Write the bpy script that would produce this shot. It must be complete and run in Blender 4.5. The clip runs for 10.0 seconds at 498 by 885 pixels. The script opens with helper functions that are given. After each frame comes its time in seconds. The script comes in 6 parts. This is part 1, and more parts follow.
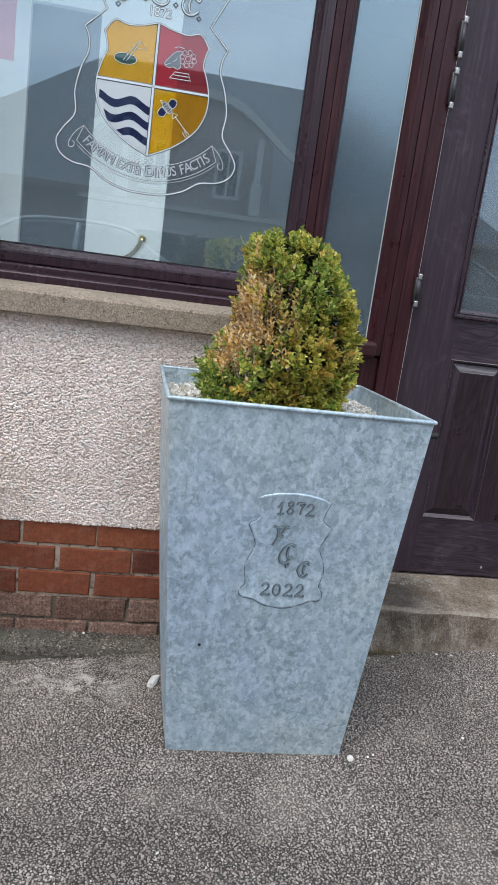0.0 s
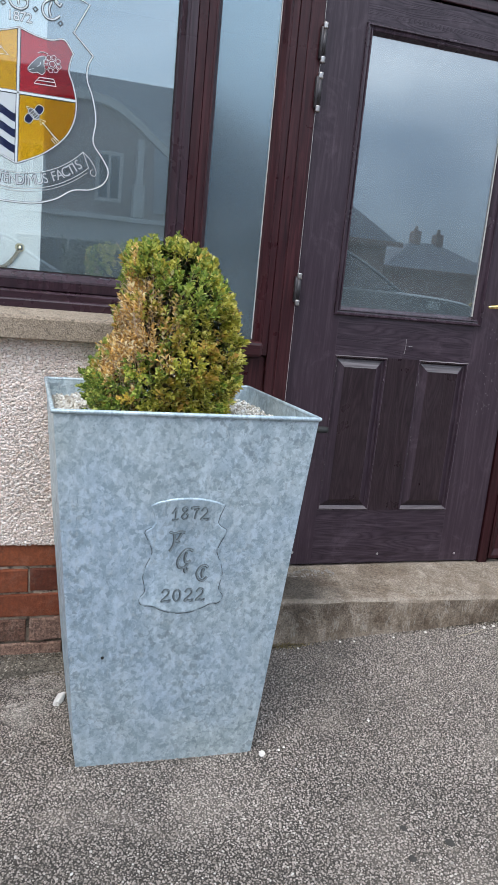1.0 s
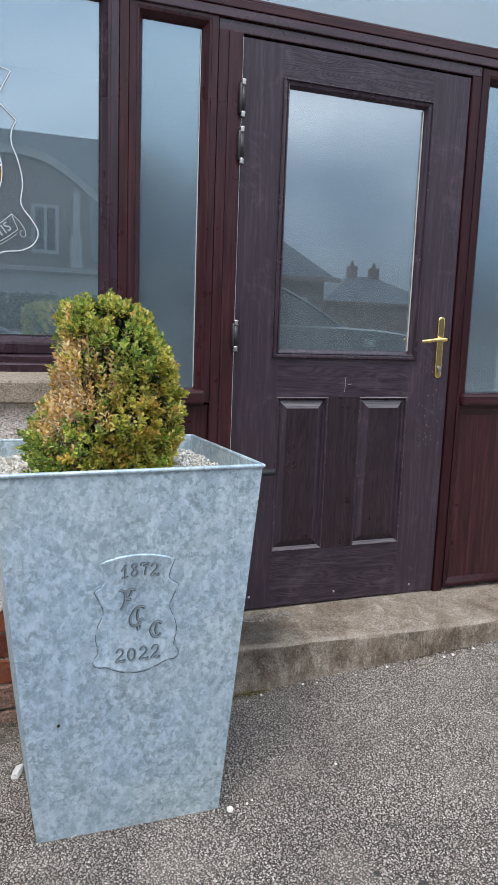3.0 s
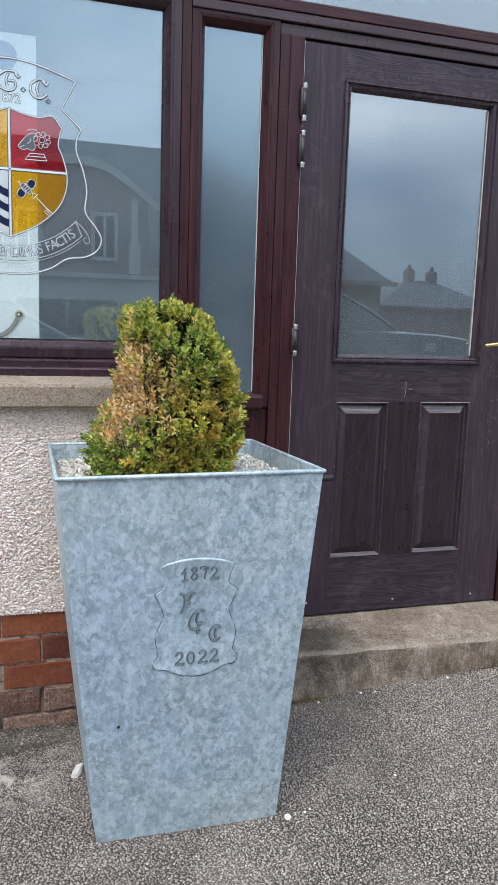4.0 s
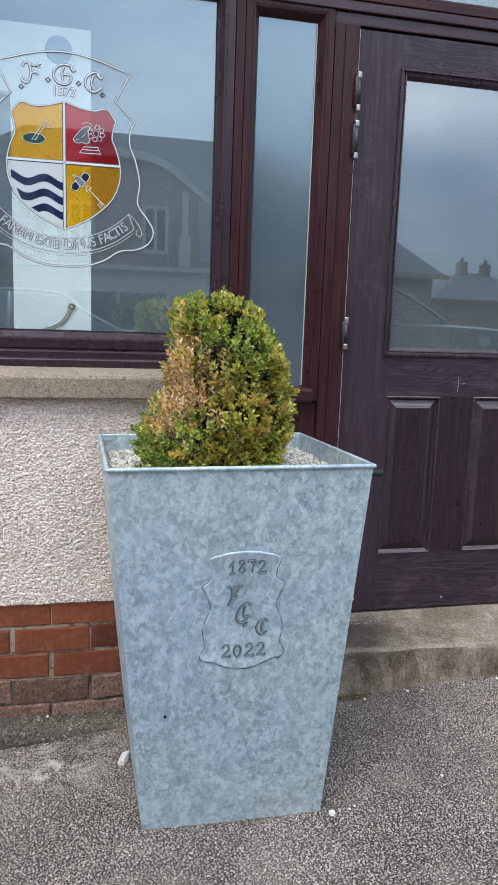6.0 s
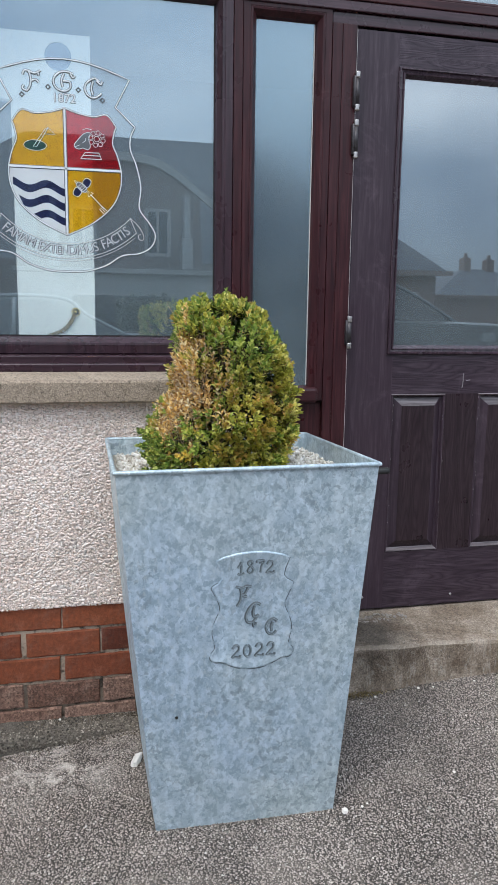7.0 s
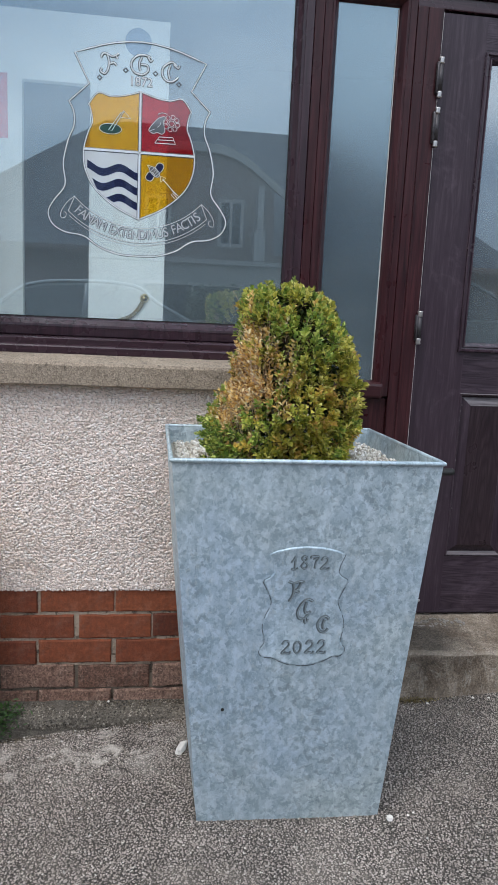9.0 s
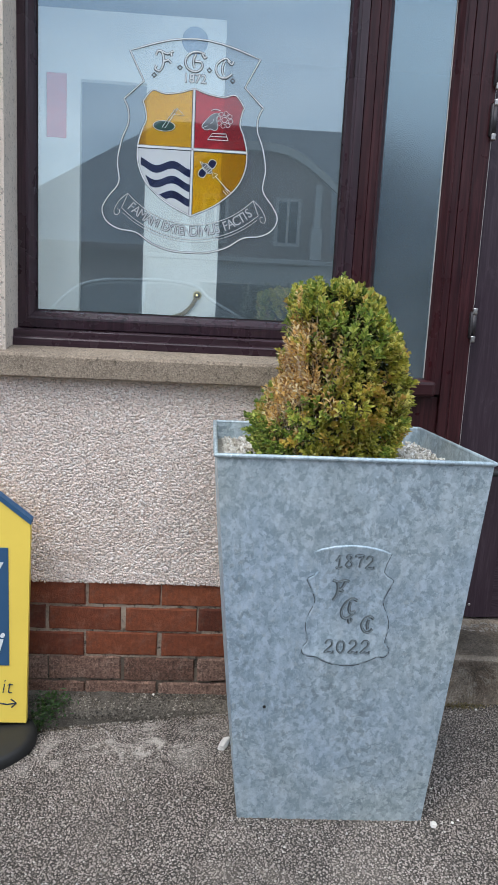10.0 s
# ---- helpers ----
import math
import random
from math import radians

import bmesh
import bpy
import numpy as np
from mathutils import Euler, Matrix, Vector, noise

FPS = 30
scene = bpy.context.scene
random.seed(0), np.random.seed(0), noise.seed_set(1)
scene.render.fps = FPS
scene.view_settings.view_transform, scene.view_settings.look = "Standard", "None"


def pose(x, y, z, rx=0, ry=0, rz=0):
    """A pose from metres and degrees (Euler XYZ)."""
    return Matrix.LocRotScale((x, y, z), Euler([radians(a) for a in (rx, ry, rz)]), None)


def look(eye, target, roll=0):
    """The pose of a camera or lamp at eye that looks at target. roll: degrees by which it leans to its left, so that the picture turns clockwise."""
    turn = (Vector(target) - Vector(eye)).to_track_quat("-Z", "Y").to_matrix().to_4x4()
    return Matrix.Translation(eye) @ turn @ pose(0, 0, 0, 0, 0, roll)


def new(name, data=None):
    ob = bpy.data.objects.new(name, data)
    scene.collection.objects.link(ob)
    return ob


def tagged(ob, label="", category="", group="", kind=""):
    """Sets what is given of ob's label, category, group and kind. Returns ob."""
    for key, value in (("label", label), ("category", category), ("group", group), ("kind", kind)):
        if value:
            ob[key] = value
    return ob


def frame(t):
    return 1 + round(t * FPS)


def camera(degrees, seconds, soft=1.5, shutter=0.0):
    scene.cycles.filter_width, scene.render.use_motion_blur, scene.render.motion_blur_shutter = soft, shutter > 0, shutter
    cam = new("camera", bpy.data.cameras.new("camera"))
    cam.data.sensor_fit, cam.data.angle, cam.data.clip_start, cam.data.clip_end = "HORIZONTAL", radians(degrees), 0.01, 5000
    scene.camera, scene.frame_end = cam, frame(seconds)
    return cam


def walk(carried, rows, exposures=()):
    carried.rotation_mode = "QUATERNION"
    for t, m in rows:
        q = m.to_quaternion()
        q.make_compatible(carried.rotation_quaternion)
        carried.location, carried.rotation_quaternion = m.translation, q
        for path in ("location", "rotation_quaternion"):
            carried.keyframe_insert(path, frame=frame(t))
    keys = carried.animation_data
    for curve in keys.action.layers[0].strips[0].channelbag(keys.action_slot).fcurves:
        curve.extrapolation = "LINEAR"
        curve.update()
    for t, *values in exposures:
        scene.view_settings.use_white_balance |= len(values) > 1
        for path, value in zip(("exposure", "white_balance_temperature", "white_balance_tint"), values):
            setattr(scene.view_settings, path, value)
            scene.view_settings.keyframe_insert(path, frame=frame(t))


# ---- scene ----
cam = camera(36.88, 10.0, soft=1.0)
# seconds, eye (x, y, z), yaw, pitch, roll
PATH = [
    (0, 0.2744, -2.2705, 1.2308, -8.399, -13.272, -7.459),
    (0.2, 0.2802, -2.2734, 1.2342, -11.031, -13.063, -7.904),
    (0.5, 0.2890, -2.2778, 1.2392, -13.913, -12.704, -6.244),
    (0.7, 0.2930, -2.2801, 1.2426, -15.110, -12.474, -5.338),
    (1, 0.2991, -2.2835, 1.2478, -16.636, -12.401, -5.346),
    (1.2, 0.3008, -2.2853, 1.2517, -16.922, -12.244, -5.234),
    (1.5, 0.3034, -2.2880, 1.2576, -16.494, -12.134, -4.547),
    (1.7, 0.3075, -2.2896, 1.2618, -16.270, -11.893, -3.057),
    (2, 0.3137, -2.2921, 1.2682, -17.462, -11.115, -1.570),
    (2.2, 0.3179, -2.2937, 1.2725, -19.278, -10.592, -1.816),
    (3.3, 0.3199, -2.2862, 1.2746, -20.906, -8.868, -2.035),
    (3.5, 0.3163, -2.2829, 1.2726, -19.777, -8.848, -1.933),
    (3.8, 0.3113, -2.2803, 1.2722, -17.584, -8.855, -1.797),
    (4, 0.3079, -2.2785, 1.2720, -16.728, -8.906, -1.807),
    (4.2, 0.3068, -2.2759, 1.2712, -16.416, -8.877, -1.984),
    (4.5, 0.3052, -2.2721, 1.2701, -15.741, -8.873, -2.198),
    (4.8, 0.3045, -2.2708, 1.2702, -15.225, -9.040, -2.280),
    (5, 0.3041, -2.2700, 1.2702, -14.815, -9.107, -2.287),
    (5.2, 0.3046, -2.2679, 1.2702, -14.259, -9.263, -2.281),
    (5.5, 0.3053, -2.2647, 1.2702, -13.235, -9.464, -2.221),
    (5.7, 0.3052, -2.2664, 1.2705, -12.983, -9.530, -2.162),
    (6.8, 0.3048, -2.2761, 1.2721, -13.306, -9.611, -1.106),
    (7, 0.3047, -2.2778, 1.2724, -12.750, -9.498, -0.759),
    (7.2, 0.3013, -2.2774, 1.2728, -11.585, -9.372, -0.500),
    (7.5, 0.2961, -2.2767, 1.2733, -8.898, -9.302, -0.076),
    (7.8, 0.2965, -2.2704, 1.2717, -6.933, -9.341, 0.222),
    (8, 0.2968, -2.2662, 1.2706, -6.240, -9.313, 0.199),
    (8.2, 0.2998, -2.2623, 1.2693, -4.949, -9.360, 0.029),
    (8.5, 0.3044, -2.2565, 1.2674, -4.224, -9.654, -0.444),
    (8.7, 0.3099, -2.2526, 1.2654, -6.124, -9.841, -1.220),
    (9, 0.3182, -2.2468, 1.2624, -7.534, -10.168, -2.693),
    (9.2, 0.3231, -2.2448, 1.2598, -7.269, -10.259, -3.751),
    (9.5, 0.3304, -2.2418, 1.2559, -5.369, -10.514, -3.597),
    (9.7, 0.3335, -2.2416, 1.2551, -4.008, -10.500, -3.301),
    (10, 0.3382, -2.2412, 1.2540, -3.290, -10.415, -2.862),
]
EXPOSURE = 1.15
walk(cam, [(t, pose(x, y, z, 90 + pitch, roll, yaw)) for t, x, y, z, yaw, pitch, roll in PATH], [(t, EXPOSURE + gain) for t, gain in ((0.0, 0.02), (0.5, 0.07), (1.0, 0.20), (2.0, 0.20), (4.5, 0.22), (5.5, 0.15), (7.0, 0.13), (7.5, 0.0), (8.0, -0.09), (10.0, -0.07))])

# ---- world and sun: an overcast day ----
world = bpy.data.worlds.new("overcast_sky")
scene.world = world
world.use_nodes = True
wn, wl = world.node_tree.nodes, world.node_tree.links
wn.clear()
w_out = wn.new("ShaderNodeOutputWorld")
w_bg = wn.new("ShaderNodeBackground")
w_sky = wn.new("ShaderNodeTexSky")
w_sky.sky_type = "NISHITA"
w_sky.sun_disc = False
w_sky.sun_elevation = radians(62)
w_sky.sun_rotation = radians(205)
w_sky.air_density, w_sky.dust_density = 1.0, 2.0
w_tc = wn.new("ShaderNodeTexCoord")
w_map = wn.new("ShaderNodeMapping")
w_map.inputs["Scale"].default_value = (1.6, 1.6, 4.0)
w_noise = wn.new("ShaderNodeTexNoise")
w_noise.inputs["Scale"].default_value = 1.7
w_noise.inputs["Detail"].default_value = 5
w_ramp = wn.new("ShaderNodeValToRGB")
w_ramp.color_ramp.elements[0].position, w_ramp.color_ramp.elements[0].color = 0.32, (2.95, 3.9, 5.15, 1)
w_ramp.color_ramp.elements[1].position, w_ramp.color_ramp.elements[1].color = 0.68, (8.1, 8.85, 9.75, 1)
w_sep = wn.new("ShaderNodeSeparateXYZ")
w_band = wn.new("ShaderNodeMapRange")
w_band.inputs["From Min"].default_value, w_band.inputs["From Max"].default_value = 0.05, 0.55
w_band.inputs["To Min"].default_value, w_band.inputs["To Max"].default_value = 0.40, 1.25
w_mul = wn.new("ShaderNodeVectorMath")
w_mul.operation = "SCALE"
w_mix = wn.new("ShaderNodeMixRGB")
w_mix.inputs["Fac"].default_value = 0.82
wl.new(w_tc.outputs["Generated"], w_map.inputs["Vector"])
wl.new(w_map.outputs["Vector"], w_noise.inputs["Vector"])
wl.new(w_noise.outputs["Fac"], w_ramp.inputs["Fac"])
wl.new(w_tc.outputs["Generated"], w_sep.inputs["Vector"])
wl.new(w_sep.outputs["Z"], w_band.inputs["Value"])
wl.new(w_ramp.outputs["Color"], w_mul.inputs[0])
wl.new(w_band.outputs["Result"], w_mul.inputs["Scale"])
wl.new(w_sky.outputs["Color"], w_mix.inputs["Color1"])
wl.new(w_mul.outputs["Vector"], w_mix.inputs["Color2"])
# slate-blue cloud bank: darkens the low south-east sky that the door pane mirrors
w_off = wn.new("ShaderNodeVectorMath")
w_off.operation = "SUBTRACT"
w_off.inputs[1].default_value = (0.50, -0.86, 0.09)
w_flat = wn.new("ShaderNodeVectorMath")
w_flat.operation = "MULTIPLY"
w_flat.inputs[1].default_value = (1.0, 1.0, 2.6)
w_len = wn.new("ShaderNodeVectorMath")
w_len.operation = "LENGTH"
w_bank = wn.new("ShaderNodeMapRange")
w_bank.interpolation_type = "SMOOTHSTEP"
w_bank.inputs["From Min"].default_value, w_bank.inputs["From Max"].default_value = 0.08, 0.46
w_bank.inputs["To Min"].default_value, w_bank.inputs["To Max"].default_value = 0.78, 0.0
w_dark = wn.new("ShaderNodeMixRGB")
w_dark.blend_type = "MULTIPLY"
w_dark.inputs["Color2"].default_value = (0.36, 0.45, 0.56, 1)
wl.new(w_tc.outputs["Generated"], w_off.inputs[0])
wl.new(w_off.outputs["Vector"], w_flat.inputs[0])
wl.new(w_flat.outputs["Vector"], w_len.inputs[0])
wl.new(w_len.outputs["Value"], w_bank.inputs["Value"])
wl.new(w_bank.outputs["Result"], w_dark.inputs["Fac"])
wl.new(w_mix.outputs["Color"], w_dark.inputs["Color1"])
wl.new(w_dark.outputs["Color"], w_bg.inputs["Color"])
wl.new(w_bg.outputs["Background"], w_out.inputs["Surface"])
w_bg.inputs["Strength"].default_value = 0.102

sun_data = bpy.data.lights.new("sun", "SUN")
sun_data.energy, sun_data.angle, sun_data.color = 0.8, radians(35), (1.0, 0.965, 0.92)
sun = new("sun", sun_data)
sun.matrix_world = look((-2.5, -3.2, 8), (0.5, 0, 0.5))


# ---- mesh helpers ----
def box(bm, x0, x1, y0, y1, z0, z1, bevel=0.0, seg=1):
    made = bmesh.ops.create_cube(bm, size=1.0, matrix=Matrix.Translation(((x0 + x1) / 2, (y0 + y1) / 2, (z0 + z1) / 2)) @ Matrix.Diagonal((x1 - x0, y1 - y0, z1 - z0, 1)))
    if bevel:
        edges = list({e for v in made["verts"] for e in v.link_edges})
        bmesh.ops.bevel(bm, geom=edges, offset=bevel, segments=seg, affect="EDGES", profile=0.5)


def ring(bm, x0, x1, z0, z1, profile):
    """A mitred frame in the x-z plane: profile is a run of (inset, y) from the outside in."""
    loops = []
    for d, y in profile:
        loops.append([bm.verts.new(c) for c in ((x0 + d, y, z0 + d), (x1 - d, y, z0 + d), (x1 - d, y, z1 - d), (x0 + d, y, z1 - d))])
    for a, b in zip(loops, loops[1:]):
        for i in range(4):
            bm.faces.new((a[i], a[(i + 1) % 4], b[(i + 1) % 4], b[i]))
    return loops


def tube(bm, points, radii, seg=10, caps=True):
    """A round bar along points."""
    points = [Vector(q) for q in points]
    loops = []
    for i, q in enumerate(points):
        d = (points[min(i + 1, len(points) - 1)] - points[max(i - 1, 0)]).normalized()
        u = d.orthogonal().normalized() if i == 0 else (u - d * u.dot(d)).normalized()
        w = d.cross(u)
        r = radii if isinstance(radii, (int, float)) else radii[i]
        loops.append([bm.verts.new(q + (u * math.cos(k * math.tau / seg) + w * math.sin(k * math.tau / seg)) * r) for k in range(seg)])
    for a, b in zip(loops, loops[1:]):
        for k in range(seg):
            bm.faces.new((a[k], a[(k + 1) % seg], b[(k + 1) % seg], b[k]))
    if caps:
        bm.faces.new(loops[0][::-1])
        bm.faces.new(loops[-1])


def ribbon(bm, pts, width, y, h, closed=False):
    """A strip with a raised middle along (x, z) points on a plane y that faces -y."""
    n = len(pts)
    rows_ = []
    for i in range(n):
        a = Vector(pts[(i - 1) % n] if closed or i else pts[0])
        b = Vector(pts[(i + 1) % n] if closed or i < n - 1 else pts[-1])
        d = (b - a)
        d = d.normalized() if d.length > 1e-9 else Vector((1, 0))
        s = Vector((-d.y, d.x)) * width / 2
        c = Vector(pts[i])
        rows_.append([bm.verts.new((q.x, yy, q.y)) for q, yy in ((c - s, y), (c - s * 0.5, y - h), (c + s * 0.5, y - h), (c + s, y))])
    for i in range(n if closed else n - 1):
        a, b = rows_[i], rows_[(i + 1) % n]
        for k in range(3):
            bm.faces.new((a[k], a[k + 1], b[k + 1], b[k])).material_index = 0 if k == 1 else 1


def smooth_line(pts, steps=6, closed=False):
    """A Catmull-Rom line through the points."""
    n, out = len(pts), []
    for i in range(n if closed else n - 1):
        q = [Vector(pts[(i + k) % n] if closed else pts[min(max(i + k, 0), n - 1)]) for k in (-1, 0, 1, 2)]
        for s in range(steps):
            t = s / steps
            out.append(tuple(0.5 * ((2 * q[1]) + (q[2] - q[0]) * t + (2 * q[0] - 5 * q[1] + 4 * q[2] - q[3]) * t * t + (3 * q[1] - q[0] - 3 * q[2] + q[3]) * t ** 3)))
    if not closed:
        out.append(tuple(pts[-1]))
    return out


def obj(name, bm, material, smooth=False, loc=None, recalc=True):
    if recalc:
        bmesh.ops.recalc_face_normals(bm, faces=bm.faces[:])
    me = bpy.data.meshes.new(name)
    bm.to_mesh(me)
    bm.free()
    for m in material if isinstance(material, (list, tuple)) else [material]:
        me.materials.append(m)
    if smooth:
        me.shade_smooth()
    ob = new(name, me)
    if loc:
        ob.location = loc
    return ob


def part(name, bm, material, parent, label="", smooth=False, recalc=True):
    ob = obj(name, bm, material, smooth, None, recalc)
    ob.parent = parent
    if label:
        tagged(ob, label)
    return ob


def thing(name, loc, label, category, group="", kind=""):
    return tagged(place_empty(name, loc), label, category, group, kind)


def place_empty(name, loc):
    ob = new(name)
    ob.location = loc
    ob.empty_display_size = 0.1
    return ob


def lettering(name, body, size, m, material, parent, depth=0.001, spacing=1.0, shear=0.0, label="", bold=0.0):
    """Words in the built-in font as a mesh; m places the middle of the words, which read in +x and +y."""
    cu = bpy.data.curves.new(name, "FONT")
    cu.body, cu.size, cu.extrude, cu.space_character, cu.shear, cu.offset = body, size, depth, spacing, shear, bold
    cu.align_x, cu.align_y = "CENTER", "CENTER"
    cu.resolution_u = 4
    tmp = bpy.data.objects.new("tmp", cu)
    scene.collection.objects.link(tmp)
    me = bpy.data.meshes.new_from_object(tmp.evaluated_get(bpy.context.evaluated_depsgraph_get()))
    bpy.data.objects.remove(tmp)
    bpy.data.curves.remove(cu)
    me.name = name
    me.materials.clear()
    me.materials.append(material)
    ob = new(name, me)
    ob.parent = parent
    ob.matrix_local = m
    if label:
        tagged(ob, label)
    return ob


# ---- materials ----
class Nodes:
    """A short way to write a procedural material."""

    def __init__(self, name, rough=0.6, metal=0.0, spec=0.5):
        self.m = bpy.data.materials.new(name)
        self.m.use_nodes = True
        self.t = self.m.node_tree
        self.b = self.t.nodes["Principled BSDF"]
        self.b.inputs["Roughness"].default_value = rough
        self.b.inputs["Metallic"].default_value = metal
        self.b.inputs["Specular IOR Level"].default_value = spec
        self.co = self.t.nodes.new("ShaderNodeTexCoord").outputs["Object"]

    def node(self, kind, **values):
        n = self.t.nodes.new(kind)
        for k, v in values.items():
            n.inputs[k.replace("_", " ")].default_value = v
        return n

    def link(self, a, b):
        self.t.links.new(a, b)

    def stretch(self, x, y, z, turn=(0, 0, 0)):
        n = self.node("ShaderNodeMapping", Scale=(x, y, z), Rotation=turn)
        self.link(self.co, n.inputs["Vector"])
        return n.outputs["Vector"]

    def noise(self, scale, detail=4, rough=0.55, co=None, distort=0.0):
        n = self.node("ShaderNodeTexNoise", Scale=scale, Detail=detail, Roughness=rough, Distortion=distort)
        self.link(co or self.co, n.inputs["Vector"])
        return n.outputs["Fac"]

    def cells(self, scale, feature="F1", co=None, rand=1.0):
        n = self.t.nodes.new("ShaderNodeTexVoronoi")
        n.feature = feature
        n.inputs["Scale"].default_value = scale
        n.inputs["Randomness"].default_value = rand
        self.link(co or self.co, n.inputs["Vector"])
        return n

    def ramp(self, fac, *stops):
        n = self.t.nodes.new("ShaderNodeValToRGB")
        e = n.color_ramp.elements
        while len(e) < len(stops):
            e.new(0.5)
        for q, (pos, col) in zip(e, stops):
            q.position = pos
            q.color = (*col, 1) if isinstance(col, tuple) else (col, col, col, 1)
        self.link(fac, n.inputs["Fac"])
        return n.outputs["Color"]

    def mix(self, fac, a, b, mode="MIX"):
        n = self.t.nodes.new("ShaderNodeMixRGB")
        n.blend_type = mode
        for v, s in ((fac, "Fac"), (a, "Color1"), (b, "Color2")):
            if isinstance(v, (int, float)):
                n.inputs[s].default_value = v if s == "Fac" else (v, v, v, 1)
            elif isinstance(v, tuple):
                n.inputs[s].default_value = (*v, 1)
            else:
                self.link(v, n.inputs[s])
        return n.outputs["Color"]

    def color(self, c):
        if isinstance(c, tuple):
            self.b.inputs["Base Color"].default_value = (*c, 1)
        else:
            self.link(c, self.b.inputs["Base Color"])
        return self

    def rough(self, c):
        self.link(c, self.b.inputs["Roughness"])
        return self

    def bump(self, fac, strength=0.4, distance=0.002):
        n = self.node("ShaderNodeBump", Strength=strength, Distance=distance)
        self.link(fac, n.inputs["Height"])
        if self.b.inputs["Normal"].is_linked:
            self.link(self.b.inputs["Normal"].links[0].from_socket, n.inputs["Normal"])
        self.link(n.outputs["Normal"], self.b.inputs["Normal"])
        return self

    def random(self):
        return self.t.nodes.new("ShaderNodeObjectInfo").outputs["Random"]

    def island(self):
        return self.t.nodes.new("ShaderNodeNewGeometry").outputs["Random Per Island"]


def plain(name, col, rough=0.6, metal=0.0, vary=0.15, scale=12.0, bump=0.0, spec=0.5):
    n = Nodes(name, rough, metal, spec)
    dark = tuple(c * (1 - vary) for c in col)
    lite = tuple(min(1, c * (1 + vary)) for c in col)
    n.color(n.mix(n.noise(scale * 9, 3), n.ramp(n.noise(scale), (0.3, dark), (0.7, lite)), col))
    if bump:
        n.bump(n.noise(scale * 14, 4), bump, 0.001)
    return n.m


def make_roughcast():
    """Pale stone dash: every grain has its own shade."""
    n = Nodes("roughcast_render", 0.9)
    col = n.ramp(n.island(), (0.0, (0.69, 0.555, 0.475)), (0.12, (0.87, 0.725, 0.645)), (0.6, (0.96, 0.825, 0.755)), (1.0, (0.98, 0.905, 0.855)))
    dirt = n.ramp(n.noise(3.0, 6), (0.32, (0.87, 0.855, 0.84)), (0.68, (1.0, 1.0, 1.0)))
    n.color(n.mix(1.0, col, dirt, "MULTIPLY"))
    n.bump(n.noise(520, 2), 0.3, 0.001)
    return n.m


def make_brick(name, lo, mid, hi, smear, grit=0.0):
    n = Nodes(name, 0.85)
    base = n.ramp(n.random(), (0.0, lo), (0.5, mid), (1.0, hi))
    fleck = n.ramp(n.noise(55, 6), (0.3, 0.72), (0.7, 1.15))
    col = n.mix(1.0, base, fleck, "MULTIPLY")
    streak = n.ramp(n.noise(24, 7, 0.7), (0.50, 0.0), (0.70, 1.0))
    col = n.mix(n.mix(1.0, streak, smear, "MULTIPLY"), col, (0.34, 0.27, 0.22))
    if grit:
        speck = n.ramp(n.cells(210).outputs["Color"], (0.0, (0.45, 0.42, 0.40)), (0.5, (1.0, 1.0, 1.0)), (1.0, (1.75, 1.8, 1.8)))
        col = n.mix(grit, col, speck, "MULTIPLY")
        n.bump(n.noise(95, 7, 0.75), 1.0, 0.004)
    n.color(col)
    n.bump(n.noise(160, 6), 0.6, 0.002)
    n.bump(n.noise(30, 3), 0.4, 0.003)
    return n.m


def make_mortar(name="mortar", k=1.0):
    n = Nodes(name, 0.95)
    n.color(n.mix(n.noise(120, 4), n.mix(n.ramp(n.noise(9, 5), (0.4, 0.0), (0.62, 1.0)), (0.075 * k, 0.051 * k, 0.036 * k), (0.27 * k, 0.205 * k, 0.152 * k)), (0.50 * k, 0.390 * k, 0.300 * k)))
    hole = n.ramp(n.noise(30, 6, 0.7, distort=0.5), (0.36, 0.25), (0.46, 1.0))
    n.color(n.mix(1.0, n.b.inputs["Base Color"].links[0].from_socket, hole, "MULTIPLY"))
    n.bump(n.noise(260, 3), 0.6, 0.002)
    n.bump(hole, 0.8, 0.004)
    return n.m


def make_concrete(name, lo, hi, fleck=0.35, stain=0.7, grit=230, rough_=0.5):
    """Weathered concrete or cast stone: gritty, stained, pitted."""
    n = Nodes(name, 0.92)
    c = n.cells(grit)
    mid = tuple((p + q) / 2 for p, q in zip(lo, hi))
    g = n.ramp(c.outputs["Color"], (0.0, tuple(v * 0.55 for v in lo)), (0.5, mid), (1.0, tuple(min(1, v * 1.35) for v in hi)))
    soft = n.ramp(n.noise(6, 8, 0.65), (0.32, lo), (0.68, hi))
    col = n.mix(fleck, soft, g)
    st = n.ramp(n.noise(3.4, 8, 0.65, distort=0.8), (0.36, stain), (0.60, 1.0))
    pit = n.ramp(n.noise(75, 5, 0.7), (0.34, 0.45), (0.44, 1.0))
    n.color(n.mix(1.0, n.mix(1.0, col, st, "MULTIPLY"), pit, "MULTIPLY"))
    n.bump(c.outputs["Distance"], rough_, 0.002)
    n.bump(n.noise(60, 6, 0.7), 0.6, 0.004)
    return n.m


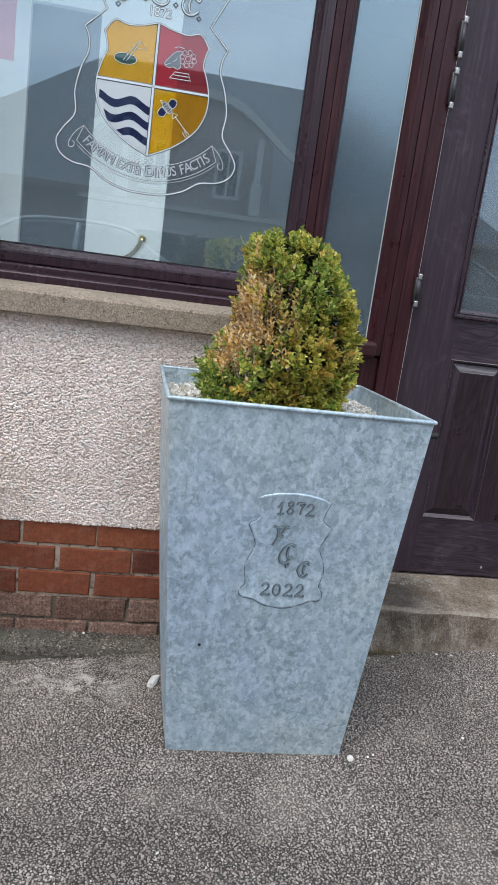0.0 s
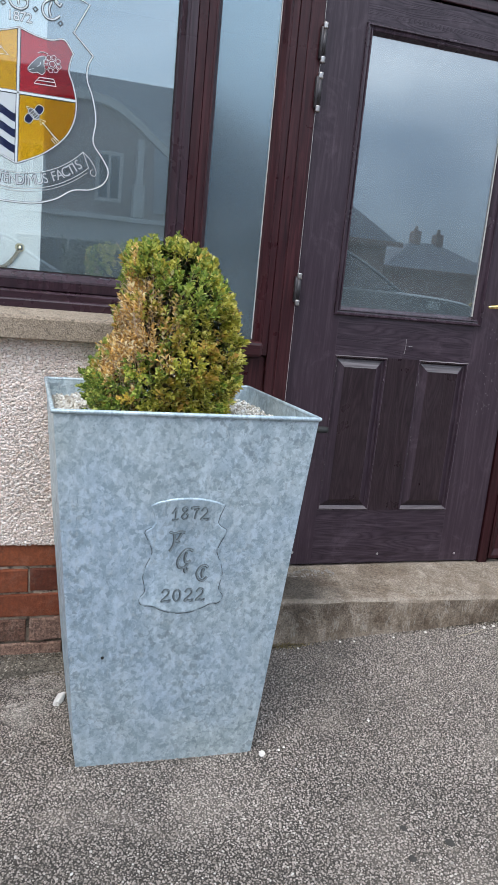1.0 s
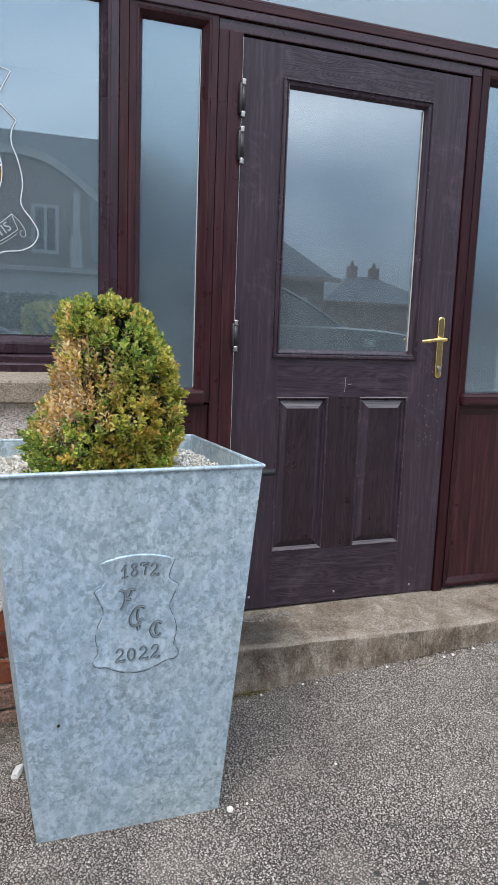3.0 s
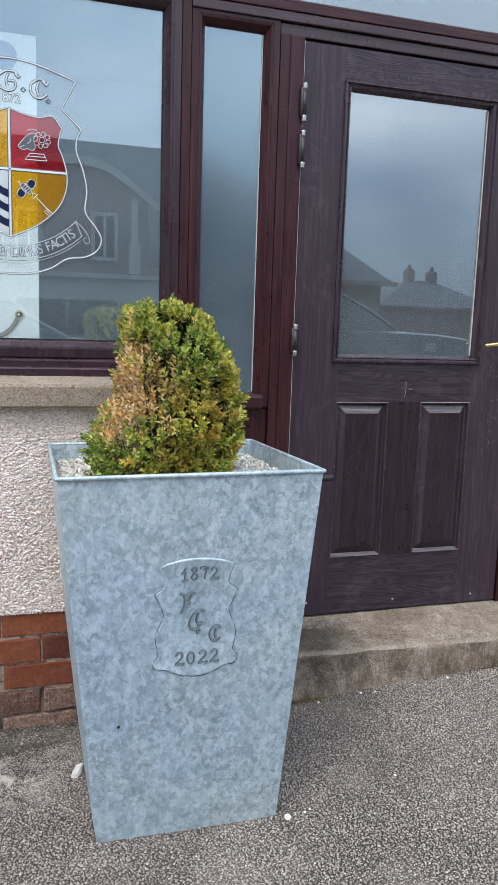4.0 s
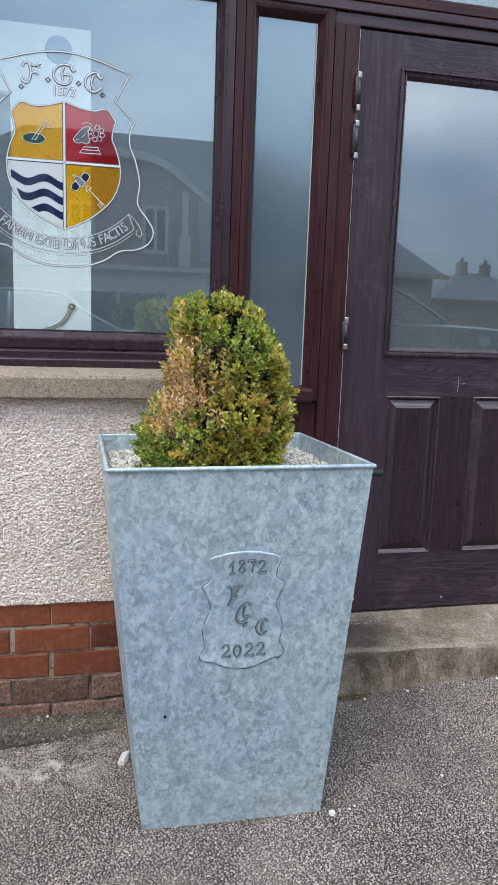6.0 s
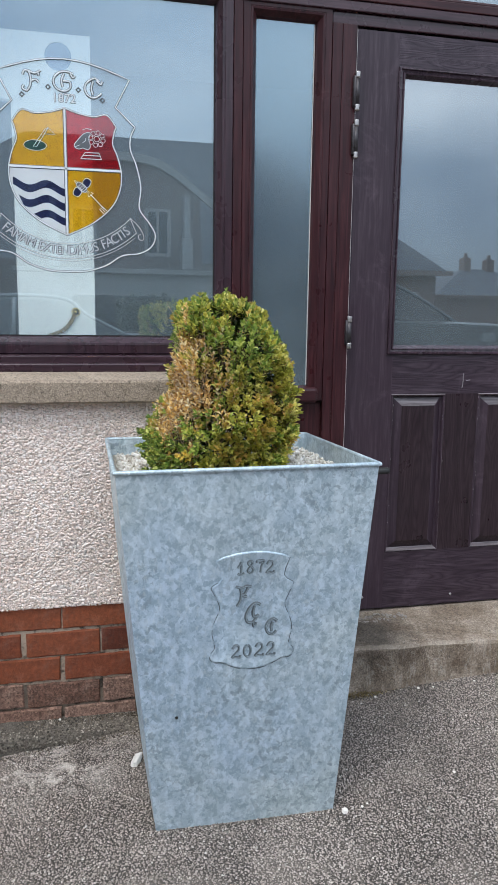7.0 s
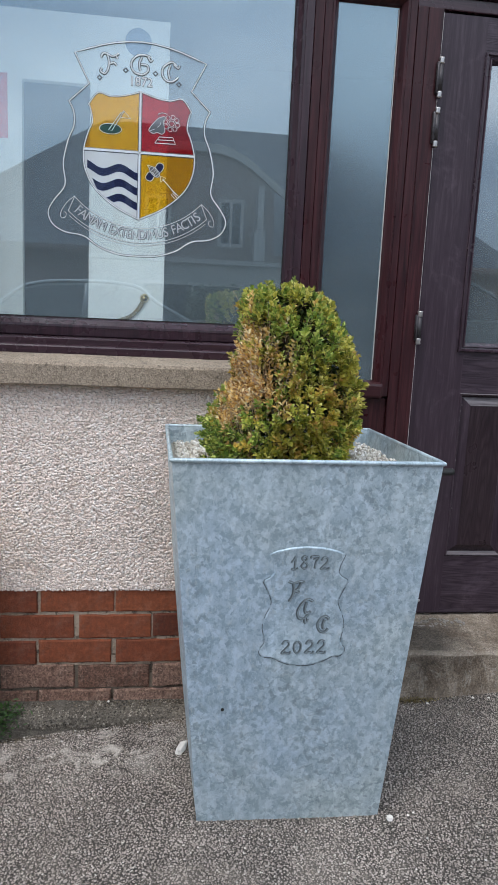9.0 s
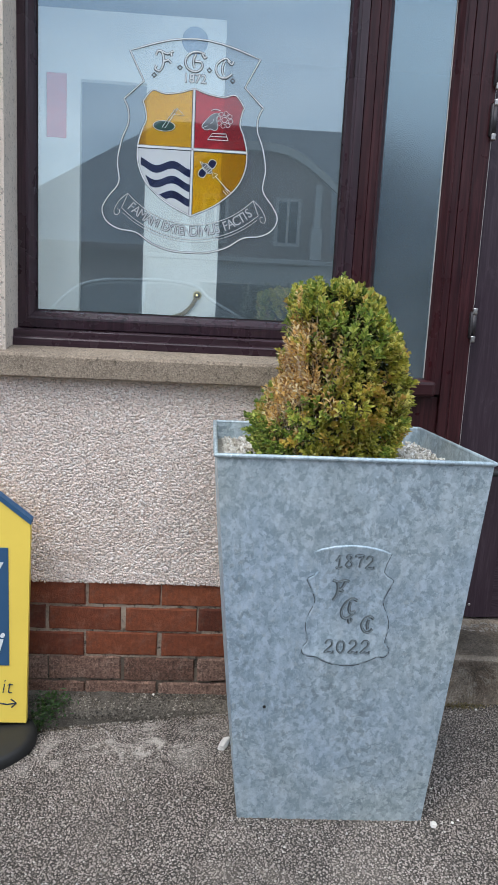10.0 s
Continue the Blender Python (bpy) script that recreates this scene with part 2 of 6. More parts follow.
def make_step():
    """Old step concrete: brown damp stains, pale lime runs and pits."""
    n = Nodes("step_concrete", 0.9)
    c = n.cells(200)
    grit = n.ramp(c.outputs["Color"], (0.0, (0.085, 0.068, 0.054)), (0.5, (0.235, 0.200, 0.165)), (1.0, (0.48, 0.425, 0.365)))
    soft = n.ramp(n.noise(5, 9, 0.7), (0.32, (0.165, 0.143, 0.122)), (0.55, (0.310, 0.276, 0.240)), (0.72, (0.43, 0.390, 0.345)))
    col = n.mix(0.55, soft, grit)
    damp = n.ramp(n.noise(2.6, 8, 0.68, distort=0.8), (0.36, (0.66, 0.585, 0.51)), (0.56, (1.16, 1.12, 1.07)))
    col = n.mix(1.0, col, damp, "MULTIPLY")
    runs = n.ramp(n.noise(3.0, 6, 0.65, n.stretch(9, 0.2, 1.3), 0.8), (0.60, 0.0), (0.70, 0.50))
    face = n.t.nodes.new("ShaderNodeSeparateXYZ")
    n.link(n.t.nodes.new("ShaderNodeNewGeometry").outputs["Normal"], face.inputs[0])
    upright = n.ramp(face.outputs["Z"], (0.25, 1.0), (0.7, 0.0))
    # patchy grime on upright faces only, which also turns the riser darker
    grime = n.ramp(n.noise(7, 8, 0.7, n.stretch(1.0, 1.0, 0.6), 1.0), (0.38, (0.48, 0.42, 0.36)), (0.62, (1.08, 1.05, 1.02)))
    col = n.mix(upright, col, n.mix(1.0, col, grime, "MULTIPLY"))
    vein = n.ramp(n.noise(5.0, 5, 0.6, n.stretch(2.2, 0.2, 0.7), 1.2), (0.485, 0.0), (0.497, 0.55), (0.509, 0.0))
    runs = n.mix(1.0, runs, vein, "LIGHTEN")
    col = n.mix(n.mix(1.0, runs, upright, "MULTIPLY"), col, (0.46, 0.42, 0.365))
    soil = n.ramp(n.noise(11, 8, 0.72, distort=0.6), (0.38, (0.72, 0.66, 0.60)), (0.56, (1.06, 1.055, 1.05)))
    col = n.mix(0.9, col, soil, "MULTIPLY")
    pit = n.ramp(n.noise(90, 6, 0.75), (0.34, 0.5), (0.44, 1.0))
    away = n.node("ShaderNodeVectorMath")
    away.operation = "DISTANCE"
    away.inputs[1].default_value = (1.27, 0.04, 0.18)
    n.link(n.co, away.inputs[0])
    # dark stain that fades out around one spot of the tread
    dark_stain = n.mix(0.35, n.ramp(away.outputs["Value"], (0.02, 0.0), (0.34, 1.0)), n.noise(9, 7, 0.7))
    pit = n.mix(1.0, pit, n.ramp(dark_stain, (0.25, 0.22), (0.55, 1.0)), "MULTIPLY")
    worn = n.ramp(n.t.nodes.new("ShaderNodeNewGeometry").outputs["Pointiness"], (0.515, 0.0), (0.57, 0.55))
    worn = n.mix(1.0, worn, n.ramp(n.noise(14, 6, 0.7), (0.35, 0.25), (0.6, 1.0)), "MULTIPLY")
    n.color(n.mix(worn, n.mix(1.0, col, pit, "MULTIPLY"), (0.40, 0.345, 0.285)))
    n.bump(c.outputs["Distance"], 0.6, 0.002)
    n.bump(n.noise(45, 8, 0.75), 0.9, 0.006)
    return n.m


def asphalt_tint(n, col):
    """Worn patches, dust and a chalky smear, shared by binder and chips."""
    patch = n.ramp(n.noise(1.7, 6, distort=0.4), (0.36, 0.70), (0.62, 1.10))
    col = n.mix(1.0, col, patch, "MULTIPLY")
    dust = n.ramp(n.noise(3.2, 7, 0.65, distort=0.5), (0.50, 0.0), (0.74, 0.30))
    col = n.mix(dust, col, (0.38, 0.325, 0.275))
    away = n.node("ShaderNodeVectorMath")
    away.operation = "DISTANCE"
    away.inputs[1].default_value = (0.14, -0.36, 0.0)
    n.link(n.stretch(1.0, 1.7, 0.0), away.inputs[0])
    chalk = n.mix(1.0, n.ramp(away.outputs["Value"], (0.08, 1.0), (0.40, 0.0)), n.ramp(n.noise(11, 8, 0.72, distort=0.9), (0.50, 0.0), (0.64, 0.85)), "MULTIPLY")
    return n.mix(chalk, col, (0.56, 0.51, 0.46))


def make_tarmac(name, k):
    """Worn asphalt; k is how pale its own grit is."""
    n = Nodes(name, 0.92)
    c = n.cells(230)
    chip = n.ramp(c.outputs["Color"], *[(p, tuple(k * v for v in c_)) for p, c_ in ((0.0, (0.026, 0.022, 0.018)), (0.4, (0.050, 0.043, 0.036)), (0.8, (0.095, 0.081, 0.069)), (1.0, (0.20, 0.172, 0.148)))])
    n.color(asphalt_tint(n, n.mix(1.0, chip, n.ramp(n.noise(500, 2), (0.3, 0.7), (0.7, 1.25)), "MULTIPLY")))
    n.bump(n.ramp(c.outputs["Distance"], (0.0, 1.0), (0.7, 0.0)), 0.8, 0.003)
    return n.m


def make_chip():
    """Stone chips of 4 to 9 mm laid bare in the asphalt."""
    n = Nodes("asphalt_chip", 0.85)
    col = n.ramp(n.island(), (0.0, (0.125, 0.106, 0.092)), (0.2, (0.215, 0.183, 0.160)), (0.6, (0.318, 0.272, 0.240)), (0.95, (0.43, 0.372, 0.334)), (1.0, (0.58, 0.54, 0.49)))
    n.color(asphalt_tint(n, col))
    n.bump(n.noise(420, 3), 0.4, 0.001)
    return n.m


def make_grain(name, lo, mid, hi, rough, along, emboss=0.25, wear=0.0, rings=0.0, vary=9, spec=0.5, tight=1.0):
    """Woodgrain foil or skin; along is the axis that the grain follows, rings the share of arched oak figure."""
    n = Nodes(name, rough, 0.0, spec)
    s = {"x": (1.2, 26, 26), "z": (26, 26, 1.2)}[along]
    g = n.noise(3.2, 6, 0.6, n.stretch(*s), 0.7)
    fine = n.noise(11.0, 3, 0.6, n.stretch(*s))
    if rings:
        wide = {"x": (1.5 * tight, 13 * tight, 13 * tight), "z": (13 * tight, 13 * tight, 1.5 * tight)}[along]
        hill = n.noise(1.0, 1.5, 0.4, n.stretch(*wide), 0.1)
        times = n.t.nodes.new("ShaderNodeMath")
        times.operation = "MULTIPLY"
        times.inputs[1].default_value = 26.0
        n.link(hill, times.inputs[0])
        saw = n.t.nodes.new("ShaderNodeMath")
        saw.operation = "PINGPONG"
        saw.inputs[1].default_value = 1.0
        n.link(times.outputs[0], saw.inputs[0])
        g = n.mix(rings, g, n.ramp(saw.outputs[0], (0.0, 0.12), (0.16, 0.36), (0.50, 0.55), (1.0, 0.68)))
    col = n.ramp(g, (0.30, lo), (0.5, mid), (0.72, hi))
    col = n.mix(n.ramp(fine, (0.45, 0.0), (0.75, 0.5)), col, lo)
    if wear:
        w = n.ramp(n.noise(7.0, 8, 0.7, distort=0.5), (0.55, 0.0), (0.74, wear))
        col = n.mix(w, col, tuple(min(1, c * 2.2 + 0.015) for c in hi))
    n.color(col)
    n.rough(n.ramp(n.noise(vary, 4), (0.3, rough * 0.8), (0.7, min(1, rough * 1.25))))
    n.bump(g, emboss, 0.0012)
    return n.m


def make_zinc():
    """Hot-dip galvanised sheet: angular spangle, dark flecks, cloudy tarnish and faint runs."""
    n = Nodes("galvanised_steel", 0.5, 0.35)
    wob = n.node("ShaderNodeTexNoise", Scale=38.0, Detail=5.0, Roughness=0.65)
    n.link(n.co, wob.inputs["Vector"])
    warp = n.mix(0.030, n.stretch(1.0, 1.0, 0.82, (0.0, 0.6, 0.0)), wob.outputs["Color"])
    grey = []
    for scale, metric in ((46, "MANHATTAN"), (96, "CHEBYCHEV"), (210, "MANHATTAN")):
        c = n.cells(scale, co=warp)
        c.distance = metric
        grey.append(n.ramp(c.outputs["Color"], (0.0, 0.0), (1.0, 1.0)))
    sp = n.mix(0.22, n.mix(0.60, grey[0], grey[1]), grey[2])
    sp = n.mix(0.34, sp, n.noise(60, 6, 0.72, distort=0.8))
    col = n.ramp(sp, (0.37, (0.325, 0.395, 0.425)), (0.46, (0.412, 0.488, 0.518)), (0.54, (0.462, 0.538, 0.565)), (0.63, (0.565, 0.635, 0.655)))
    tone = n.ramp(n.noise(2.1, 4, 0.55, distort=0.4), (0.38, (0.86, 0.935, 1.06)), (0.62, (1.01, 1.015, 1.01)))
    col = n.mix(1.0, col, tone, "MULTIPLY")
    fleck = n.ramp(n.noise(58, 3, 0.55, distort=0.35), (0.545, 0.0), (0.60, 0.95))
    where = n.ramp(n.noise(5.5, 4, 0.6), (0.40, 0.0), (0.60, 0.58))
    col = n.mix(n.mix(1.0, fleck, where, "MULTIPLY"), col, (0.175, 0.220, 0.252))
    pale = n.ramp(n.noise(42, 5, 0.7, n.stretch(1.5, 1.0, 0.8, (0.0, 0.5, 0.0)), 0.4), (0.56, 0.0), (0.64, 0.34))
    col = n.mix(pale, col, (0.58, 0.65, 0.68))
    runs = n.ramp(n.noise(9, 5, 0.6, n.stretch(6, 6, 0.35)), (0.36, 0.95), (0.64, 1.04))
    n.color(n.mix(1.0, col, runs, "MULTIPLY"))
    n.rough(n.ramp(sp, (0.2, 0.40), (0.8, 0.58)))
    n.bump(n.noise(3.0, 2), 0.15, 0.01)
    n.bump(sp, 0.10, 0.001)
    return n.m


def make_glass(name, tint, mirror, rough=0.0, dust=0.04, shine=(0.91, 0.96, 1.0)):
    """A thin double-glazed pane: part mirror, part clear, with a faint film of dust or satin that also paints haze over
    dark reflections.
    """
    m = bpy.data.materials.new(name)
    m.use_nodes = True
    t = m.node_tree
    t.nodes.clear()
    out = t.nodes.new("ShaderNodeOutputMaterial")
    mixs = t.nodes.new("ShaderNodeMixShader")
    clear = t.nodes.new("ShaderNodeBsdfTransparent")
    clear.inputs["Color"].default_value = (*tint, 1)
    film_ = t.nodes.new("ShaderNodeBsdfDiffuse")
    film_.inputs["Color"].default_value = (0.62, 0.72, 0.76, 1)
    veil = t.nodes.new("ShaderNodeMixShader")
    smear = t.nodes.new("ShaderNodeTexNoise")
    smear.inputs["Scale"].default_value, smear.inputs["Detail"].default_value = 3.0, 4.0
    co = t.nodes.new("ShaderNodeTexCoord")
    level = t.nodes.new("ShaderNodeMapRange")
    level.inputs["From Min"].default_value, level.inputs["From Max"].default_value = 0.3, 0.7
    level.inputs["To Min"].default_value, level.inputs["To Max"].default_value = dust * 0.7, dust * 1.3
    gl = t.nodes.new("ShaderNodeBsdfGlossy")
    gl.inputs["Roughness"].default_value = rough
    gl.inputs["Color"].default_value = (*shine, 1)
    fr = t.nodes.new("ShaderNodeFresnel")
    fr.inputs["IOR"].default_value = 1.5
    mr = t.nodes.new("ShaderNodeMapRange")
    mr.inputs["To Min"].default_value = mirror
    mr.inputs["To Max"].default_value = 1.0
    t.links.new(co.outputs["Object"], smear.inputs["Vector"])
    t.links.new(smear.outputs["Fac"], level.inputs["Value"])
    t.links.new(level.outputs["Result"], veil.inputs["Fac"])
    t.links.new(clear.outputs["BSDF"], veil.inputs[1])
    t.links.new(film_.outputs["BSDF"], veil.inputs[2])
    t.links.new(fr.outputs["Fac"], mr.inputs["Value"])
    t.links.new(mr.outputs["Result"], mixs.inputs["Fac"])
    t.links.new(veil.outputs["Shader"], mixs.inputs[1])
    t.links.new(gl.outputs["BSDF"], mixs.inputs[2])
    t.links.new(mixs.outputs["Shader"], out.inputs["Surface"])
    return m


def make_film(name, col, body=0.55):
    """Coloured film stuck on glass: part solid, part see-through."""
    m = bpy.data.materials.new(name)
    m.use_nodes = True
    t = m.node_tree
    b = t.nodes["Principled BSDF"]
    b.inputs["Base Color"].default_value = (*col, 1)
    b.inputs["Roughness"].default_value = 0.12
    tr = t.nodes.new("ShaderNodeBsdfTransparent")
    tr.inputs["Color"].default_value = (*[min(1, math.sqrt(c * 1.15)) for c in col], 1)
    mx = t.nodes.new("ShaderNodeMixShader")
    mx.inputs["Fac"].default_value = body
    t.links.new(tr.outputs["BSDF"], mx.inputs[1])
    t.links.new(b.outputs["BSDF"], mx.inputs[2])
    gl = t.nodes.new("ShaderNodeBsdfGlossy")
    gl.inputs["Roughness"].default_value = 0.02
    gl.inputs["Color"].default_value = (0.84, 0.93, 1.0, 1)
    over = t.nodes.new("ShaderNodeMixShader")
    over.inputs["Fac"].default_value = 0.11
    t.links.new(mx.outputs["Shader"], over.inputs[1])
    t.links.new(gl.outputs["BSDF"], over.inputs[2])
    t.links.new(over.outputs["Shader"], t.nodes["Material Output"].inputs["Surface"])
    return m


def make_leaf(name, *cols):
    """Leaves that vary one by one and let some light through."""
    n = Nodes(name, 0.33)
    step = 1.0 / (len(cols) - 1)
    base = n.ramp(n.island(), *[(i * step, c) for i, c in enumerate(cols)])
    col = n.mix(1.0, base, n.ramp(n.noise(9, 3), (0.3, 0.8), (0.7, 1.25)), "MULTIPLY")
    n.color(col)
    thin = n.t.nodes.new("ShaderNodeBsdfTranslucent")
    n.link(col, thin.inputs["Color"])
    both = n.t.nodes.new("ShaderNodeMixShader")
    both.inputs["Fac"].default_value = 0.34
    n.link(n.b.outputs["BSDF"], both.inputs[1])
    n.link(thin.outputs["BSDF"], both.inputs[2])
    n.link(both.outputs["Shader"], n.t.nodes["Material Output"].inputs["Surface"])
    return n.m


ROUGHCAST = make_roughcast()
BRICK = make_brick("red_brick", (0.105, 0.025, 0.012), (0.178, 0.043, 0.017), (0.275, 0.074, 0.027), 0.14, 0.25)
BRICK_WORN = make_brick("weathered_brick", (0.140, 0.070, 0.048), (0.210, 0.118, 0.086), (0.290, 0.205, 0.165), 0.22, 1.0)
MORTAR = make_mortar()
SILL_STONE = make_concrete("cast_stone", (0.23, 0.176, 0.130), (0.41, 0.330, 0.252), 0.6, 0.72, 260, 0.7)
BEAD_STONE = make_concrete("smooth_render", (0.64, 0.54, 0.46), (0.76, 0.655, 0.565), 0.15, 0.9)
PLINTH = make_concrete("old_concrete", (0.060, 0.051, 0.041), (0.225, 0.194, 0.158), 0.6, 0.40, 330, 1.0)
STEP = make_step()
TARMAC, FAR_TARMAC = make_tarmac("worn_asphalt", 0.85), make_tarmac("far_asphalt", 2.9)
CHIP = make_chip()
DASH_COAT = make_concrete("dash_coat", (0.60, 0.515, 0.455), (0.72, 0.63, 0.565), 0.2, 0.9)
MAROON = make_grain("maroon_woodgrain", (0.017, 0.0050, 0.0072), (0.041, 0.0114, 0.0140), (0.076, 0.0240, 0.0270), 0.33, "z", 0.15, spec=0.32)
MAROON_X = make_grain("maroon_woodgrain_across", (0.017, 0.0050, 0.0072), (0.041, 0.0114, 0.0140), (0.076, 0.0240, 0.0270), 0.33, "x", 0.15, spec=0.32)
# maroon copies with the sky's purple-grey reflection put into the colour
MAROON_SHEEN = make_grain("sheen_maroon_woodgrain", (0.018, 0.0085, 0.0125), (0.036, 0.0165, 0.0235), (0.058, 0.0280, 0.0380), 0.28, "z", 0.15)
MAROON_SHEEN_X = make_grain("sheen_maroon_woodgrain_across", (0.018, 0.0085, 0.0125), (0.036, 0.0165, 0.0235), (0.058, 0.0280, 0.0380), 0.28, "x", 0.15)
# head bars: maroon lightened to carry the sky's sheen in its colour
HEAD_SKIN = make_grain("head_sheen_woodgrain", (0.024, 0.0095, 0.0140), (0.046, 0.0200, 0.0275), (0.074, 0.0360, 0.0470), 0.30, "x", 0.15)
# darker copy of the maroon, for the right-hand jamb and sidelight frame
MAROON_DEEP = make_grain("deep_maroon_woodgrain", (0.012, 0.0032, 0.0046), (0.028, 0.0066, 0.0086), (0.052, 0.0138, 0.0165), 0.36, "z", 0.15, spec=0.25)
DOOR_Z = make_grain("faded_door_skin", (0.0285, 0.0172, 0.0250), (0.041, 0.0256, 0.0355), (0.070, 0.0480, 0.0610), 0.36, "z", 0.4, 0.34, 0.15, spec=0.38, tight=1.8)
DOOR_PANEL = make_grain("faded_panel_skin", (0.0125, 0.0066, 0.0092), (0.0240, 0.0132, 0.0175), (0.050, 0.0310, 0.0380), 0.32, "z", 0.8, 0.12, 0.42, spec=0.38, tight=1.8)
DOOR_X = make_grain("faded_door_skin_across", (0.0170, 0.0102, 0.0155), (0.037, 0.0235, 0.0330), (0.078, 0.0550, 0.0700), 0.36, "x", 0.9, 0.28, 0.46, spec=0.38, tight=1.9)
DOOR_BEAD = make_grain("door_bead", (0.024, 0.0135, 0.020), (0.044, 0.0265, 0.037), (0.078, 0.050, 0.064), 0.24, "z", 0.1)
# pale skin: sky light painted on upward slopes, with some chalky fading
LEDGE_SKIN = make_grain("pale_ledge_skin", (0.05, 0.04, 0.045), (0.13, 0.11, 0.118), (0.27, 0.245, 0.25), 0.5, "x", 0.5, 0.3)
ZINC = make_zinc()
GLASS = make_glass("window_glass", (0.89, 0.96, 0.99), 0.185, 0.0, 0.10, (0.79, 0.91, 0.985))
DOOR_GLASS = make_glass("door_glass", (0.45, 0.50, 0.51), 0.285, 0.0, 0.130)
FROST = make_glass("satin_glass", (0.40, 0.50, 0.54), 0.215, 0.13, 0.12, (0.70, 0.89, 1.0))
TOP_FROST = make_glass("toplight_glass", (0.40, 0.50, 0.54), 0.18, 0.17, 0.10, (0.88, 0.95, 1.0))
BRASS = plain("brass", (0.90, 0.66, 0.28), 0.14, 1.0, 0.2, 10)
PEWTER = plain("pewter", (0.45, 0.43, 0.42), 0.35, 1.0, 0.2, 60)
DARK_STEEL = plain("dark_steel", (0.055, 0.050, 0.054), 0.45, 0.5)
BLACK = plain("black_rubber", (0.018, 0.018, 0.018), 0.6, bump=0.3)
GASKET = plain("gasket", (0.008, 0.008, 0.008), 0.7)
WHITE_EDGE = plain("pale_seal", (0.55, 0.52, 0.50), 0.5)
LEAD = plain("silver_lead", (0.72, 0.75, 0.77), 0.4, 0.2)
MOTTO = plain("dull_lead", (0.54, 0.58, 0.61), 0.4, 0.2)
LEAD_EDGE = plain("dark_lead", (0.10, 0.115, 0.13), 0.4, 0.3)
CHIPS = plain("white_marble", (0.72, 0.69, 0.64), 0.8, vary=0.25, scale=40, bump=0.5)

# ---- ground ----
GRIT_SPAN = (-0.55, 2.35, -1.30, -0.030)      # the stretch of pavement beside the path
FACE, LEAF, PANE = 0.170, 0.182, 0.203


def ground_z(x, y):
    """The pavement dips a little to the wall and climbs to both sides of the planter."""
    fall = -0.0389 * (max(-1.2, min(0.3, y)) + 0.593)
    side = 0.10 * (max(-1.2, x) - 0.44) if x < 0.44 else 0.08 * (min(2.8, x) - 0.95) if x > 0.95 else 0.0
    far = max(0.0, min(1.0, (-y - 1.5) / 2.5))
    return fall + side * (1 - far)


def spread(lo, hi, step, far, grow=1.5):
    out, a, b, s = [lo + i * step for i in range(int((hi - lo) / step) + 1)], lo, hi, step
    while a > -far:
        s *= grow
        a -= s
        b += s
        out = [a] + out + [b]
    return out


bm = bmesh.new()
gx, gy = spread(-1.6, 3.2, 0.04, 900), spread(-1.6, 0.30, 0.04, 900)
gy = [y for y in gy if y < 0.25] + [0.25]
grid = [[bm.verts.new((x, y, ground_z(x, y) + (0.004 * noise.noise(Vector((x * 2.3, y * 2.3, 0.0))) if abs(x) < 4 and y > -3 else 0))) for y in gy] for x in gx]
for i in range(len(gx) - 1):
    for j in range(len(gy) - 1):
        f = bm.faces.new((grid[i][j], grid[i + 1][j], grid[i + 1][j + 1], grid[i][j + 1]))
        mx, my = (gx[i] + gx[i + 1]) / 2, (gy[j] + gy[j + 1]) / 2
        f.material_index = 0 if GRIT_SPAN[0] < mx < 2.15 + 0.9 * (my + 0.6) and my > GRIT_SPAN[2] and (my > -1.12 or mx > 0.2) else 1
tagged(obj("ground", bm, [TARMAC, FAR_TARMAC], True), "worn grey asphalt pavement with pale stone chips laid bare", "pavement", kind="structure")



def lay_chips():
    q = scatter(*GRIT_SPAN, 0.0065, 21)
    inside = (np.abs(q[:, 0] - 0.70) < 0.225) & (np.abs(q[:, 1] + 0.36) < 0.225)
    q = q[~inside & (q[:, 0] < 2.15 + 0.9 * (q[:, 1] + 0.6)) & ((q[:, 1] > -1.12) | (q[:, 0] > 0.2))]
    z = np.array([ground_z(x, y) + 0.004 * noise.noise(Vector((x * 2.3, y * 2.3, 0.0))) for x, y in q])
    deep = np.random.default_rng(5).uniform(-0.0012, 0.0008, len(q))
    ob = grains("asphalt_chips", CHIP, np.stack([q[:, 0], q[:, 1], z + deep], 1), "z", (0.0021, 0.0035), (0.55, 0.95), 6)
    tagged(ob, "pale worn stone chips set in the asphalt", "chippings", kind="stuff")


# ---- the front wall ----
WALL_TOP, HEAD = 3.28, 2.94
OPEN_L, OPEN_R = -0.24, 2.52


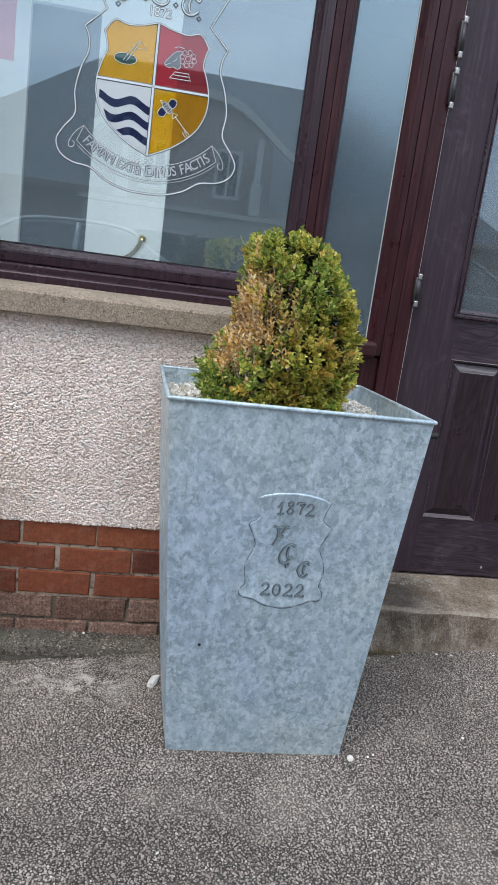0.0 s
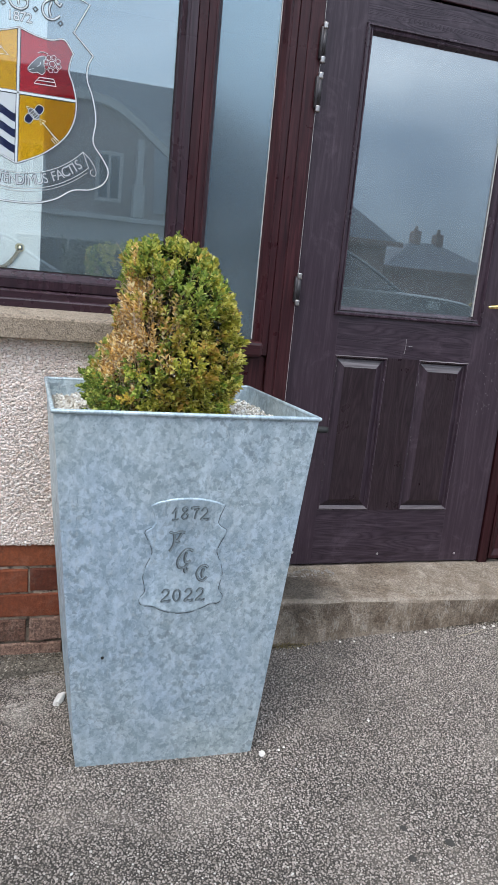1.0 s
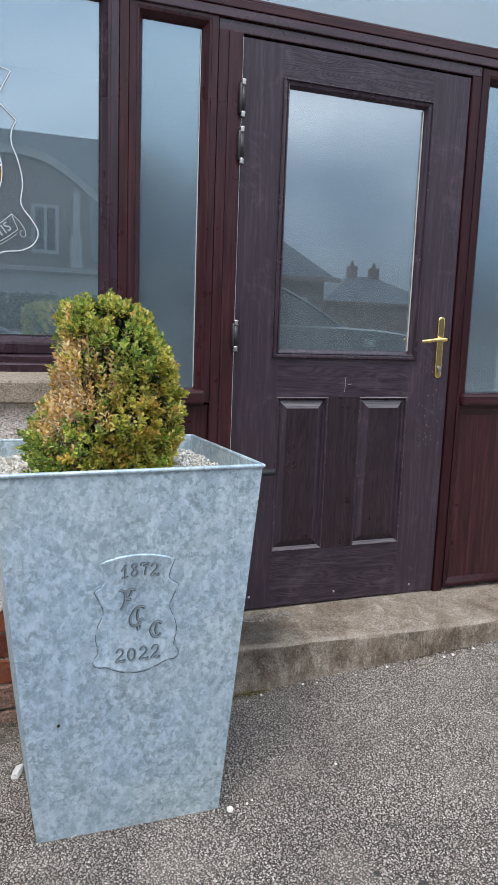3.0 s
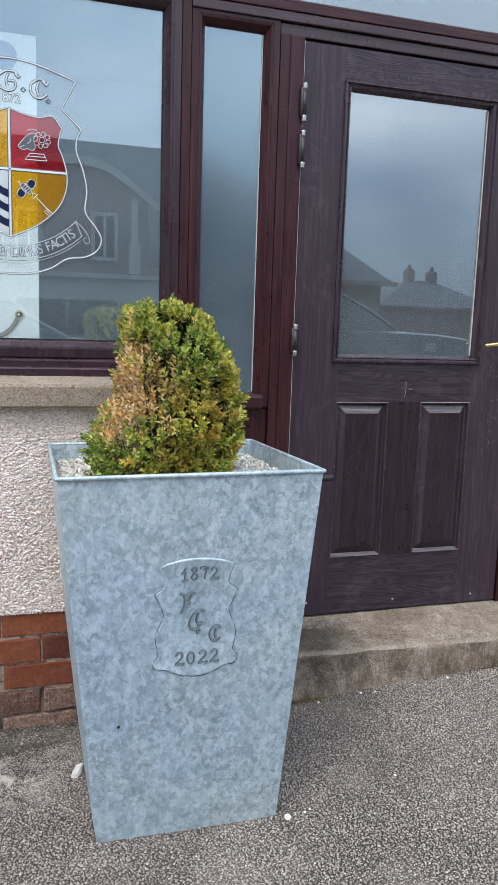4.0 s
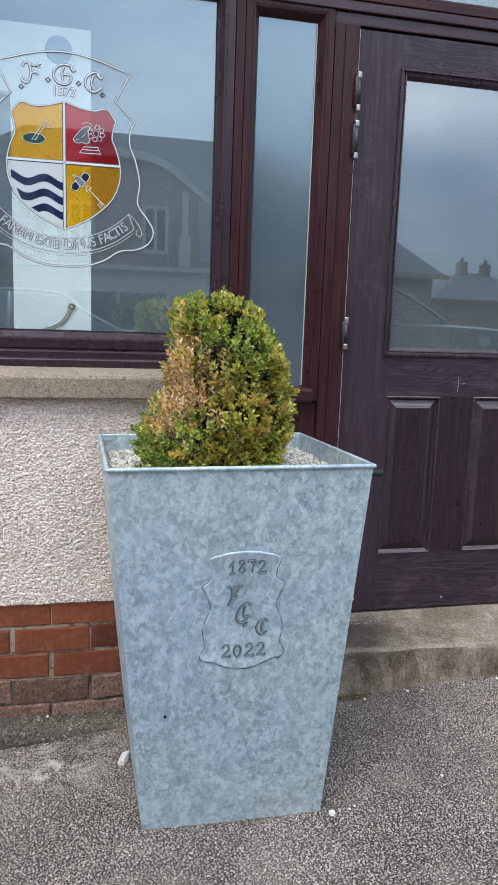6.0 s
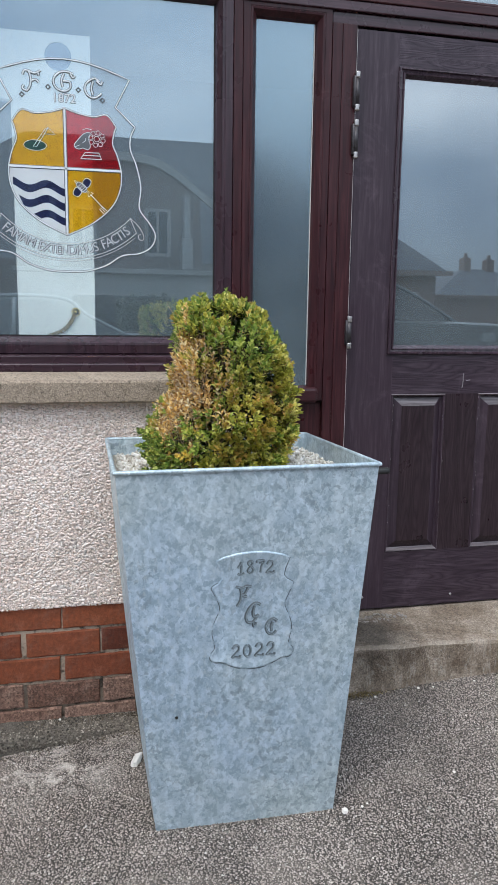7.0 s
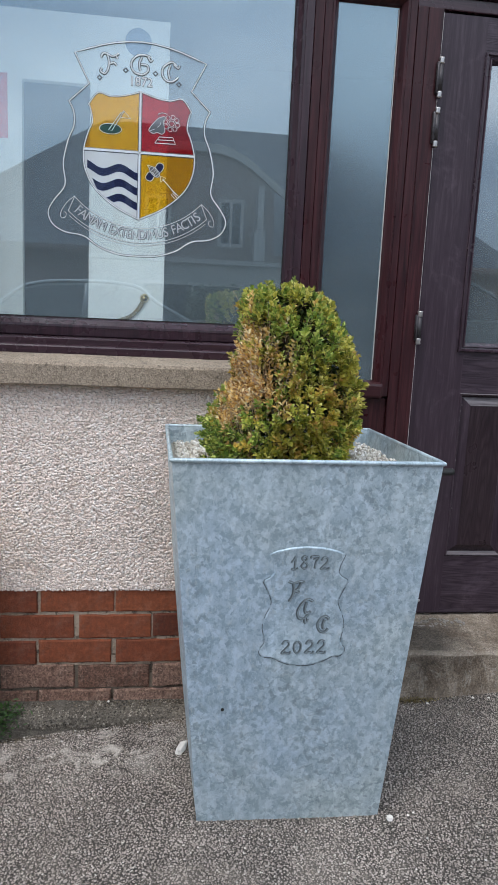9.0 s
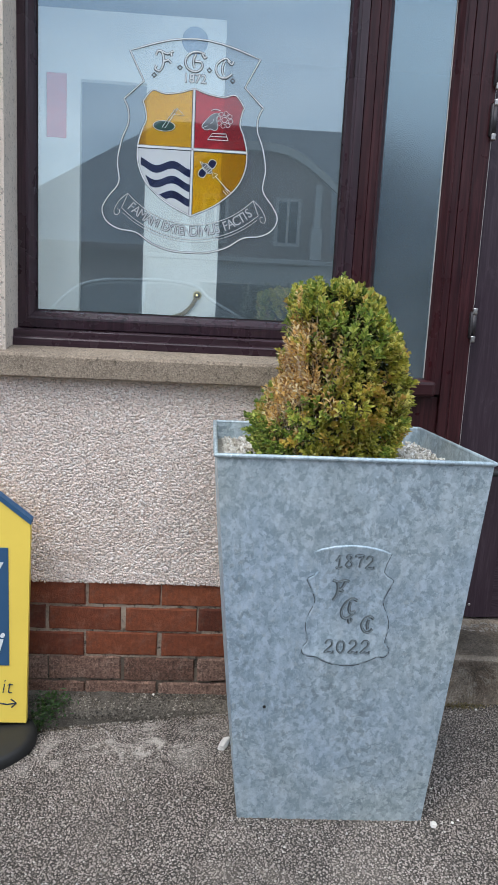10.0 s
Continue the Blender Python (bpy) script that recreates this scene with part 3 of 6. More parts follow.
def grains(name, material, centres, normal, size, low, seed, swing=math.pi):
    """Many angular stones pressed into a surface, in one mesh: centres is an array of places, normal the way they stand out, low how flat they are."""
    rg_ = np.random.default_rng(seed)
    k = len(centres)
    ring_ = np.arange(5) * math.tau / 5
    up_, lo_ = 0.447, -0.35
    shape = np.array([(0, 0, 1.0)] + [(0.894 * math.cos(a), 0.894 * math.sin(a), up_) for a in ring_] + [(math.cos(a + 0.628), math.sin(a + 0.628), lo_) for a in ring_])
    tris = np.array([(0, 1 + i, 1 + (i + 1) % 5) for i in range(5)] + [(1 + i, 6 + i, 1 + (i + 1) % 5) for i in range(5)] + [(1 + (i + 1) % 5, 6 + i, 6 + (i + 1) % 5) for i in range(5)])
    v = shape[None] * rg_.uniform(0.78, 1.22, (k, 11, 1))
    r = rg_.uniform(size[0], size[1], k)
    v = v * np.stack([r * rg_.uniform(0.85, 1.35, k), r * rg_.uniform(0.65, 1.0, k), r * rg_.uniform(low[0], low[1], k)], 1)[:, None, :]
    a = rg_.uniform(-swing, swing, k)
    tx, ty = rg_.normal(0, 0.42, k), rg_.normal(0, 0.42, k)
    x, y, z = v[:, :, 0], v[:, :, 1], v[:, :, 2]
    x, y = x * np.cos(a)[:, None] - y * np.sin(a)[:, None], x * np.sin(a)[:, None] + y * np.cos(a)[:, None]
    y, z = y * np.cos(tx)[:, None] - z * np.sin(tx)[:, None], y * np.sin(tx)[:, None] + z * np.cos(tx)[:, None]
    x, z = x * np.cos(ty)[:, None] + z * np.sin(ty)[:, None], -x * np.sin(ty)[:, None] + z * np.cos(ty)[:, None]
    turned = np.stack([x, y, z], 2) if normal == "z" else np.stack([x, -z, y], 2)
    co = (turned + np.asarray(centres)[:, None, :]).reshape(-1, 3).astype(np.float32)
    idx = (tris[None] + (np.arange(k) * 11)[:, None, None]).reshape(-1).astype(np.int32)
    me = bpy.data.meshes.new(name)
    me.vertices.add(len(co))
    me.vertices.foreach_set("co", co.ravel())
    me.loops.add(len(idx))
    me.loops.foreach_set("vertex_index", idx)
    me.polygons.add(len(idx) // 3)
    me.polygons.foreach_set("loop_start", np.arange(0, len(idx), 3, dtype=np.int32))
    me.update(calc_edges=True)
    me.materials.append(material)
    return new(name, me)


def scatter(x0, x1, y0, y1, step, seed):
    """A loose hexagonal spread of places over a rectangle."""
    rg_ = np.random.default_rng(seed)
    nx, ny = int((x1 - x0) / step), int((y1 - y0) / (step * 0.866))
    gx_, gy_ = np.meshgrid(np.arange(nx), np.arange(ny))
    q = np.stack([x0 + (gx_ + 0.5 * (gy_ % 2)) * step, y0 + gy_ * step * 0.866], 2).reshape(-1, 2)
    return q + rg_.uniform(-0.42, 0.42, q.shape) * step


def dash(x0, x1, z0, z1, seed):
    """Thrown stone dash over a mortar coat."""
    q = scatter(x0, x1, z0, z1, 0.0060, seed)
    deep = np.random.default_rng(seed).uniform(-0.0028, 0.0020, len(q))
    ob = grains("roughcast", ROUGHCAST, np.stack([q[:, 0], -0.0028 + deep, q[:, 1]], 1), "y", (0.0029, 0.0053), (0.34, 0.66), seed, 0.9)
    ob.parent = wall
    tagged(ob, "pale thrown stone dash", kind="stuff")
    bm = bmesh.new()
    box(bm, x0, x1, -0.0005, 0.0115, z0, z1)
    part("dash_coat", bm, DASH_COAT, wall)


bm = bmesh.new()
box(bm, -6.0, 0.83, 0.028, 0.30, -0.3, 0.378)
box(bm, -6.0, 0.83, 0.012, 0.30, 0.378, 1.03)
box(bm, -6.0, OPEN_L - 0.03, 0.004, 0.30, 1.03, WALL_TOP)
box(bm, OPEN_R, 8.0, 0.004, 0.30, -0.3, WALL_TOP)
box(bm, OPEN_L - 0.03, OPEN_R, 0.004, 0.30, HEAD, WALL_TOP)
box(bm, -6.0, -0.80, 0.0, 0.05, 0.378, 1.03)
wall = tagged(obj("wall_front", bm, ROUGHCAST, False, None, False), "pale pebbly roughcast front wall over a red brick base", "wall", kind="structure")
bm = bmesh.new()
box(bm, -6.0, 0.83, 0.0065, 0.03, 0.125, 0.379)
part("mortar_bed", bm, MORTAR, wall, "grey mortar joints")
# lower joints: mortar darkened for dirt and for shade in eroded gaps
bm = bmesh.new()
box(bm, -6.0, 0.83, 0.0085, 0.04, -0.3, 0.125)
part("mortar_bed", bm, make_mortar("dark_mortar", 0.42), wall, "eroded dark mortar joints")
dash(-0.80, 0.83, 0.380, 1.024, 3)
dash(-0.48, OPEN_L - 0.008, 1.07, 2.45, 4)

bm = bmesh.new()
for a, b in (((OPEN_L, -0.004), (-0.249, 0.26)),):
    lo = [bm.verts.new(q) for q in ((a[0], a[1], 1.06), (b[0], b[1], 1.06), (a[0] - 0.05, b[1], 1.06), (a[0] - 0.012, a[1], 1.06))]
    hi = [bm.verts.new((v.co.x, v.co.y, HEAD)) for v in lo]
    bm.faces.new(lo[::-1])
    bm.faces.new(hi)
    for k in range(4):
        bm.faces.new((lo[k], lo[(k + 1) % 4], hi[(k + 1) % 4], hi[k]))
tagged(obj("trim_reveal", bm, BEAD_STONE), "smooth fawn rendered reveal beside the window", "reveal", kind="structure")


def extrude_x(bm, profile, x0, x1, step=0.03, wobble=0.0, shift=None):
    """A profile of (y, z) drawn along x, with a little unevenness."""
    n = max(1, int((x1 - x0) / step))
    loops = []
    for i in range(n + 1):
        x = x0 + (x1 - x0) * i / n
        loop = []
        for k, (y, z) in enumerate(profile):
            w = wobble * noise.noise(Vector((x * 7, k * 0.7, 4.0))) + wobble * 0.6 * noise.noise(Vector((x * 31, k * 1.7, 2.0)))
            loop.append(bm.verts.new((x, y + w + (shift(x) if shift else 0), z + w)))
        loops.append(loop)
    m = len(profile)
    for a, b in zip(loops, loops[1:]):
        for k in range(m):
            bm.faces.new((a[k], a[(k + 1) % m], b[(k + 1) % m], b[k]))
    bm.faces.new(loops[0][::-1])
    bm.faces.new(loops[-1])


bm = bmesh.new()
extrude_x(bm, [(0.02, -0.35), (-0.085, -0.35), (-0.080, -0.03), (-0.072, -0.010), (-0.05, 0.001), (0.0, 0.006), (0.02, 0.006)], -2.0, 0.95, 0.012, 0.006)
tagged(obj("plinth", bm, PLINTH), "mossy grey concrete plinth at the foot of the wall", "plinth", kind="structure")
n = Nodes("plinth_grain", 0.95)
n.color(n.mix(1.0, n.ramp(n.island(), (0.0, (0.035, 0.029, 0.022)), (0.5, (0.115, 0.097, 0.078)), (0.85, (0.225, 0.195, 0.160)), (1.0, (0.36, 0.32, 0.27))), n.ramp(n.noise(9, 6, 0.7), (0.38, 0.45), (0.60, 1.2)), "MULTIPLY"))
q = scatter(-0.75, 0.62, -0.086, 0.0, 0.0058, 33)
rise = np.interp(q[:, 1], [-0.086, -0.080, -0.072, -0.050, 0.0], [-0.034, -0.026, -0.010, 0.001, 0.006])
ob = grains("plinth_aggregate", n.m, np.stack([q[:, 0], q[:, 1], rise - 0.0008], 1), "z", (0.0022, 0.0042), (0.5, 0.9), 34)
tagged(ob, "dark gritty stones laid bare in the plinth", "grit", kind="stuff")

bm = bmesh.new()
extrude_x(bm, [(0.16, 1.02), (-0.040, 1.017), (-0.046, 1.022), (-0.047, 1.078), (-0.042, 1.086), (0.05, 1.098), (0.16, 1.104)], -0.62, 0.86, 0.02, 0.0016)
tagged(obj("window_sill", bm, SILL_STONE), "fawn cast-stone window sill with a worn edge", "sill", kind="structure")

bm = bmesh.new()
extrude_x(bm, [(0.30, -0.3), (0.0, -0.3), (0.0, 0.04), (0.0, 0.10), (0.0, 0.153), (0.0025, 0.162), (0.009, 0.168), (0.020, 0.1705), (0.06, 0.178), (0.11, 0.1875), (0.16, 0.197), (0.24, 0.207), (0.30, 0.207)],
          0.86, 5.0, 0.014, 0.0042, lambda x: -0.0588 - 0.035 * (min(x, 2.8) - 1.77))
tagged(obj("door_step", bm, STEP, False), "worn concrete door step with a rounded front edge", "step", kind="structure")

# ---- frames, panes and door ----
frame_set_ = tagged(place_empty("window_1", (0, 0, 0)), "maroon woodgrain window with an etched club crest on the pane", "window", kind="structure")
bead = [(0.0, 0.26), (0.0, 0.173), (0.003, FACE), (0.026, FACE), (0.0268, FACE + 0.0012), (0.0282, FACE + 0.0012), (0.029, FACE), (0.036, FACE + 0.001), (0.050, 0.188), (0.053, 0.196), (0.056, 0.204)]


def ring_part(name, x0, x1, z0, z1, prof, mat, parent):
    bm = bmesh.new()
    ring(bm, x0, x1, z0, z1, prof)
    return part(name, bm, mat, parent)


def pane_part(name, x0, x1, z0, z1, mat, parent, y=PANE):
    bm = bmesh.new()
    box(bm, x0, x1, y, y + 0.006, z0, z1)
    ob = part(name, bm, mat, parent)
    ob.visible_shadow = False
    return ob


def bar(name, x0, x1, y0, z0, z1, mat, parent, back=0.26, bevel=0.003):
    bm = bmesh.new()
    box(bm, x0, x1, y0, back, z0, z1, bevel, 2)
    return part(name, bm, mat, parent)


ring_part("window_frame", -0.2485, 0.800, 1.151, 2.285, bead, MAROON_SHEEN, frame_set_)
ring_part("gasket", -0.194, 0.746, 1.206, 2.231, [(0.0, 0.2025), (0.004, 0.2025)], GASKET, frame_set_)
pane_part("pane", -0.20, 0.752, 1.20, 2.24, GLASS, frame_set_)
bm = bmesh.new()
extrude_x(bm, [(0.25, 1.151), (0.105, 1.149), (0.100, 1.145), (0.100, 1.128), (0.092, 1.125), (0.090, 1.121), (0.090, 1.101), (0.094, 1.098), (0.25, 1.098)], -0.2455, 0.83, 0.5)
part("window_cill", bm, MAROON_SHEEN_X, frame_set_)
bar("mullion", 0.8002, 0.8278, 0.168, 0.22, 2.285, MAROON, frame_set_, 0.26, 0.0012)

side = tagged(place_empty("window_2", (0, 0, 0)), "narrow satin-glass sidelight in a maroon woodgrain frame", "window", kind="structure")
side_bead = [(d * 0.9, y) for d, y in bead]
ring_part("window_frame", 0.828, 1.1215, 0.993, 2.254, side_bead, MAROON, side)
pane_part("pane", 0.870, 1.080, 1.035, 2.21, FROST, side)
bar("rail", 0.845, 1.100, 0.150, 0.985, 1.040, MAROON_X, side, 0.18, 0.012)
bar("lower_panel", 0.828, 1.1215, 0.186, 0.20, 0.986, MAROON, side)
bar("edge_strip", 1.0685, 1.0708, 0.1985, 1.046, 2.200, WHITE_EDGE, side, 0.2025, 0.0)

side = tagged(place_empty("window_3", (0, 0, 0)), "satin-glass sidelight over a maroon panel beside the door", "window", kind="structure")
ring_part("window_frame", 2.1555, 2.50, 0.975, 2.236, side_bead, MAROON_DEEP, side)
pane_part("pane", 2.20, 2.46, 1.02, 2.20, FROST, side)
bar("rail", 2.168, 2.49, 0.150, 0.976, 1.026, MAROON_X, side, 0.18, 0.012)
ring_part("panel_frame", 2.1555, 2.50, 0.225, 0.976, [(0.0, 0.26), (0.0, FACE), (0.012, FACE), (0.034, 0.184), (0.036, 0.190)], MAROON_DEEP, side)
bar("lower_panel", 2.17, 2.49, 0.188, 0.24, 0.97, MAROON, side)

top = tagged(place_empty("window_4", (0, 0, 0)), "wide pale toplight over window and door", "window", kind="structure")
pane_part("pane", -0.24, 2.50, 2.30, 2.94, TOP_FROST, top)
bar("head_bar", -0.2485, 2.52, 0.160, 2.2725, 2.300, MAROON_X, top)
bar("glazing_bead", -0.2485, 2.52, 0.178, 2.300, 2.318, MAROON_X, top, 0.26, 0.008)
bar("top_bar", -0.2485, 2.52, 0.170, 2.90, 2.94, MAROON_X, top)
bar("end_bar", 2.5005, 2.52, 0.170, 0.21, 2.272, MAROON, top)

door_frame = tagged(place_empty("trim_door_frame", (0, 0, 0)), "maroon woodgrain door frame", "door frame", kind="structure")
bar("jamb", 1.1218, 1.1545, 0.168, 0.205, 2.2035, MAROON, door_frame, 0.26, 0.0012)
bar("jamb", 1.1548, 1.2035, 0.165, 0.205, 2.2035, MAROON, door_frame, 0.26, 0.0022)
bar("jamb", 2.1135, 2.155, 0.174, 0.205, 2.2035, MAROON_DEEP, door_frame)
bar("head", 1.1225, 2.155, 0.176, 2.204, 2.241, HEAD_SKIN, door_frame)
bar("head_strip", 0.8285, 2.50, 0.163, 2.2415, 2.272, HEAD_SKIN, door_frame)
bar("seal", 1.2070, 1.2093, 0.1785, 0.217, 2.197, WHITE_EDGE, door_frame, 0.2, 0.0)
bar("gap", 1.20, 2.115, 0.215, 0.205, 2.205, GASKET, door_frame, 0.24, 0.0)

door = tagged(place_empty("door_1", (0, 0, 0)), "faded dark brown panelled front door with a glazed upper half", "door", kind="structure")


def leaf_part(name, boxes, mat):
    bm = bmesh.new()
    for x0, x1, z0, z1 in boxes:
        box(bm, x0, x1, LEAF, 0.214, z0, z1)
    return part(name, bm, mat, door)


leaf_part("stile", [(1.2095, 1.357, 0.2155, 2.197), (1.357, 1.381, 0.2155, 1.152)], DOOR_Z)
leaf_part("stile", [(1.956, 2.1095, 0.2155, 2.197), (1.931, 1.956, 0.2155, 1.152)], DOOR_Z)
leaf_part("top_rail", [(1.357, 1.956, 2.094, 2.197)], DOOR_X)
leaf_part("lock_rail", [(1.381, 1.931, 1.0115, 1.152)], DOOR_X)
leaf_part("bottom_rail", [(1.381, 1.931, 0.2155, 0.430)], DOOR_X)
leaf_part("muntin", [(1.590, 1.720, 0.430, 1.0115)], DOOR_PANEL)
for x0, x1 in ((1.381, 1.590), (1.720, 1.931)):
    bm = bmesh.new()
    loops = ring(bm, x0, x1, 0.430, 1.0115, [(0.0, LEAF), (0.003, LEAF - 0.003), (0.007, LEAF - 0.002), (0.009, LEAF + 0.008), (0.014, LEAF + 0.012), (0.017, LEAF + 0.011), (0.040, LEAF - 0.001), (0.0415, LEAF - 0.002)])
    bm.faces.new(loops[-1])
    bmesh.ops.recalc_face_normals(bm, faces=bm.faces[:])
    # upward slopes get painted sky light, side slopes the lighter stile skin
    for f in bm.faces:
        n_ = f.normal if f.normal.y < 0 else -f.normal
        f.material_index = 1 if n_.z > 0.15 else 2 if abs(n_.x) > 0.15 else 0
    part("panel", bm, [DOOR_PANEL, LEDGE_SKIN, DOOR_Z], door)
bm = bmesh.new()
ring(bm, 1.357, 1.956, 1.152, 2.094, [(0.0, LEAF + 0.004), (0.0, LEAF - 0.006), (0.003, LEAF - 0.010), (0.007, LEAF - 0.010), (0.010, LEAF - 0.003), (0.015, LEAF - 0.002), (0.018, LEAF - 0.006), (0.022, LEAF - 0.005), (0.025, LEAF + 0.002), (0.033, LEAF + 0.020)])
bmesh.ops.recalc_face_normals(bm, faces=bm.faces[:])
part("glazing_bead", bm, DOOR_BEAD, door)
pane_part("pane", 1.385, 1.928, 1.18, 2.066, DOOR_GLASS, door, LEAF + 0.016)
bm = bmesh.new()
box(bm, 1.738, 1.786, LEAF + 0.0235, LEAF + 0.0245, 1.199, 1.229)
part("sticker", bm, plain("pale_paper", (0.62, 0.64, 0.64), 0.7), door, "small pale sticker inside the pane")
bm = bmesh.new()
box(bm, 1.9205, 1.9235, LEAF + 0.010, LEAF + 0.014, 1.186, 2.058)
part("edge_strip", bm, WHITE_EDGE, door)


def hinge(z0, z1):
    bm = bmesh.new()
    tube(bm, [(1.205, 0.154, z0 + 0.018), (1.205, 0.154, z1 - 0.018)], 0.0075, 12)
    box(bm, 1.192, 1.2045, 0.150, 0.166, z0 + 0.012, z1 - 0.012, 0.002)
    h = part("hinge", bm, DARK_STEEL, door, "dark steel hinge with pewter caps", True)
    for a, b in ((z0, z0 + 0.02), (z1 - 0.02, z1)):
        bm = bmesh.new()
        tube(bm, [(1.205, 0.154, a), (1.205, 0.154, a + 0.004), (1.205, 0.154, (a + b) / 2), (1.205, 0.154, b - 0.004), (1.205, 0.154, b)], [0.008, 0.0095, 0.0075, 0.0095, 0.008], 12)
        part("hinge_cap", bm, PEWTER, h, "", True)


for z0, z1 in ((1.939, 2.059), (1.792, 1.912), (1.172, 1.281)):
    hinge(z0, z1)

bm = bmesh.new()
box(bm, 2.044, 2.074, 0.174, 0.183, 1.084, 1.322, 0.0)
plate_edges = [e for e in bm.edges if abs(e.verts[0].co.y - e.verts[1].co.y) > 0.005]
bmesh.ops.bevel(bm, geom=plate_edges, offset=0.0145, segments=6, affect="EDGES", profile=0.5)
rim_edges = [e for e in bm.edges if abs(e.verts[0].co.y - 0.174) < 1e-4 and abs(e.verts[1].co.y - 0.174) < 1e-4]
bmesh.ops.bevel(bm, geom=rim_edges, offset=0.005, segments=3, affect="EDGES", profile=0.5)
handle = part("door_handle", bm, BRASS, door, "polished brass lever handle")
bm = bmesh.new()
tube(bm, [(2.060, 0.176, 1.236), (2.060, 0.150, 1.236), (2.058, 0.140, 1.236), (2.048, 0.134, 1.236), (2.02, 0.133, 1.235), (1.985, 0.133, 1.231), (1.955, 0.134, 1.227), (1.947, 0.135, 1.226)],
     [0.010, 0.010, 0.011, 0.010, 0.0085, 0.0075, 0.007, 0.004], 12)
part("lever", bm, BRASS, handle, "", True)
bm = bmesh.new()
tube(bm, [(2.059, 0.1745, 1.125), (2.059, 0.170, 1.125)], 0.008, 14)
box(bm, 2.0555, 2.0625, 0.170, 0.1742, 1.103, 1.122, 0.001)
part("lock_cylinder", bm, PEWTER, handle)
for x, z in ((1.301, 0.262), (1.656, 0.250), (2.000, 0.246)):
    bm = bmesh.new()
    bmesh.ops.create_uvsphere(bm, u_segments=8, v_segments=6, radius=0.005, matrix=Matrix.Translation((x, LEAF - 0.001, z)) @ Matrix.Diagonal((1, 0.5, 1, 1)))
    part("stud", bm, PEWTER, door, "", True)
bm = bmesh.new()
tube(bm, [(1.232, 0.176, 0.748), (1.236, 0.140, 0.748), (1.245, 0.126, 0.748), (1.27, 0.122, 0.748), (1.352, 0.122, 0.748), (1.360, 0.122, 0.748)], [0.011, 0.011, 0.012, 0.0125, 0.0125, 0.010], 14)
part("door_buffer", bm, BLACK, door, "black rubber buffer", True)

bm = bmesh.new()
ribbon(bm, smooth_line([(1.654, 1.030), (1.657, 1.055), (1.656, 1.085)], 4), 0.0028, LEAF - 0.0004, 0.0004)
ribbon(bm, [(1.668, 1.058), (1.684, 1.060)], 0.003, LEAF - 0.0004, 0.0004)
rp = random.Random(31)
for k in range(46):
    x, z = rp.gauss(2.035, 0.03), rp.uniform(0.80, 1.20)
    ribbon(bm, [(min(2.10, x), z), (min(2.10, x) + rp.uniform(-0.003, 0.003), z + rp.uniform(0.002, 0.007))], rp.uniform(0.0012, 0.0026), LEAF - 0.0004, 0.0003)
for k in range(34):
    x, z = rp.choice((1.385, 1.586, 1.724, 1.926)) + rp.uniform(-0.006, 0.006), rp.uniform(0.45, 1.0)
    ribbon(bm, [(x, z), (x + rp.uniform(-0.001, 0.001), z + rp.uniform(0.002, 0.008))], rp.uniform(0.0010, 0.0020), LEAF - 0.0036, 0.0003)
part("scuff", bm, plain("chalky_scuff", (0.22, 0.20, 0.205), 0.8, vary=0.4, scale=90), door, "pale scuff marks")
bm = bmesh.new()
rp = random.Random(12)
for k in range(60):
    x, y = rp.uniform(1.22, 1.46), 0.155 - rp.uniform(0.0, 0.045)
    bmesh.ops.create_icosphere(bm, subdivisions=1, radius=1.0, matrix=Matrix.Translation((x, y, 0.197 - (0.16 - y) * 0.19 + 0.0075)) @ Matrix.Rotation(rp.uniform(0, 3), 4, "Z") @ Matrix.Diagonal((rp.uniform(0.005, 0.013), rp.uniform(0.003, 0.007), 0.0028, 1)))
tagged(obj("mortar_crust", bm, make_concrete("lime_crust", (0.16, 0.145, 0.13), (0.33, 0.305, 0.275), 0.4, 0.7)), "pale flaking mortar crust on the step under the door", "crust", kind="stuff")

# ---- galvanised planter ----
PL_X, PL_Y, PL_TOP, PL_A, PL_B = 0.6998, -0.3596, 0.932, 0.6185, 0.4639
planter = thing("planter", (PL_X, PL_Y, 0.0), "tall tapered galvanised steel planter with embossed badge on the pavement", "planter")
planter.rotation_euler = (0, 0, radians(-0.57))


def planter_point(u, v, q, grow=0.0):
    """u, v from -1 to 1 over the plan, q from 0 at the foot to 1 at the rim."""
    s = PL_B + (PL_A - PL_B) * q + grow * 2
    lx, ly = u * s / 2, v * s / 2
    return Vector((lx - 0.012 * q, ly + 0.0199 * q, PL_TOP * q - 0.0235 * (v + 1) / 2 * q + 0.0064 * lx))


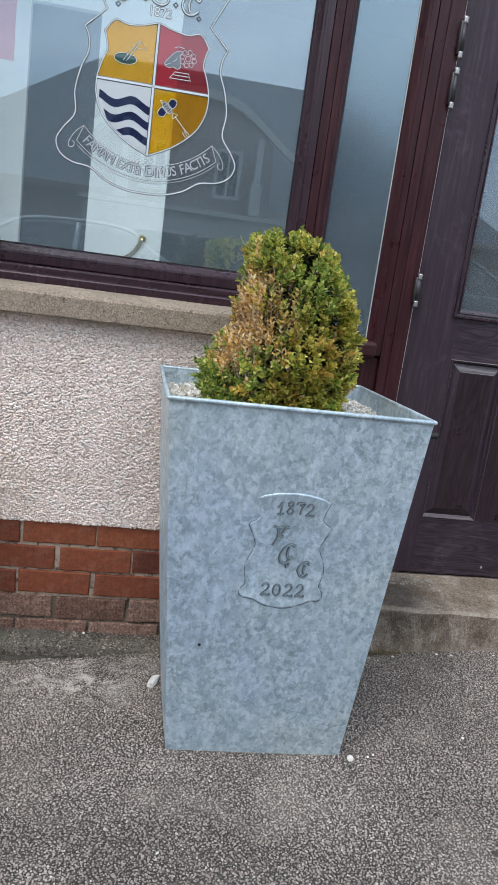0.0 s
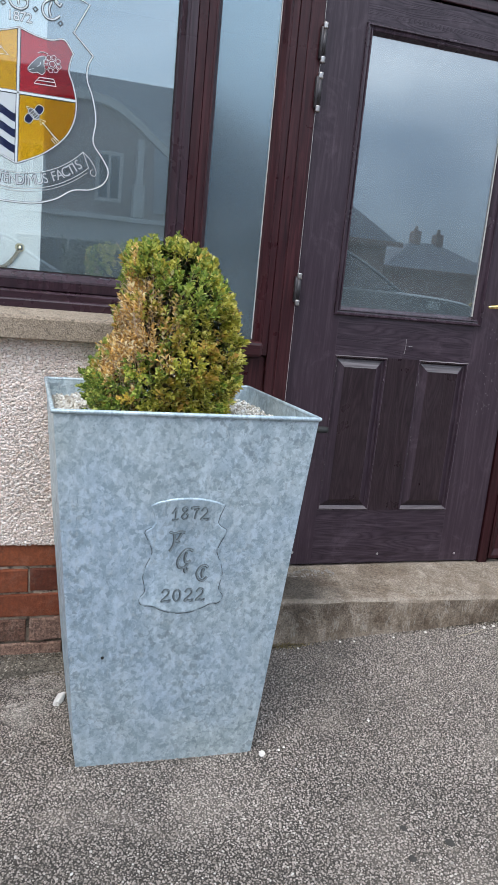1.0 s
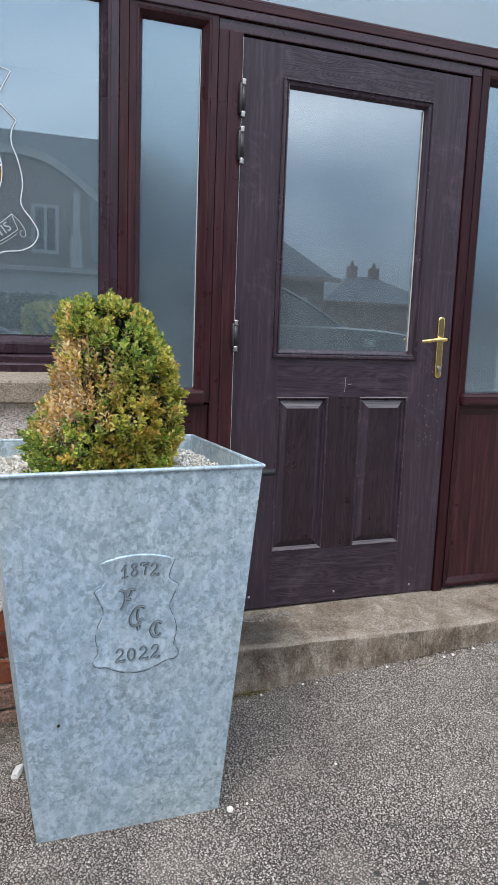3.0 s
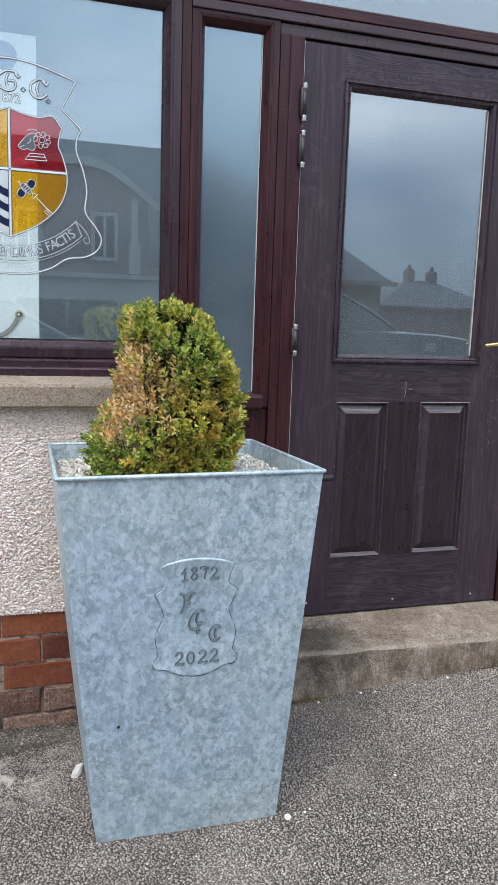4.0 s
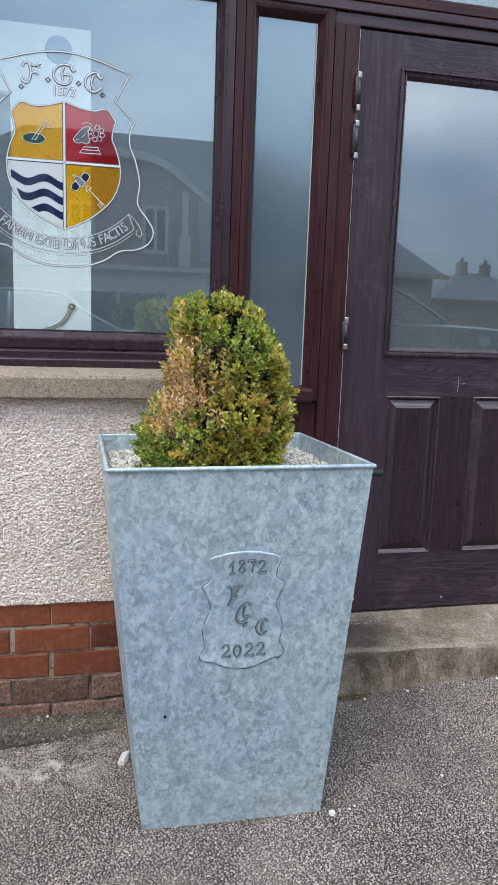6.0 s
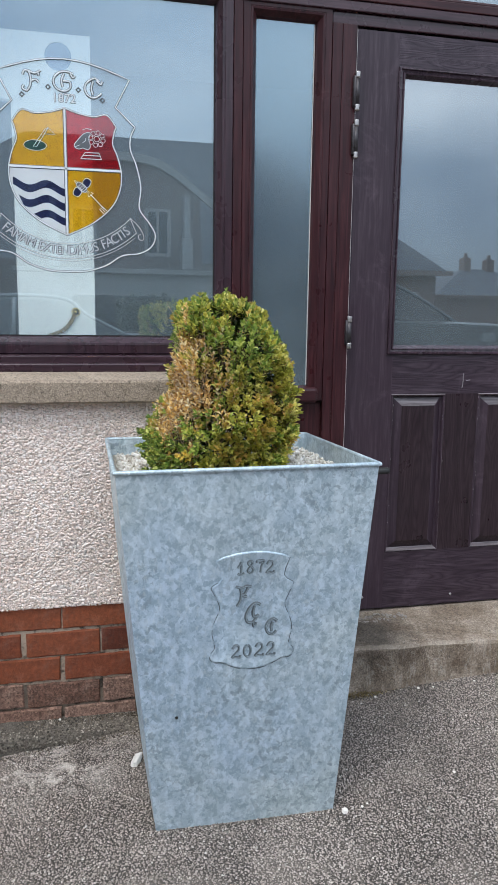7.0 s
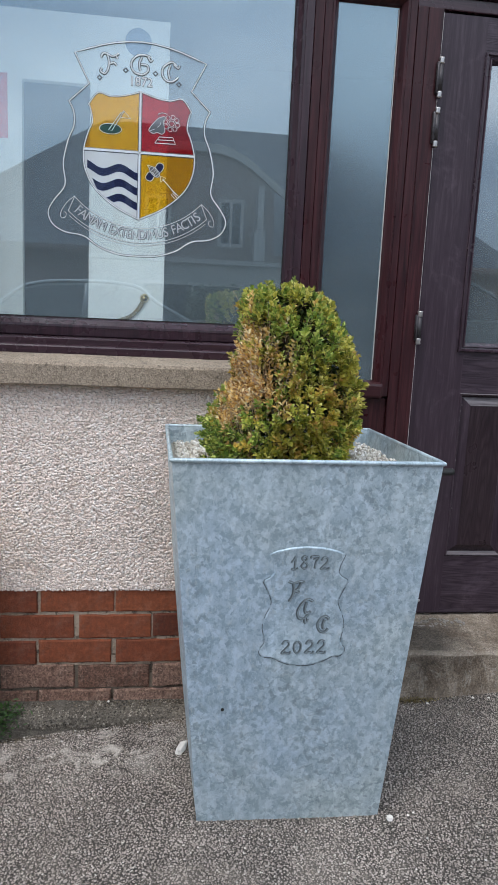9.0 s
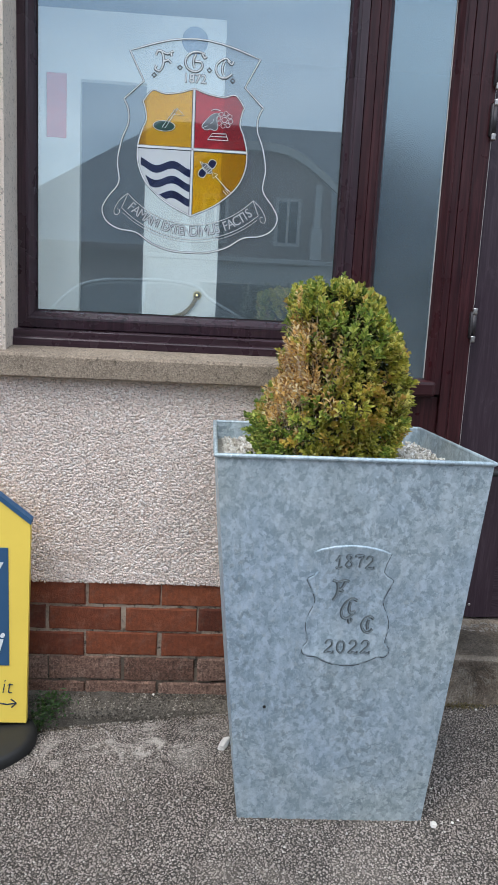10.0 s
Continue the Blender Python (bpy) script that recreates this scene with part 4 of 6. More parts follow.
bm = bmesh.new()
n_side, n_up = 8, 14
for (ua, va), (ub, vb) in (((-1, -1), (1, -1)), ((1, -1), (1, 1)), ((1, 1), (-1, 1)), ((-1, 1), (-1, -1))):
    g = []
    for i in range(n_side + 1):
        f = i / n_side
        u, v = ua + (ub - ua) * f, va + (vb - va) * f
        col = []
        for j in range(n_up + 1):
            q = -0.035 + 1.035 * j / n_up
            c = planter_point(u, v, q)
            belly = 0.0022 * math.sin(math.pi * f) * math.sin(math.pi * max(0, q)) * (1 + 0.8 * noise.noise(Vector((u * 2, v * 2, q * 3))))
            if ua == ub == -1:
                belly = 0.0115 * math.sin(math.pi * f) ** 0.7 * math.sin(math.pi * min(1.0, max(0.0, q))) ** 0.4
            d = Vector((0, -1, 0)) if va == vb == -1 else Vector((0, 1, 0)) if va == vb == 1 else Vector((1, 0, 0)) if ua == ub == 1 else Vector((-1, 0, 0))
            col.append(bm.verts.new(c + d * belly))
        g.append(col)
    for i in range(n_side):
        for j in range(n_up):
            bm.faces.new((g[i][j], g[i + 1][j], g[i + 1][j + 1], g[i][j + 1]))
inner = []
for q, gr in ((1.0, 0.0), (1.0, -0.003), (0.80, -0.003)):
    inner.append([bm.verts.new(planter_point(u, v, q, gr)) for u, v in ((-1, -1), (1, -1), (1, 1), (-1, 1))])
for a, b in zip(inner, inner[1:]):
    for k in range(4):
        bm.faces.new((a[k], a[(k + 1) % 4], b[(k + 1) % 4], b[k]))
bmesh.ops.remove_doubles(bm, verts=bm.verts[:], dist=0.0004)
part("body", bm, ZINC, planter)
bm = bmesh.new()
corners = [planter_point(u, v, 1.0, 0.0015) for u, v in ((-1, -1), (1, -1), (1, 1), (-1, 1))]
for k in range(4):
    a, b = corners[k], corners[(k + 1) % 4]
    d = (b - a).normalized()
    tube(bm, [a - d * 0.004, a + d * 0.003, a.lerp(b, 0.5), b - d * 0.003, b + d * 0.004], [0.0035, 0.0055, 0.0055, 0.0055, 0.0035], 10)
part("rim", bm, ZINC, planter, "folded bright rim", True)


def on_front(u, z, lift=0.0):
    """A place on the planter's front sheet: u metres from the middle, z metres up."""
    q = z / PL_TOP
    s = PL_B + (PL_A - PL_B) * q
    c = planter_point(2 * u / s, -1, q)
    return Vector((c.x, c.y - 0.0025 - lift, c.z))


def front_ribbon(bm, pts, w, h, closed=False):
    flat = bmesh.new()
    ribbon(flat, pts, w, 0.0, h, closed)
    got = {v: bm.verts.new(on_front(v.co.x, v.co.z, -v.co.y)) for v in flat.verts}
    for f in flat.faces:
        bm.faces.new([got[v] for v in f.verts])
    flat.free()


# badge outline, half of it: metres from its middle line, metres above its foot
low_half = [(0.0, 0.0), (0.028, 0.003), (0.054, 0.013), (0.074, 0.023), (0.091, 0.024), (0.1015, 0.032), (0.103, 0.046), (0.092, 0.062), (0.0945, 0.082), (0.098, 0.104), (0.092, 0.132), (0.083, 0.152), (0.080, 0.168), (0.088, 0.190), (0.100, 0.214)]
top_half = [(0.100, 0.214), (0.098, 0.222), (0.084, 0.230), (0.076, 0.240), (0.080, 0.258), (0.090, 0.284), (0.072, 0.293), (0.038, 0.301), (0.0, 0.304)]
BADGE_X, BADGE_Z = 0.006, 0.429
half = smooth_line(low_half, 4)[:-1] + top_half
edge = [(BADGE_X + x, BADGE_Z + z) for x, z in half] + [(BADGE_X - x, BADGE_Z + z) for x, z in half[-2:0:-1]]
mid_b = Vector((BADGE_X, BADGE_Z + 0.15))
bm = bmesh.new()
loops = []
for inset, lift in ((0.0, -0.0004), (0.0012, 0.0009), (0.0030, 0.0019), (0.0052, 0.0020), (0.0085, 0.0011)):
    loop = []
    for k, (x, z) in enumerate(edge):
        t = Vector(edge[(k + 1) % len(edge)]) - Vector(edge[k - 1])
        nrm = Vector((-t.y, t.x)).normalized()
        if nrm.dot(mid_b - Vector((x, z))) < 0 and abs(nrm.dot((mid_b - Vector((x, z))).normalized())) > 0.15:
            nrm = -nrm
        uneven = 1.0 + 0.7 * noise.noise(Vector((x * 24, z * 24, 2.0)))
        loop.append(bm.verts.new(on_front(x + nrm.x * inset, z + nrm.y * inset, lift * uneven if lift > 0 else lift)))
    loops.append(loop)
for a, b in zip(loops, loops[1:]):
    for k in range(len(edge)):
        bm.faces.new((a[k], a[(k + 1) % len(edge)], b[(k + 1) % len(edge)], b[k]))
bmesh.ops.triangulate(bm, faces=[bm.faces.new(loops[-1])])
badge = part("embossed_badge", bm, ZINC, planter, "raised shield pressed in the sheet", True)
# dark strips paint the shade of the raised edge, leaving its top bright
bm = bmesh.new()
run = [(x, z) for x, z in edge]
for k0 in range(0, len(run), 7):
    bit = [run[(k0 + d) % len(run)] for d in range(6)]
    if bit[2][1] < BADGE_Z + 0.27:
        front_ribbon(bm, bit, 0.0016 + 0.0008 * abs(noise.noise(Vector((k0 * 0.7, 1.0, 0.0)))), 0.0012)
ZINC_DARK = plain("dark_zinc", (0.085, 0.105, 0.12), 0.55, 0.25, 0.5, 45)
ZINC_MID = plain("dull_zinc", (0.24, 0.295, 0.325), 0.5, 0.35, 0.35, 30)
part("tarnish_line", bm, ZINC_DARK, badge, "dark line for shade along the shield's raised edge")

# old-style figures and letters, each a few strokes in a unit cell
GLYPHS = {
    "1": [[(-0.30, 0.55), (-0.05, 0.85), (0.05, 1.0), (0.05, 0.5), (0.02, 0.12)], [(-0.30, 0.10), (0.0, 0.0), (0.34, 0.12)]],
    "8": [[(0.20, 0.86), (-0.05, 1.0), (-0.25, 0.80), (0.02, 0.55), (0.28, 0.26), (0.02, 0.0), (-0.28, 0.22), (-0.02, 0.52), (0.22, 0.80)]],
    "7": [[(-0.34, 0.82), (-0.28, 0.98), (0.36, 0.96), (0.12, 0.55), (0.02, 0.02)], [(-0.16, 0.76), (0.22, 0.82)]],
    "2": [[(-0.30, 0.72), (-0.10, 0.98), (0.22, 0.92), (0.26, 0.64), (-0.02, 0.36), (-0.34, 0.06), (0.02, 0.10), (0.36, 0.02), (0.40, 0.22)]],
    "0": [[(0.0, 0.94), (-0.26, 0.76), (-0.28, 0.30), (0.0, 0.04), (0.26, 0.28), (0.26, 0.74), (0.0, 0.94)]],
    "F": [[(-0.42, 0.98), (-0.10, 0.90), (0.20, 0.98), (0.48, 0.94)], [(-0.16, 0.92), (-0.10, 0.60), (-0.16, 0.28), (-0.34, 0.0)], [(0.30, 0.94), (0.12, 0.62), (-0.08, 0.54), (0.22, 0.46)]],
    "G": [[(0.44, 0.90), (0.18, 1.0), (-0.14, 0.80), (-0.34, 0.44), (-0.26, 0.14), (0.02, 0.12), (0.26, 0.34)], [(0.12, 0.86), (0.04, 0.60), (0.10, 0.36), (0.36, 0.44)], [(0.06, 0.14), (0.10, -0.10), (0.22, 0.10)]],
    "C": [[(0.42, 0.84), (0.16, 1.0), (-0.20, 0.84), (-0.38, 0.46), (-0.20, 0.10), (0.14, 0.02), (0.40, 0.24)], [(0.10, 0.80), (0.0, 0.50), (0.06, 0.20)]],
}
for body, u0, z0, step, size in (("1872", -0.030, 0.676, 0.0235, 0.031), ("F", -0.024, 0.596, 0.0, 0.052), ("G", -0.001, 0.547, 0.0, 0.055), ("C", 0.046, 0.517, 0.0, 0.041), ("2022", -0.040, 0.462, 0.0285, 0.034)):
    for k, ch in enumerate(body):
        cu, cz = u0 + step * k + BADGE_X, z0 + (0.0030 * math.sin(math.pi * k / 3) if step and z0 > 0.6 else 0.0)
        dark_bm, face_bm = bmesh.new(), bmesh.new()
        for stroke in GLYPHS[ch]:
            line = smooth_line([(cu + x * size * 0.82, cz + y * size) for x, y in stroke], 4)
            w = 0.0092 if size > 0.036 else 0.0072
            front_ribbon(dark_bm, line, w, 0.0026)
            front_ribbon(face_bm, [(x + 0.0010, z - 0.0006) for x, z in line], w * 0.48, 0.0036)
        glyph = part("lettering", dark_bm, ZINC_DARK, planter, "pressed lettering")
        part("lettering_face", face_bm, ZINC_MID, glyph)
bm = bmesh.new()
c = on_front(-0.178, 0.3165, 0.0)
bmesh.ops.create_uvsphere(bm, u_segments=10, v_segments=6, radius=0.0042, matrix=Matrix.Translation(c) @ Matrix.Diagonal((1, 0.4, 1, 1)))
part("drain_plug", bm, GASKET, planter)

# white chippings over the soil
GRAVEL_Q = 0.945
bm = bmesh.new()
gb = [[bm.verts.new(planter_point(u / 10, v / 10, GRAVEL_Q, -0.003) + Vector((0, 0, 0.006 * noise.noise(Vector((u * 0.9, v * 0.9, 1.0)))))) for v in range(-10, 11)] for u in range(-10, 11)]
for i in range(20):
    for j in range(20):
        bm.faces.new((gb[i][j], gb[i + 1][j], gb[i + 1][j + 1], gb[i][j + 1]))
part("soil", bm, plain("grit", (0.42, 0.39, 0.34), 0.9, vary=0.4, scale=60, bump=0.8), planter)


rnd = random.Random(4)
ico = bmesh.new()
bmesh.ops.create_icosphere(ico, subdivisions=1, radius=1.0)
ico.verts.ensure_lookup_table()
ico_v, ico_f = [v.co.copy() for v in ico.verts], [[v.index for v in f.verts] for f in ico.faces]
ico.free()


def stones(places, seed):
    """Many small angular stones in one mesh: places are (centre, radius)."""
    rs = random.Random(seed)
    vs, fs = [], []
    for c, r in places:
        e = Euler([rs.uniform(0, 6) for _ in range(3)]).to_matrix()
        k = Vector((r * rs.uniform(0.7, 1.4), r * rs.uniform(0.6, 1.1), r * rs.uniform(0.45, 0.8)))
        o = len(vs)
        vs += [Vector(c) + e @ Vector((v.x * k.x, v.y * k.y, v.z * k.z)) * rs.uniform(0.82, 1.18) for v in ico_v]
        fs += [[o + i for i in f] for f in ico_f]
    return vs, fs


def stones_ob(name, places, seed, material):
    vs, fs = stones(places, seed)
    me = bpy.data.meshes.new(name)
    me.from_pydata([tuple(v) for v in vs], [], fs)
    me.materials.append(material)
    return new(name, me)


n = Nodes("chippings", 0.85)
n.color(n.ramp(n.island(), (0.0, (0.42, 0.38, 0.32)), (0.3, (0.62, 0.58, 0.52)), (0.7, (0.74, 0.71, 0.66)), (1.0, (0.80, 0.79, 0.77))))
n.bump(n.noise(300, 3), 0.3, 0.001)
CHIPPINGS = n.m
ob = stones_ob("chippings", [(planter_point(rnd.uniform(-0.97, 0.97), rnd.uniform(-0.97, 0.97), GRAVEL_Q, -0.006) + Vector((0, 0, rnd.uniform(0.0, 0.011))), rnd.uniform(0.0036, 0.0072)) for _ in range(3800)], 5, CHIPPINGS)
ob.parent = planter
tagged(ob, "white marble chippings", kind="stuff")

# ---- box shrub ----
LEAF_GREEN = make_leaf("box_leaf", (0.085, 0.150, 0.030), (0.205, 0.300, 0.058), (0.38, 0.46, 0.098), (0.70, 0.71, 0.22))
LEAF_OLIVE = make_leaf("olive_box_leaf", (0.18, 0.215, 0.040), (0.40, 0.405, 0.070), (0.64, 0.58, 0.12), (0.90, 0.82, 0.32))
LEAF_GOLD = make_leaf("yellowed_box_leaf", (0.30, 0.27, 0.045), (0.50, 0.40, 0.075), (0.66, 0.48, 0.12), (0.68, 0.42, 0.15))
LEAF_DEAD = make_leaf("dead_box_leaf", (0.22, 0.11, 0.036), (0.76, 0.49, 0.16), (0.95, 0.72, 0.34), (0.97, 0.89, 0.64))
# shade inside the shrub is put into this dark leaf colour
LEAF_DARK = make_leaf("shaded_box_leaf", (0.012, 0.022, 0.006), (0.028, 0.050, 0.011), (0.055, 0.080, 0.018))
TWIG = plain("twig", (0.20, 0.14, 0.09), 0.85, vary=0.3, scale=80)
SHRUB = Vector((0.680, -0.345, 0.862))
shrub = thing("box_shrub", SHRUB, "clipped box shrub, yellowing and browned on one side, in the planter", "shrub")
shrub.scale = (1.0, 1.0, 0.985)


def shrub_radius(z, a):
    """Half-width at height z above the gravel, in the direction a."""
    stops = ((0.0, 0.160), (0.05, 0.188), (0.10, 0.205), (0.17, 0.205), (0.23, 0.192), (0.29, 0.178), (0.345, 0.160), (0.388, 0.136), (0.420, 0.102), (0.449, 0.0))
    for (z0, r0), (z1, r1) in zip(stops, stops[1:]):
        if z <= z1:
            r = r0 + (r1 - r0) * max(0, z - z0) / (z1 - z0)
            break
    else:
        r = 0.0
    lump = 1 + 0.19 * noise.noise(Vector((math.cos(a) * 1.7, math.sin(a) * 1.7, z * 9))) + 0.11 * noise.noise(Vector((math.cos(a) * 5, math.sin(a) * 5, z * 22)))
    west = max(0.0, -math.cos(a))
    hollow = 1 - 0.24 * west ** 2 * max(0, 1 - abs(z - 0.20) / 0.17) - 0.32 * west * max(0, 1 - abs(z - 0.32) / 0.17)
    trim_ = 1 - 0.13 * max(0.0, math.cos(a)) ** 2
    return r * lump * hollow * trim_


def browned(a, z):
    """How dead the shrub is there: worst low on its west and front-west side."""
    d = abs((a - math.radians(206) + math.pi) % math.tau - math.pi)
    s = max(0.0, 1 - d / 1.15) * max(0.0, 1 - abs(z - 0.22) / 0.21)
    return min(1.0, 2.0 * s + 0.35 * noise.noise(Vector((math.cos(a) * 3, math.sin(a) * 3, z * 14))) * (s > 0.02))


class Leaves:
    def __init__(self):
        self.v, self.f = [], []

    def leaf(self, base, along, up, length, width):
        side = along.cross(up).normalized()
        up = side.cross(along).normalized()
        o = len(self.v)
        tip, mid, fore = base + along * length - up * length * 0.10, base + along * length * 0.45, base + along * length * 0.78
        fold = up * width * 0.22
        self.v += [base, mid + side * width * 0.5 + fold, fore + side * width * 0.36 + fold * 0.7, tip, fore - side * width * 0.36 + fold * 0.7, mid - side * width * 0.5 + fold, mid - fold * 0.3]
        self.f += [(o, o + 1, o + 6), (o + 1, o + 2, o + 6), (o + 2, o + 3, o + 6), (o + 3, o + 4, o + 6), (o + 4, o + 5, o + 6), (o + 5, o, o + 6)]

    def make(self, name, material, parent, label):
        me = bpy.data.meshes.new(name)
        me.from_pydata([tuple(q) for q in self.v], [], self.f)
        me.materials.append(material)
        ob = new(name, me)
        ob.parent = parent
        return tagged(ob, label, kind="stuff")


def sprig(leaves, twigs, foot, way, length, rs, pairs, size, droop=0.0):
    """A shoot with pairs of small leaves set crosswise."""
    twigs.append((foot, foot + way * length))
    u = way.orthogonal().normalized()
    w = way.cross(u)
    for k in range(pairs):
        t = (k + 1) / pairs
        turn = k * math.pi / 2 + rs.uniform(-0.4, 0.4)
        for s in (0, math.pi):
            out = u * math.cos(turn + s) + w * math.sin(turn + s)
            spread_ = 1.15 - 0.55 * t
            d = (out * spread_ + way * (0.55 + 0.6 * t) + Vector((rs.uniform(-.2, .2), rs.uniform(-.2, .2), rs.uniform(-.2, .2) - droop))).normalized()
            z = size * rs.uniform(0.75, 1.2) * (1.0 if t < 0.85 else 0.8)
            leaves.leaf(foot + way * length * t, d, way * 0.7 + out * 0.1 + Vector((0, 0, 0.4)), z, z * rs.uniform(0.46, 0.60))
    d = (way + Vector((rs.uniform(-.2, .2), rs.uniform(-.2, .2), rs.uniform(-.1, .2)))).normalized()
    leaves.leaf(foot + way * length, d, u, size * 0.85, size * 0.48)


rs = random.Random(11)
green, olive, gold, dead, dark = Leaves(), Leaves(), Leaves(), Leaves(), Leaves()
twigs, dead_twigs = [], []
for i in range(4600):
    z = 0.440 * (1 - (1 - rs.random()) ** 0.85)
    a = rs.uniform(0, math.tau)
    if math.sin(a) > 0.35 and rs.random() < 0.6:
        continue
    r = shrub_radius(z, a)
    out = Vector((math.cos(a), math.sin(a), 0))
    spot = out * r + Vector((0, 0, z))
    clump = noise.noise(spot * 23 + Vector((3.1, 0.4, 7.7)))
    if clump < -0.20 and rs.random() < 0.80 or rs.random() < 0.22:
        continue
    b = browned(a, z)
    foot = out * r * (0.885 + 0.16 * clump + rs.uniform(-0.05, 0.05)) + Vector((-0.03 * max(0.0, z - 0.25) / 0.19, 0, z))
    lean = Vector((rs.uniform(-.40, .40), rs.uniform(-.40, .40), 0.30 + 1.0 * z / 0.48 + rs.uniform(-.25, .30)))
    way = (out * (0.95 - 0.5 * z / 0.48) + lean).normalized()
    size = rs.uniform(0.0145, 0.0210)
    length = rs.uniform(0.018, 0.036)
    if b > 0.20 and rs.random() < b * 0.92:
        way = (out * 0.35 + Vector((rs.uniform(-.3, .3), rs.uniform(-.3, .3), 1.0))).normalized()
        if rs.random() < 0.84:
            sprig(dead, dead_twigs, foot, way, length * 1.5, rs, rs.choice((3, 4, 5)), size * 0.84, 0.10)
        else:
            dead_twigs.append((foot, foot + way * length * 2.2))
        continue
    sun_side = noise.noise(spot * 9 + Vector((1.7, 5.2, 0.3))) + 0.45 * max(0.0, math.cos(a)) * (z < 0.30) + rs.uniform(-0.22, 0.22)
    if sun_side > 0.52 or rs.random() < 0.05 + 0.45 * max(0.0, b):
        kind_ = gold
    elif sun_side > -0.10:
        kind_ = olive
    else:
        kind_ = green
    sprig(kind_, twigs, foot, way, length, rs, rs.choice((3, 4, 4)), size)
# dark-coloured leaves deep inside paint the gaps between clumps
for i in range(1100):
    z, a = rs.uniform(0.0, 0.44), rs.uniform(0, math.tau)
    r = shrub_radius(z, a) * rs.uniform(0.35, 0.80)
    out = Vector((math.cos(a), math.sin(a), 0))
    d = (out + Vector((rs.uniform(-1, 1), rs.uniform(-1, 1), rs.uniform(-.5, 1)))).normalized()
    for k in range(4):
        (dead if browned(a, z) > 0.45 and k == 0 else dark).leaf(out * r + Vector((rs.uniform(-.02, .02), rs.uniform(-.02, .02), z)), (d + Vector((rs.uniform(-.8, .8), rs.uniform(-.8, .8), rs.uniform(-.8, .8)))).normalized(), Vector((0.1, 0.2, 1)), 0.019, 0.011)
# stray shoots: one high on the west shoulder, a low green tuft at the west foot
for foot, way, n_ in ((Vector((-0.112, -0.06, 0.385)), Vector((-0.2, -0.1, 1.0)), 8), (Vector((-0.120, -0.03, 0.36)), Vector((-0.3, 0.0, 1.0)), 5), (Vector((-0.055, -0.03, 0.425)), Vector((0.0, 0, 1)), 6), (Vector((0.0, 0.0, 0.425)), Vector((0.2, 0, 1)), 5)):
    for k in range(n_):
        sprig(green, twigs, foot + Vector((rs.uniform(-.012, .012), rs.uniform(-.012, .012), rs.uniform(-.01, .02))), (way + Vector((rs.uniform(-.3, .3), rs.uniform(-.3, .3), 0))).normalized(), rs.uniform(0.03, 0.05), rs, 4, 0.015)
for k in range(120):
    a = rs.uniform(math.radians(172), math.radians(222))
    foot = Vector((math.cos(a), math.sin(a), 0)) * rs.uniform(0.155, 0.196) + Vector((0, 0, rs.uniform(0.01, 0.11)))
    sprig(green, twigs, foot, Vector((math.cos(a) + rs.uniform(-.3, .3), math.sin(a) + rs.uniform(-.3, .3), 0.6)).normalized(), rs.uniform(0.02, 0.04), rs, 4, 0.014)
green.make("foliage", LEAF_GREEN, shrub, "glossy green box leaves")
olive.make("olive_foliage", LEAF_OLIVE, shrub, "paler olive box leaves")
gold.make("yellowed_foliage", LEAF_GOLD, shrub, "yellowing box leaves")
dead.make("dead_foliage", LEAF_DEAD, shrub, "dry brown box leaves")
dark.make("inner_foliage", LEAF_DARK, shrub, "inner leaves with shade put into their dark green")


DEAD_TWIG = plain("dry_twig", (0.60, 0.46, 0.34), 0.85, vary=0.3, scale=80)


def twig_mesh(name, runs, r, label, mat=TWIG):
    vs, fs = [], []
    for a, b in runs:
        d = (b - a).normalized()
        u = d.orthogonal().normalized() * r
        w = d.cross(u)
        o = len(vs)
        vs += [a + u, a - u * 0.5 + w * 0.87, a - u * 0.5 - w * 0.87, b + u * 0.4, b - u * 0.2 + w * 0.35, b - u * 0.2 - w * 0.35]
        fs += [(o, o + 1, o + 4, o + 3), (o + 1, o + 2, o + 5, o + 4), (o + 2, o, o + 3, o + 5)]
    me = bpy.data.meshes.new(name)
    me.from_pydata([tuple(q) for q in vs], [], fs)
    me.materials.append(mat)
    ob = new(name, me)
    ob.parent = shrub
    tagged(ob, label, kind="stuff")


for i in range(120):
    a, z = rs.uniform(0, math.tau), rs.uniform(0.12, 0.42)
    r = shrub_radius(z, a) * rs.uniform(0.7, 0.97)
    twigs.append((Vector((math.cos(a) * 0.02, math.sin(a) * 0.02, z * 0.45)), Vector((math.cos(a) * r, math.sin(a) * r, z))))
for i in range(260):
    a, z = math.radians(rs.gauss(203, 24)), rs.uniform(0.06, 0.36)
    r = shrub_radius(z, a)
    p0 = Vector((math.cos(a) * r * 0.8, math.sin(a) * r * 0.8, z))
    dead_twigs.append((p0, p0 + Vector((math.cos(a) * rs.uniform(0.01, 0.05), math.sin(a) * 0.03 + rs.uniform(-.02, .02), rs.uniform(0.02, 0.07)))))
twig_mesh("twig", twigs, 0.0011, "thin brown twigs")
twig_mesh("dead_twig", dead_twigs, 0.0012, "bare grey-brown twigs", DEAD_TWIG)
bm = bmesh.new()
for a in (0.3, 1.7, 3.1, 4.4, 5.4):
    tube(bm, [(0.012 * math.cos(a), 0.012 * math.sin(a), -0.02), (0.03 * math.cos(a), 0.03 * math.sin(a), 0.09), (0.07 * math.cos(a), 0.07 * math.sin(a), 0.22), (0.06 * math.cos(a), 0.06 * math.sin(a), 0.36)], [0.009, 0.007, 0.005, 0.002], 7)
part("stem", bm, TWIG, shrub, "", True)

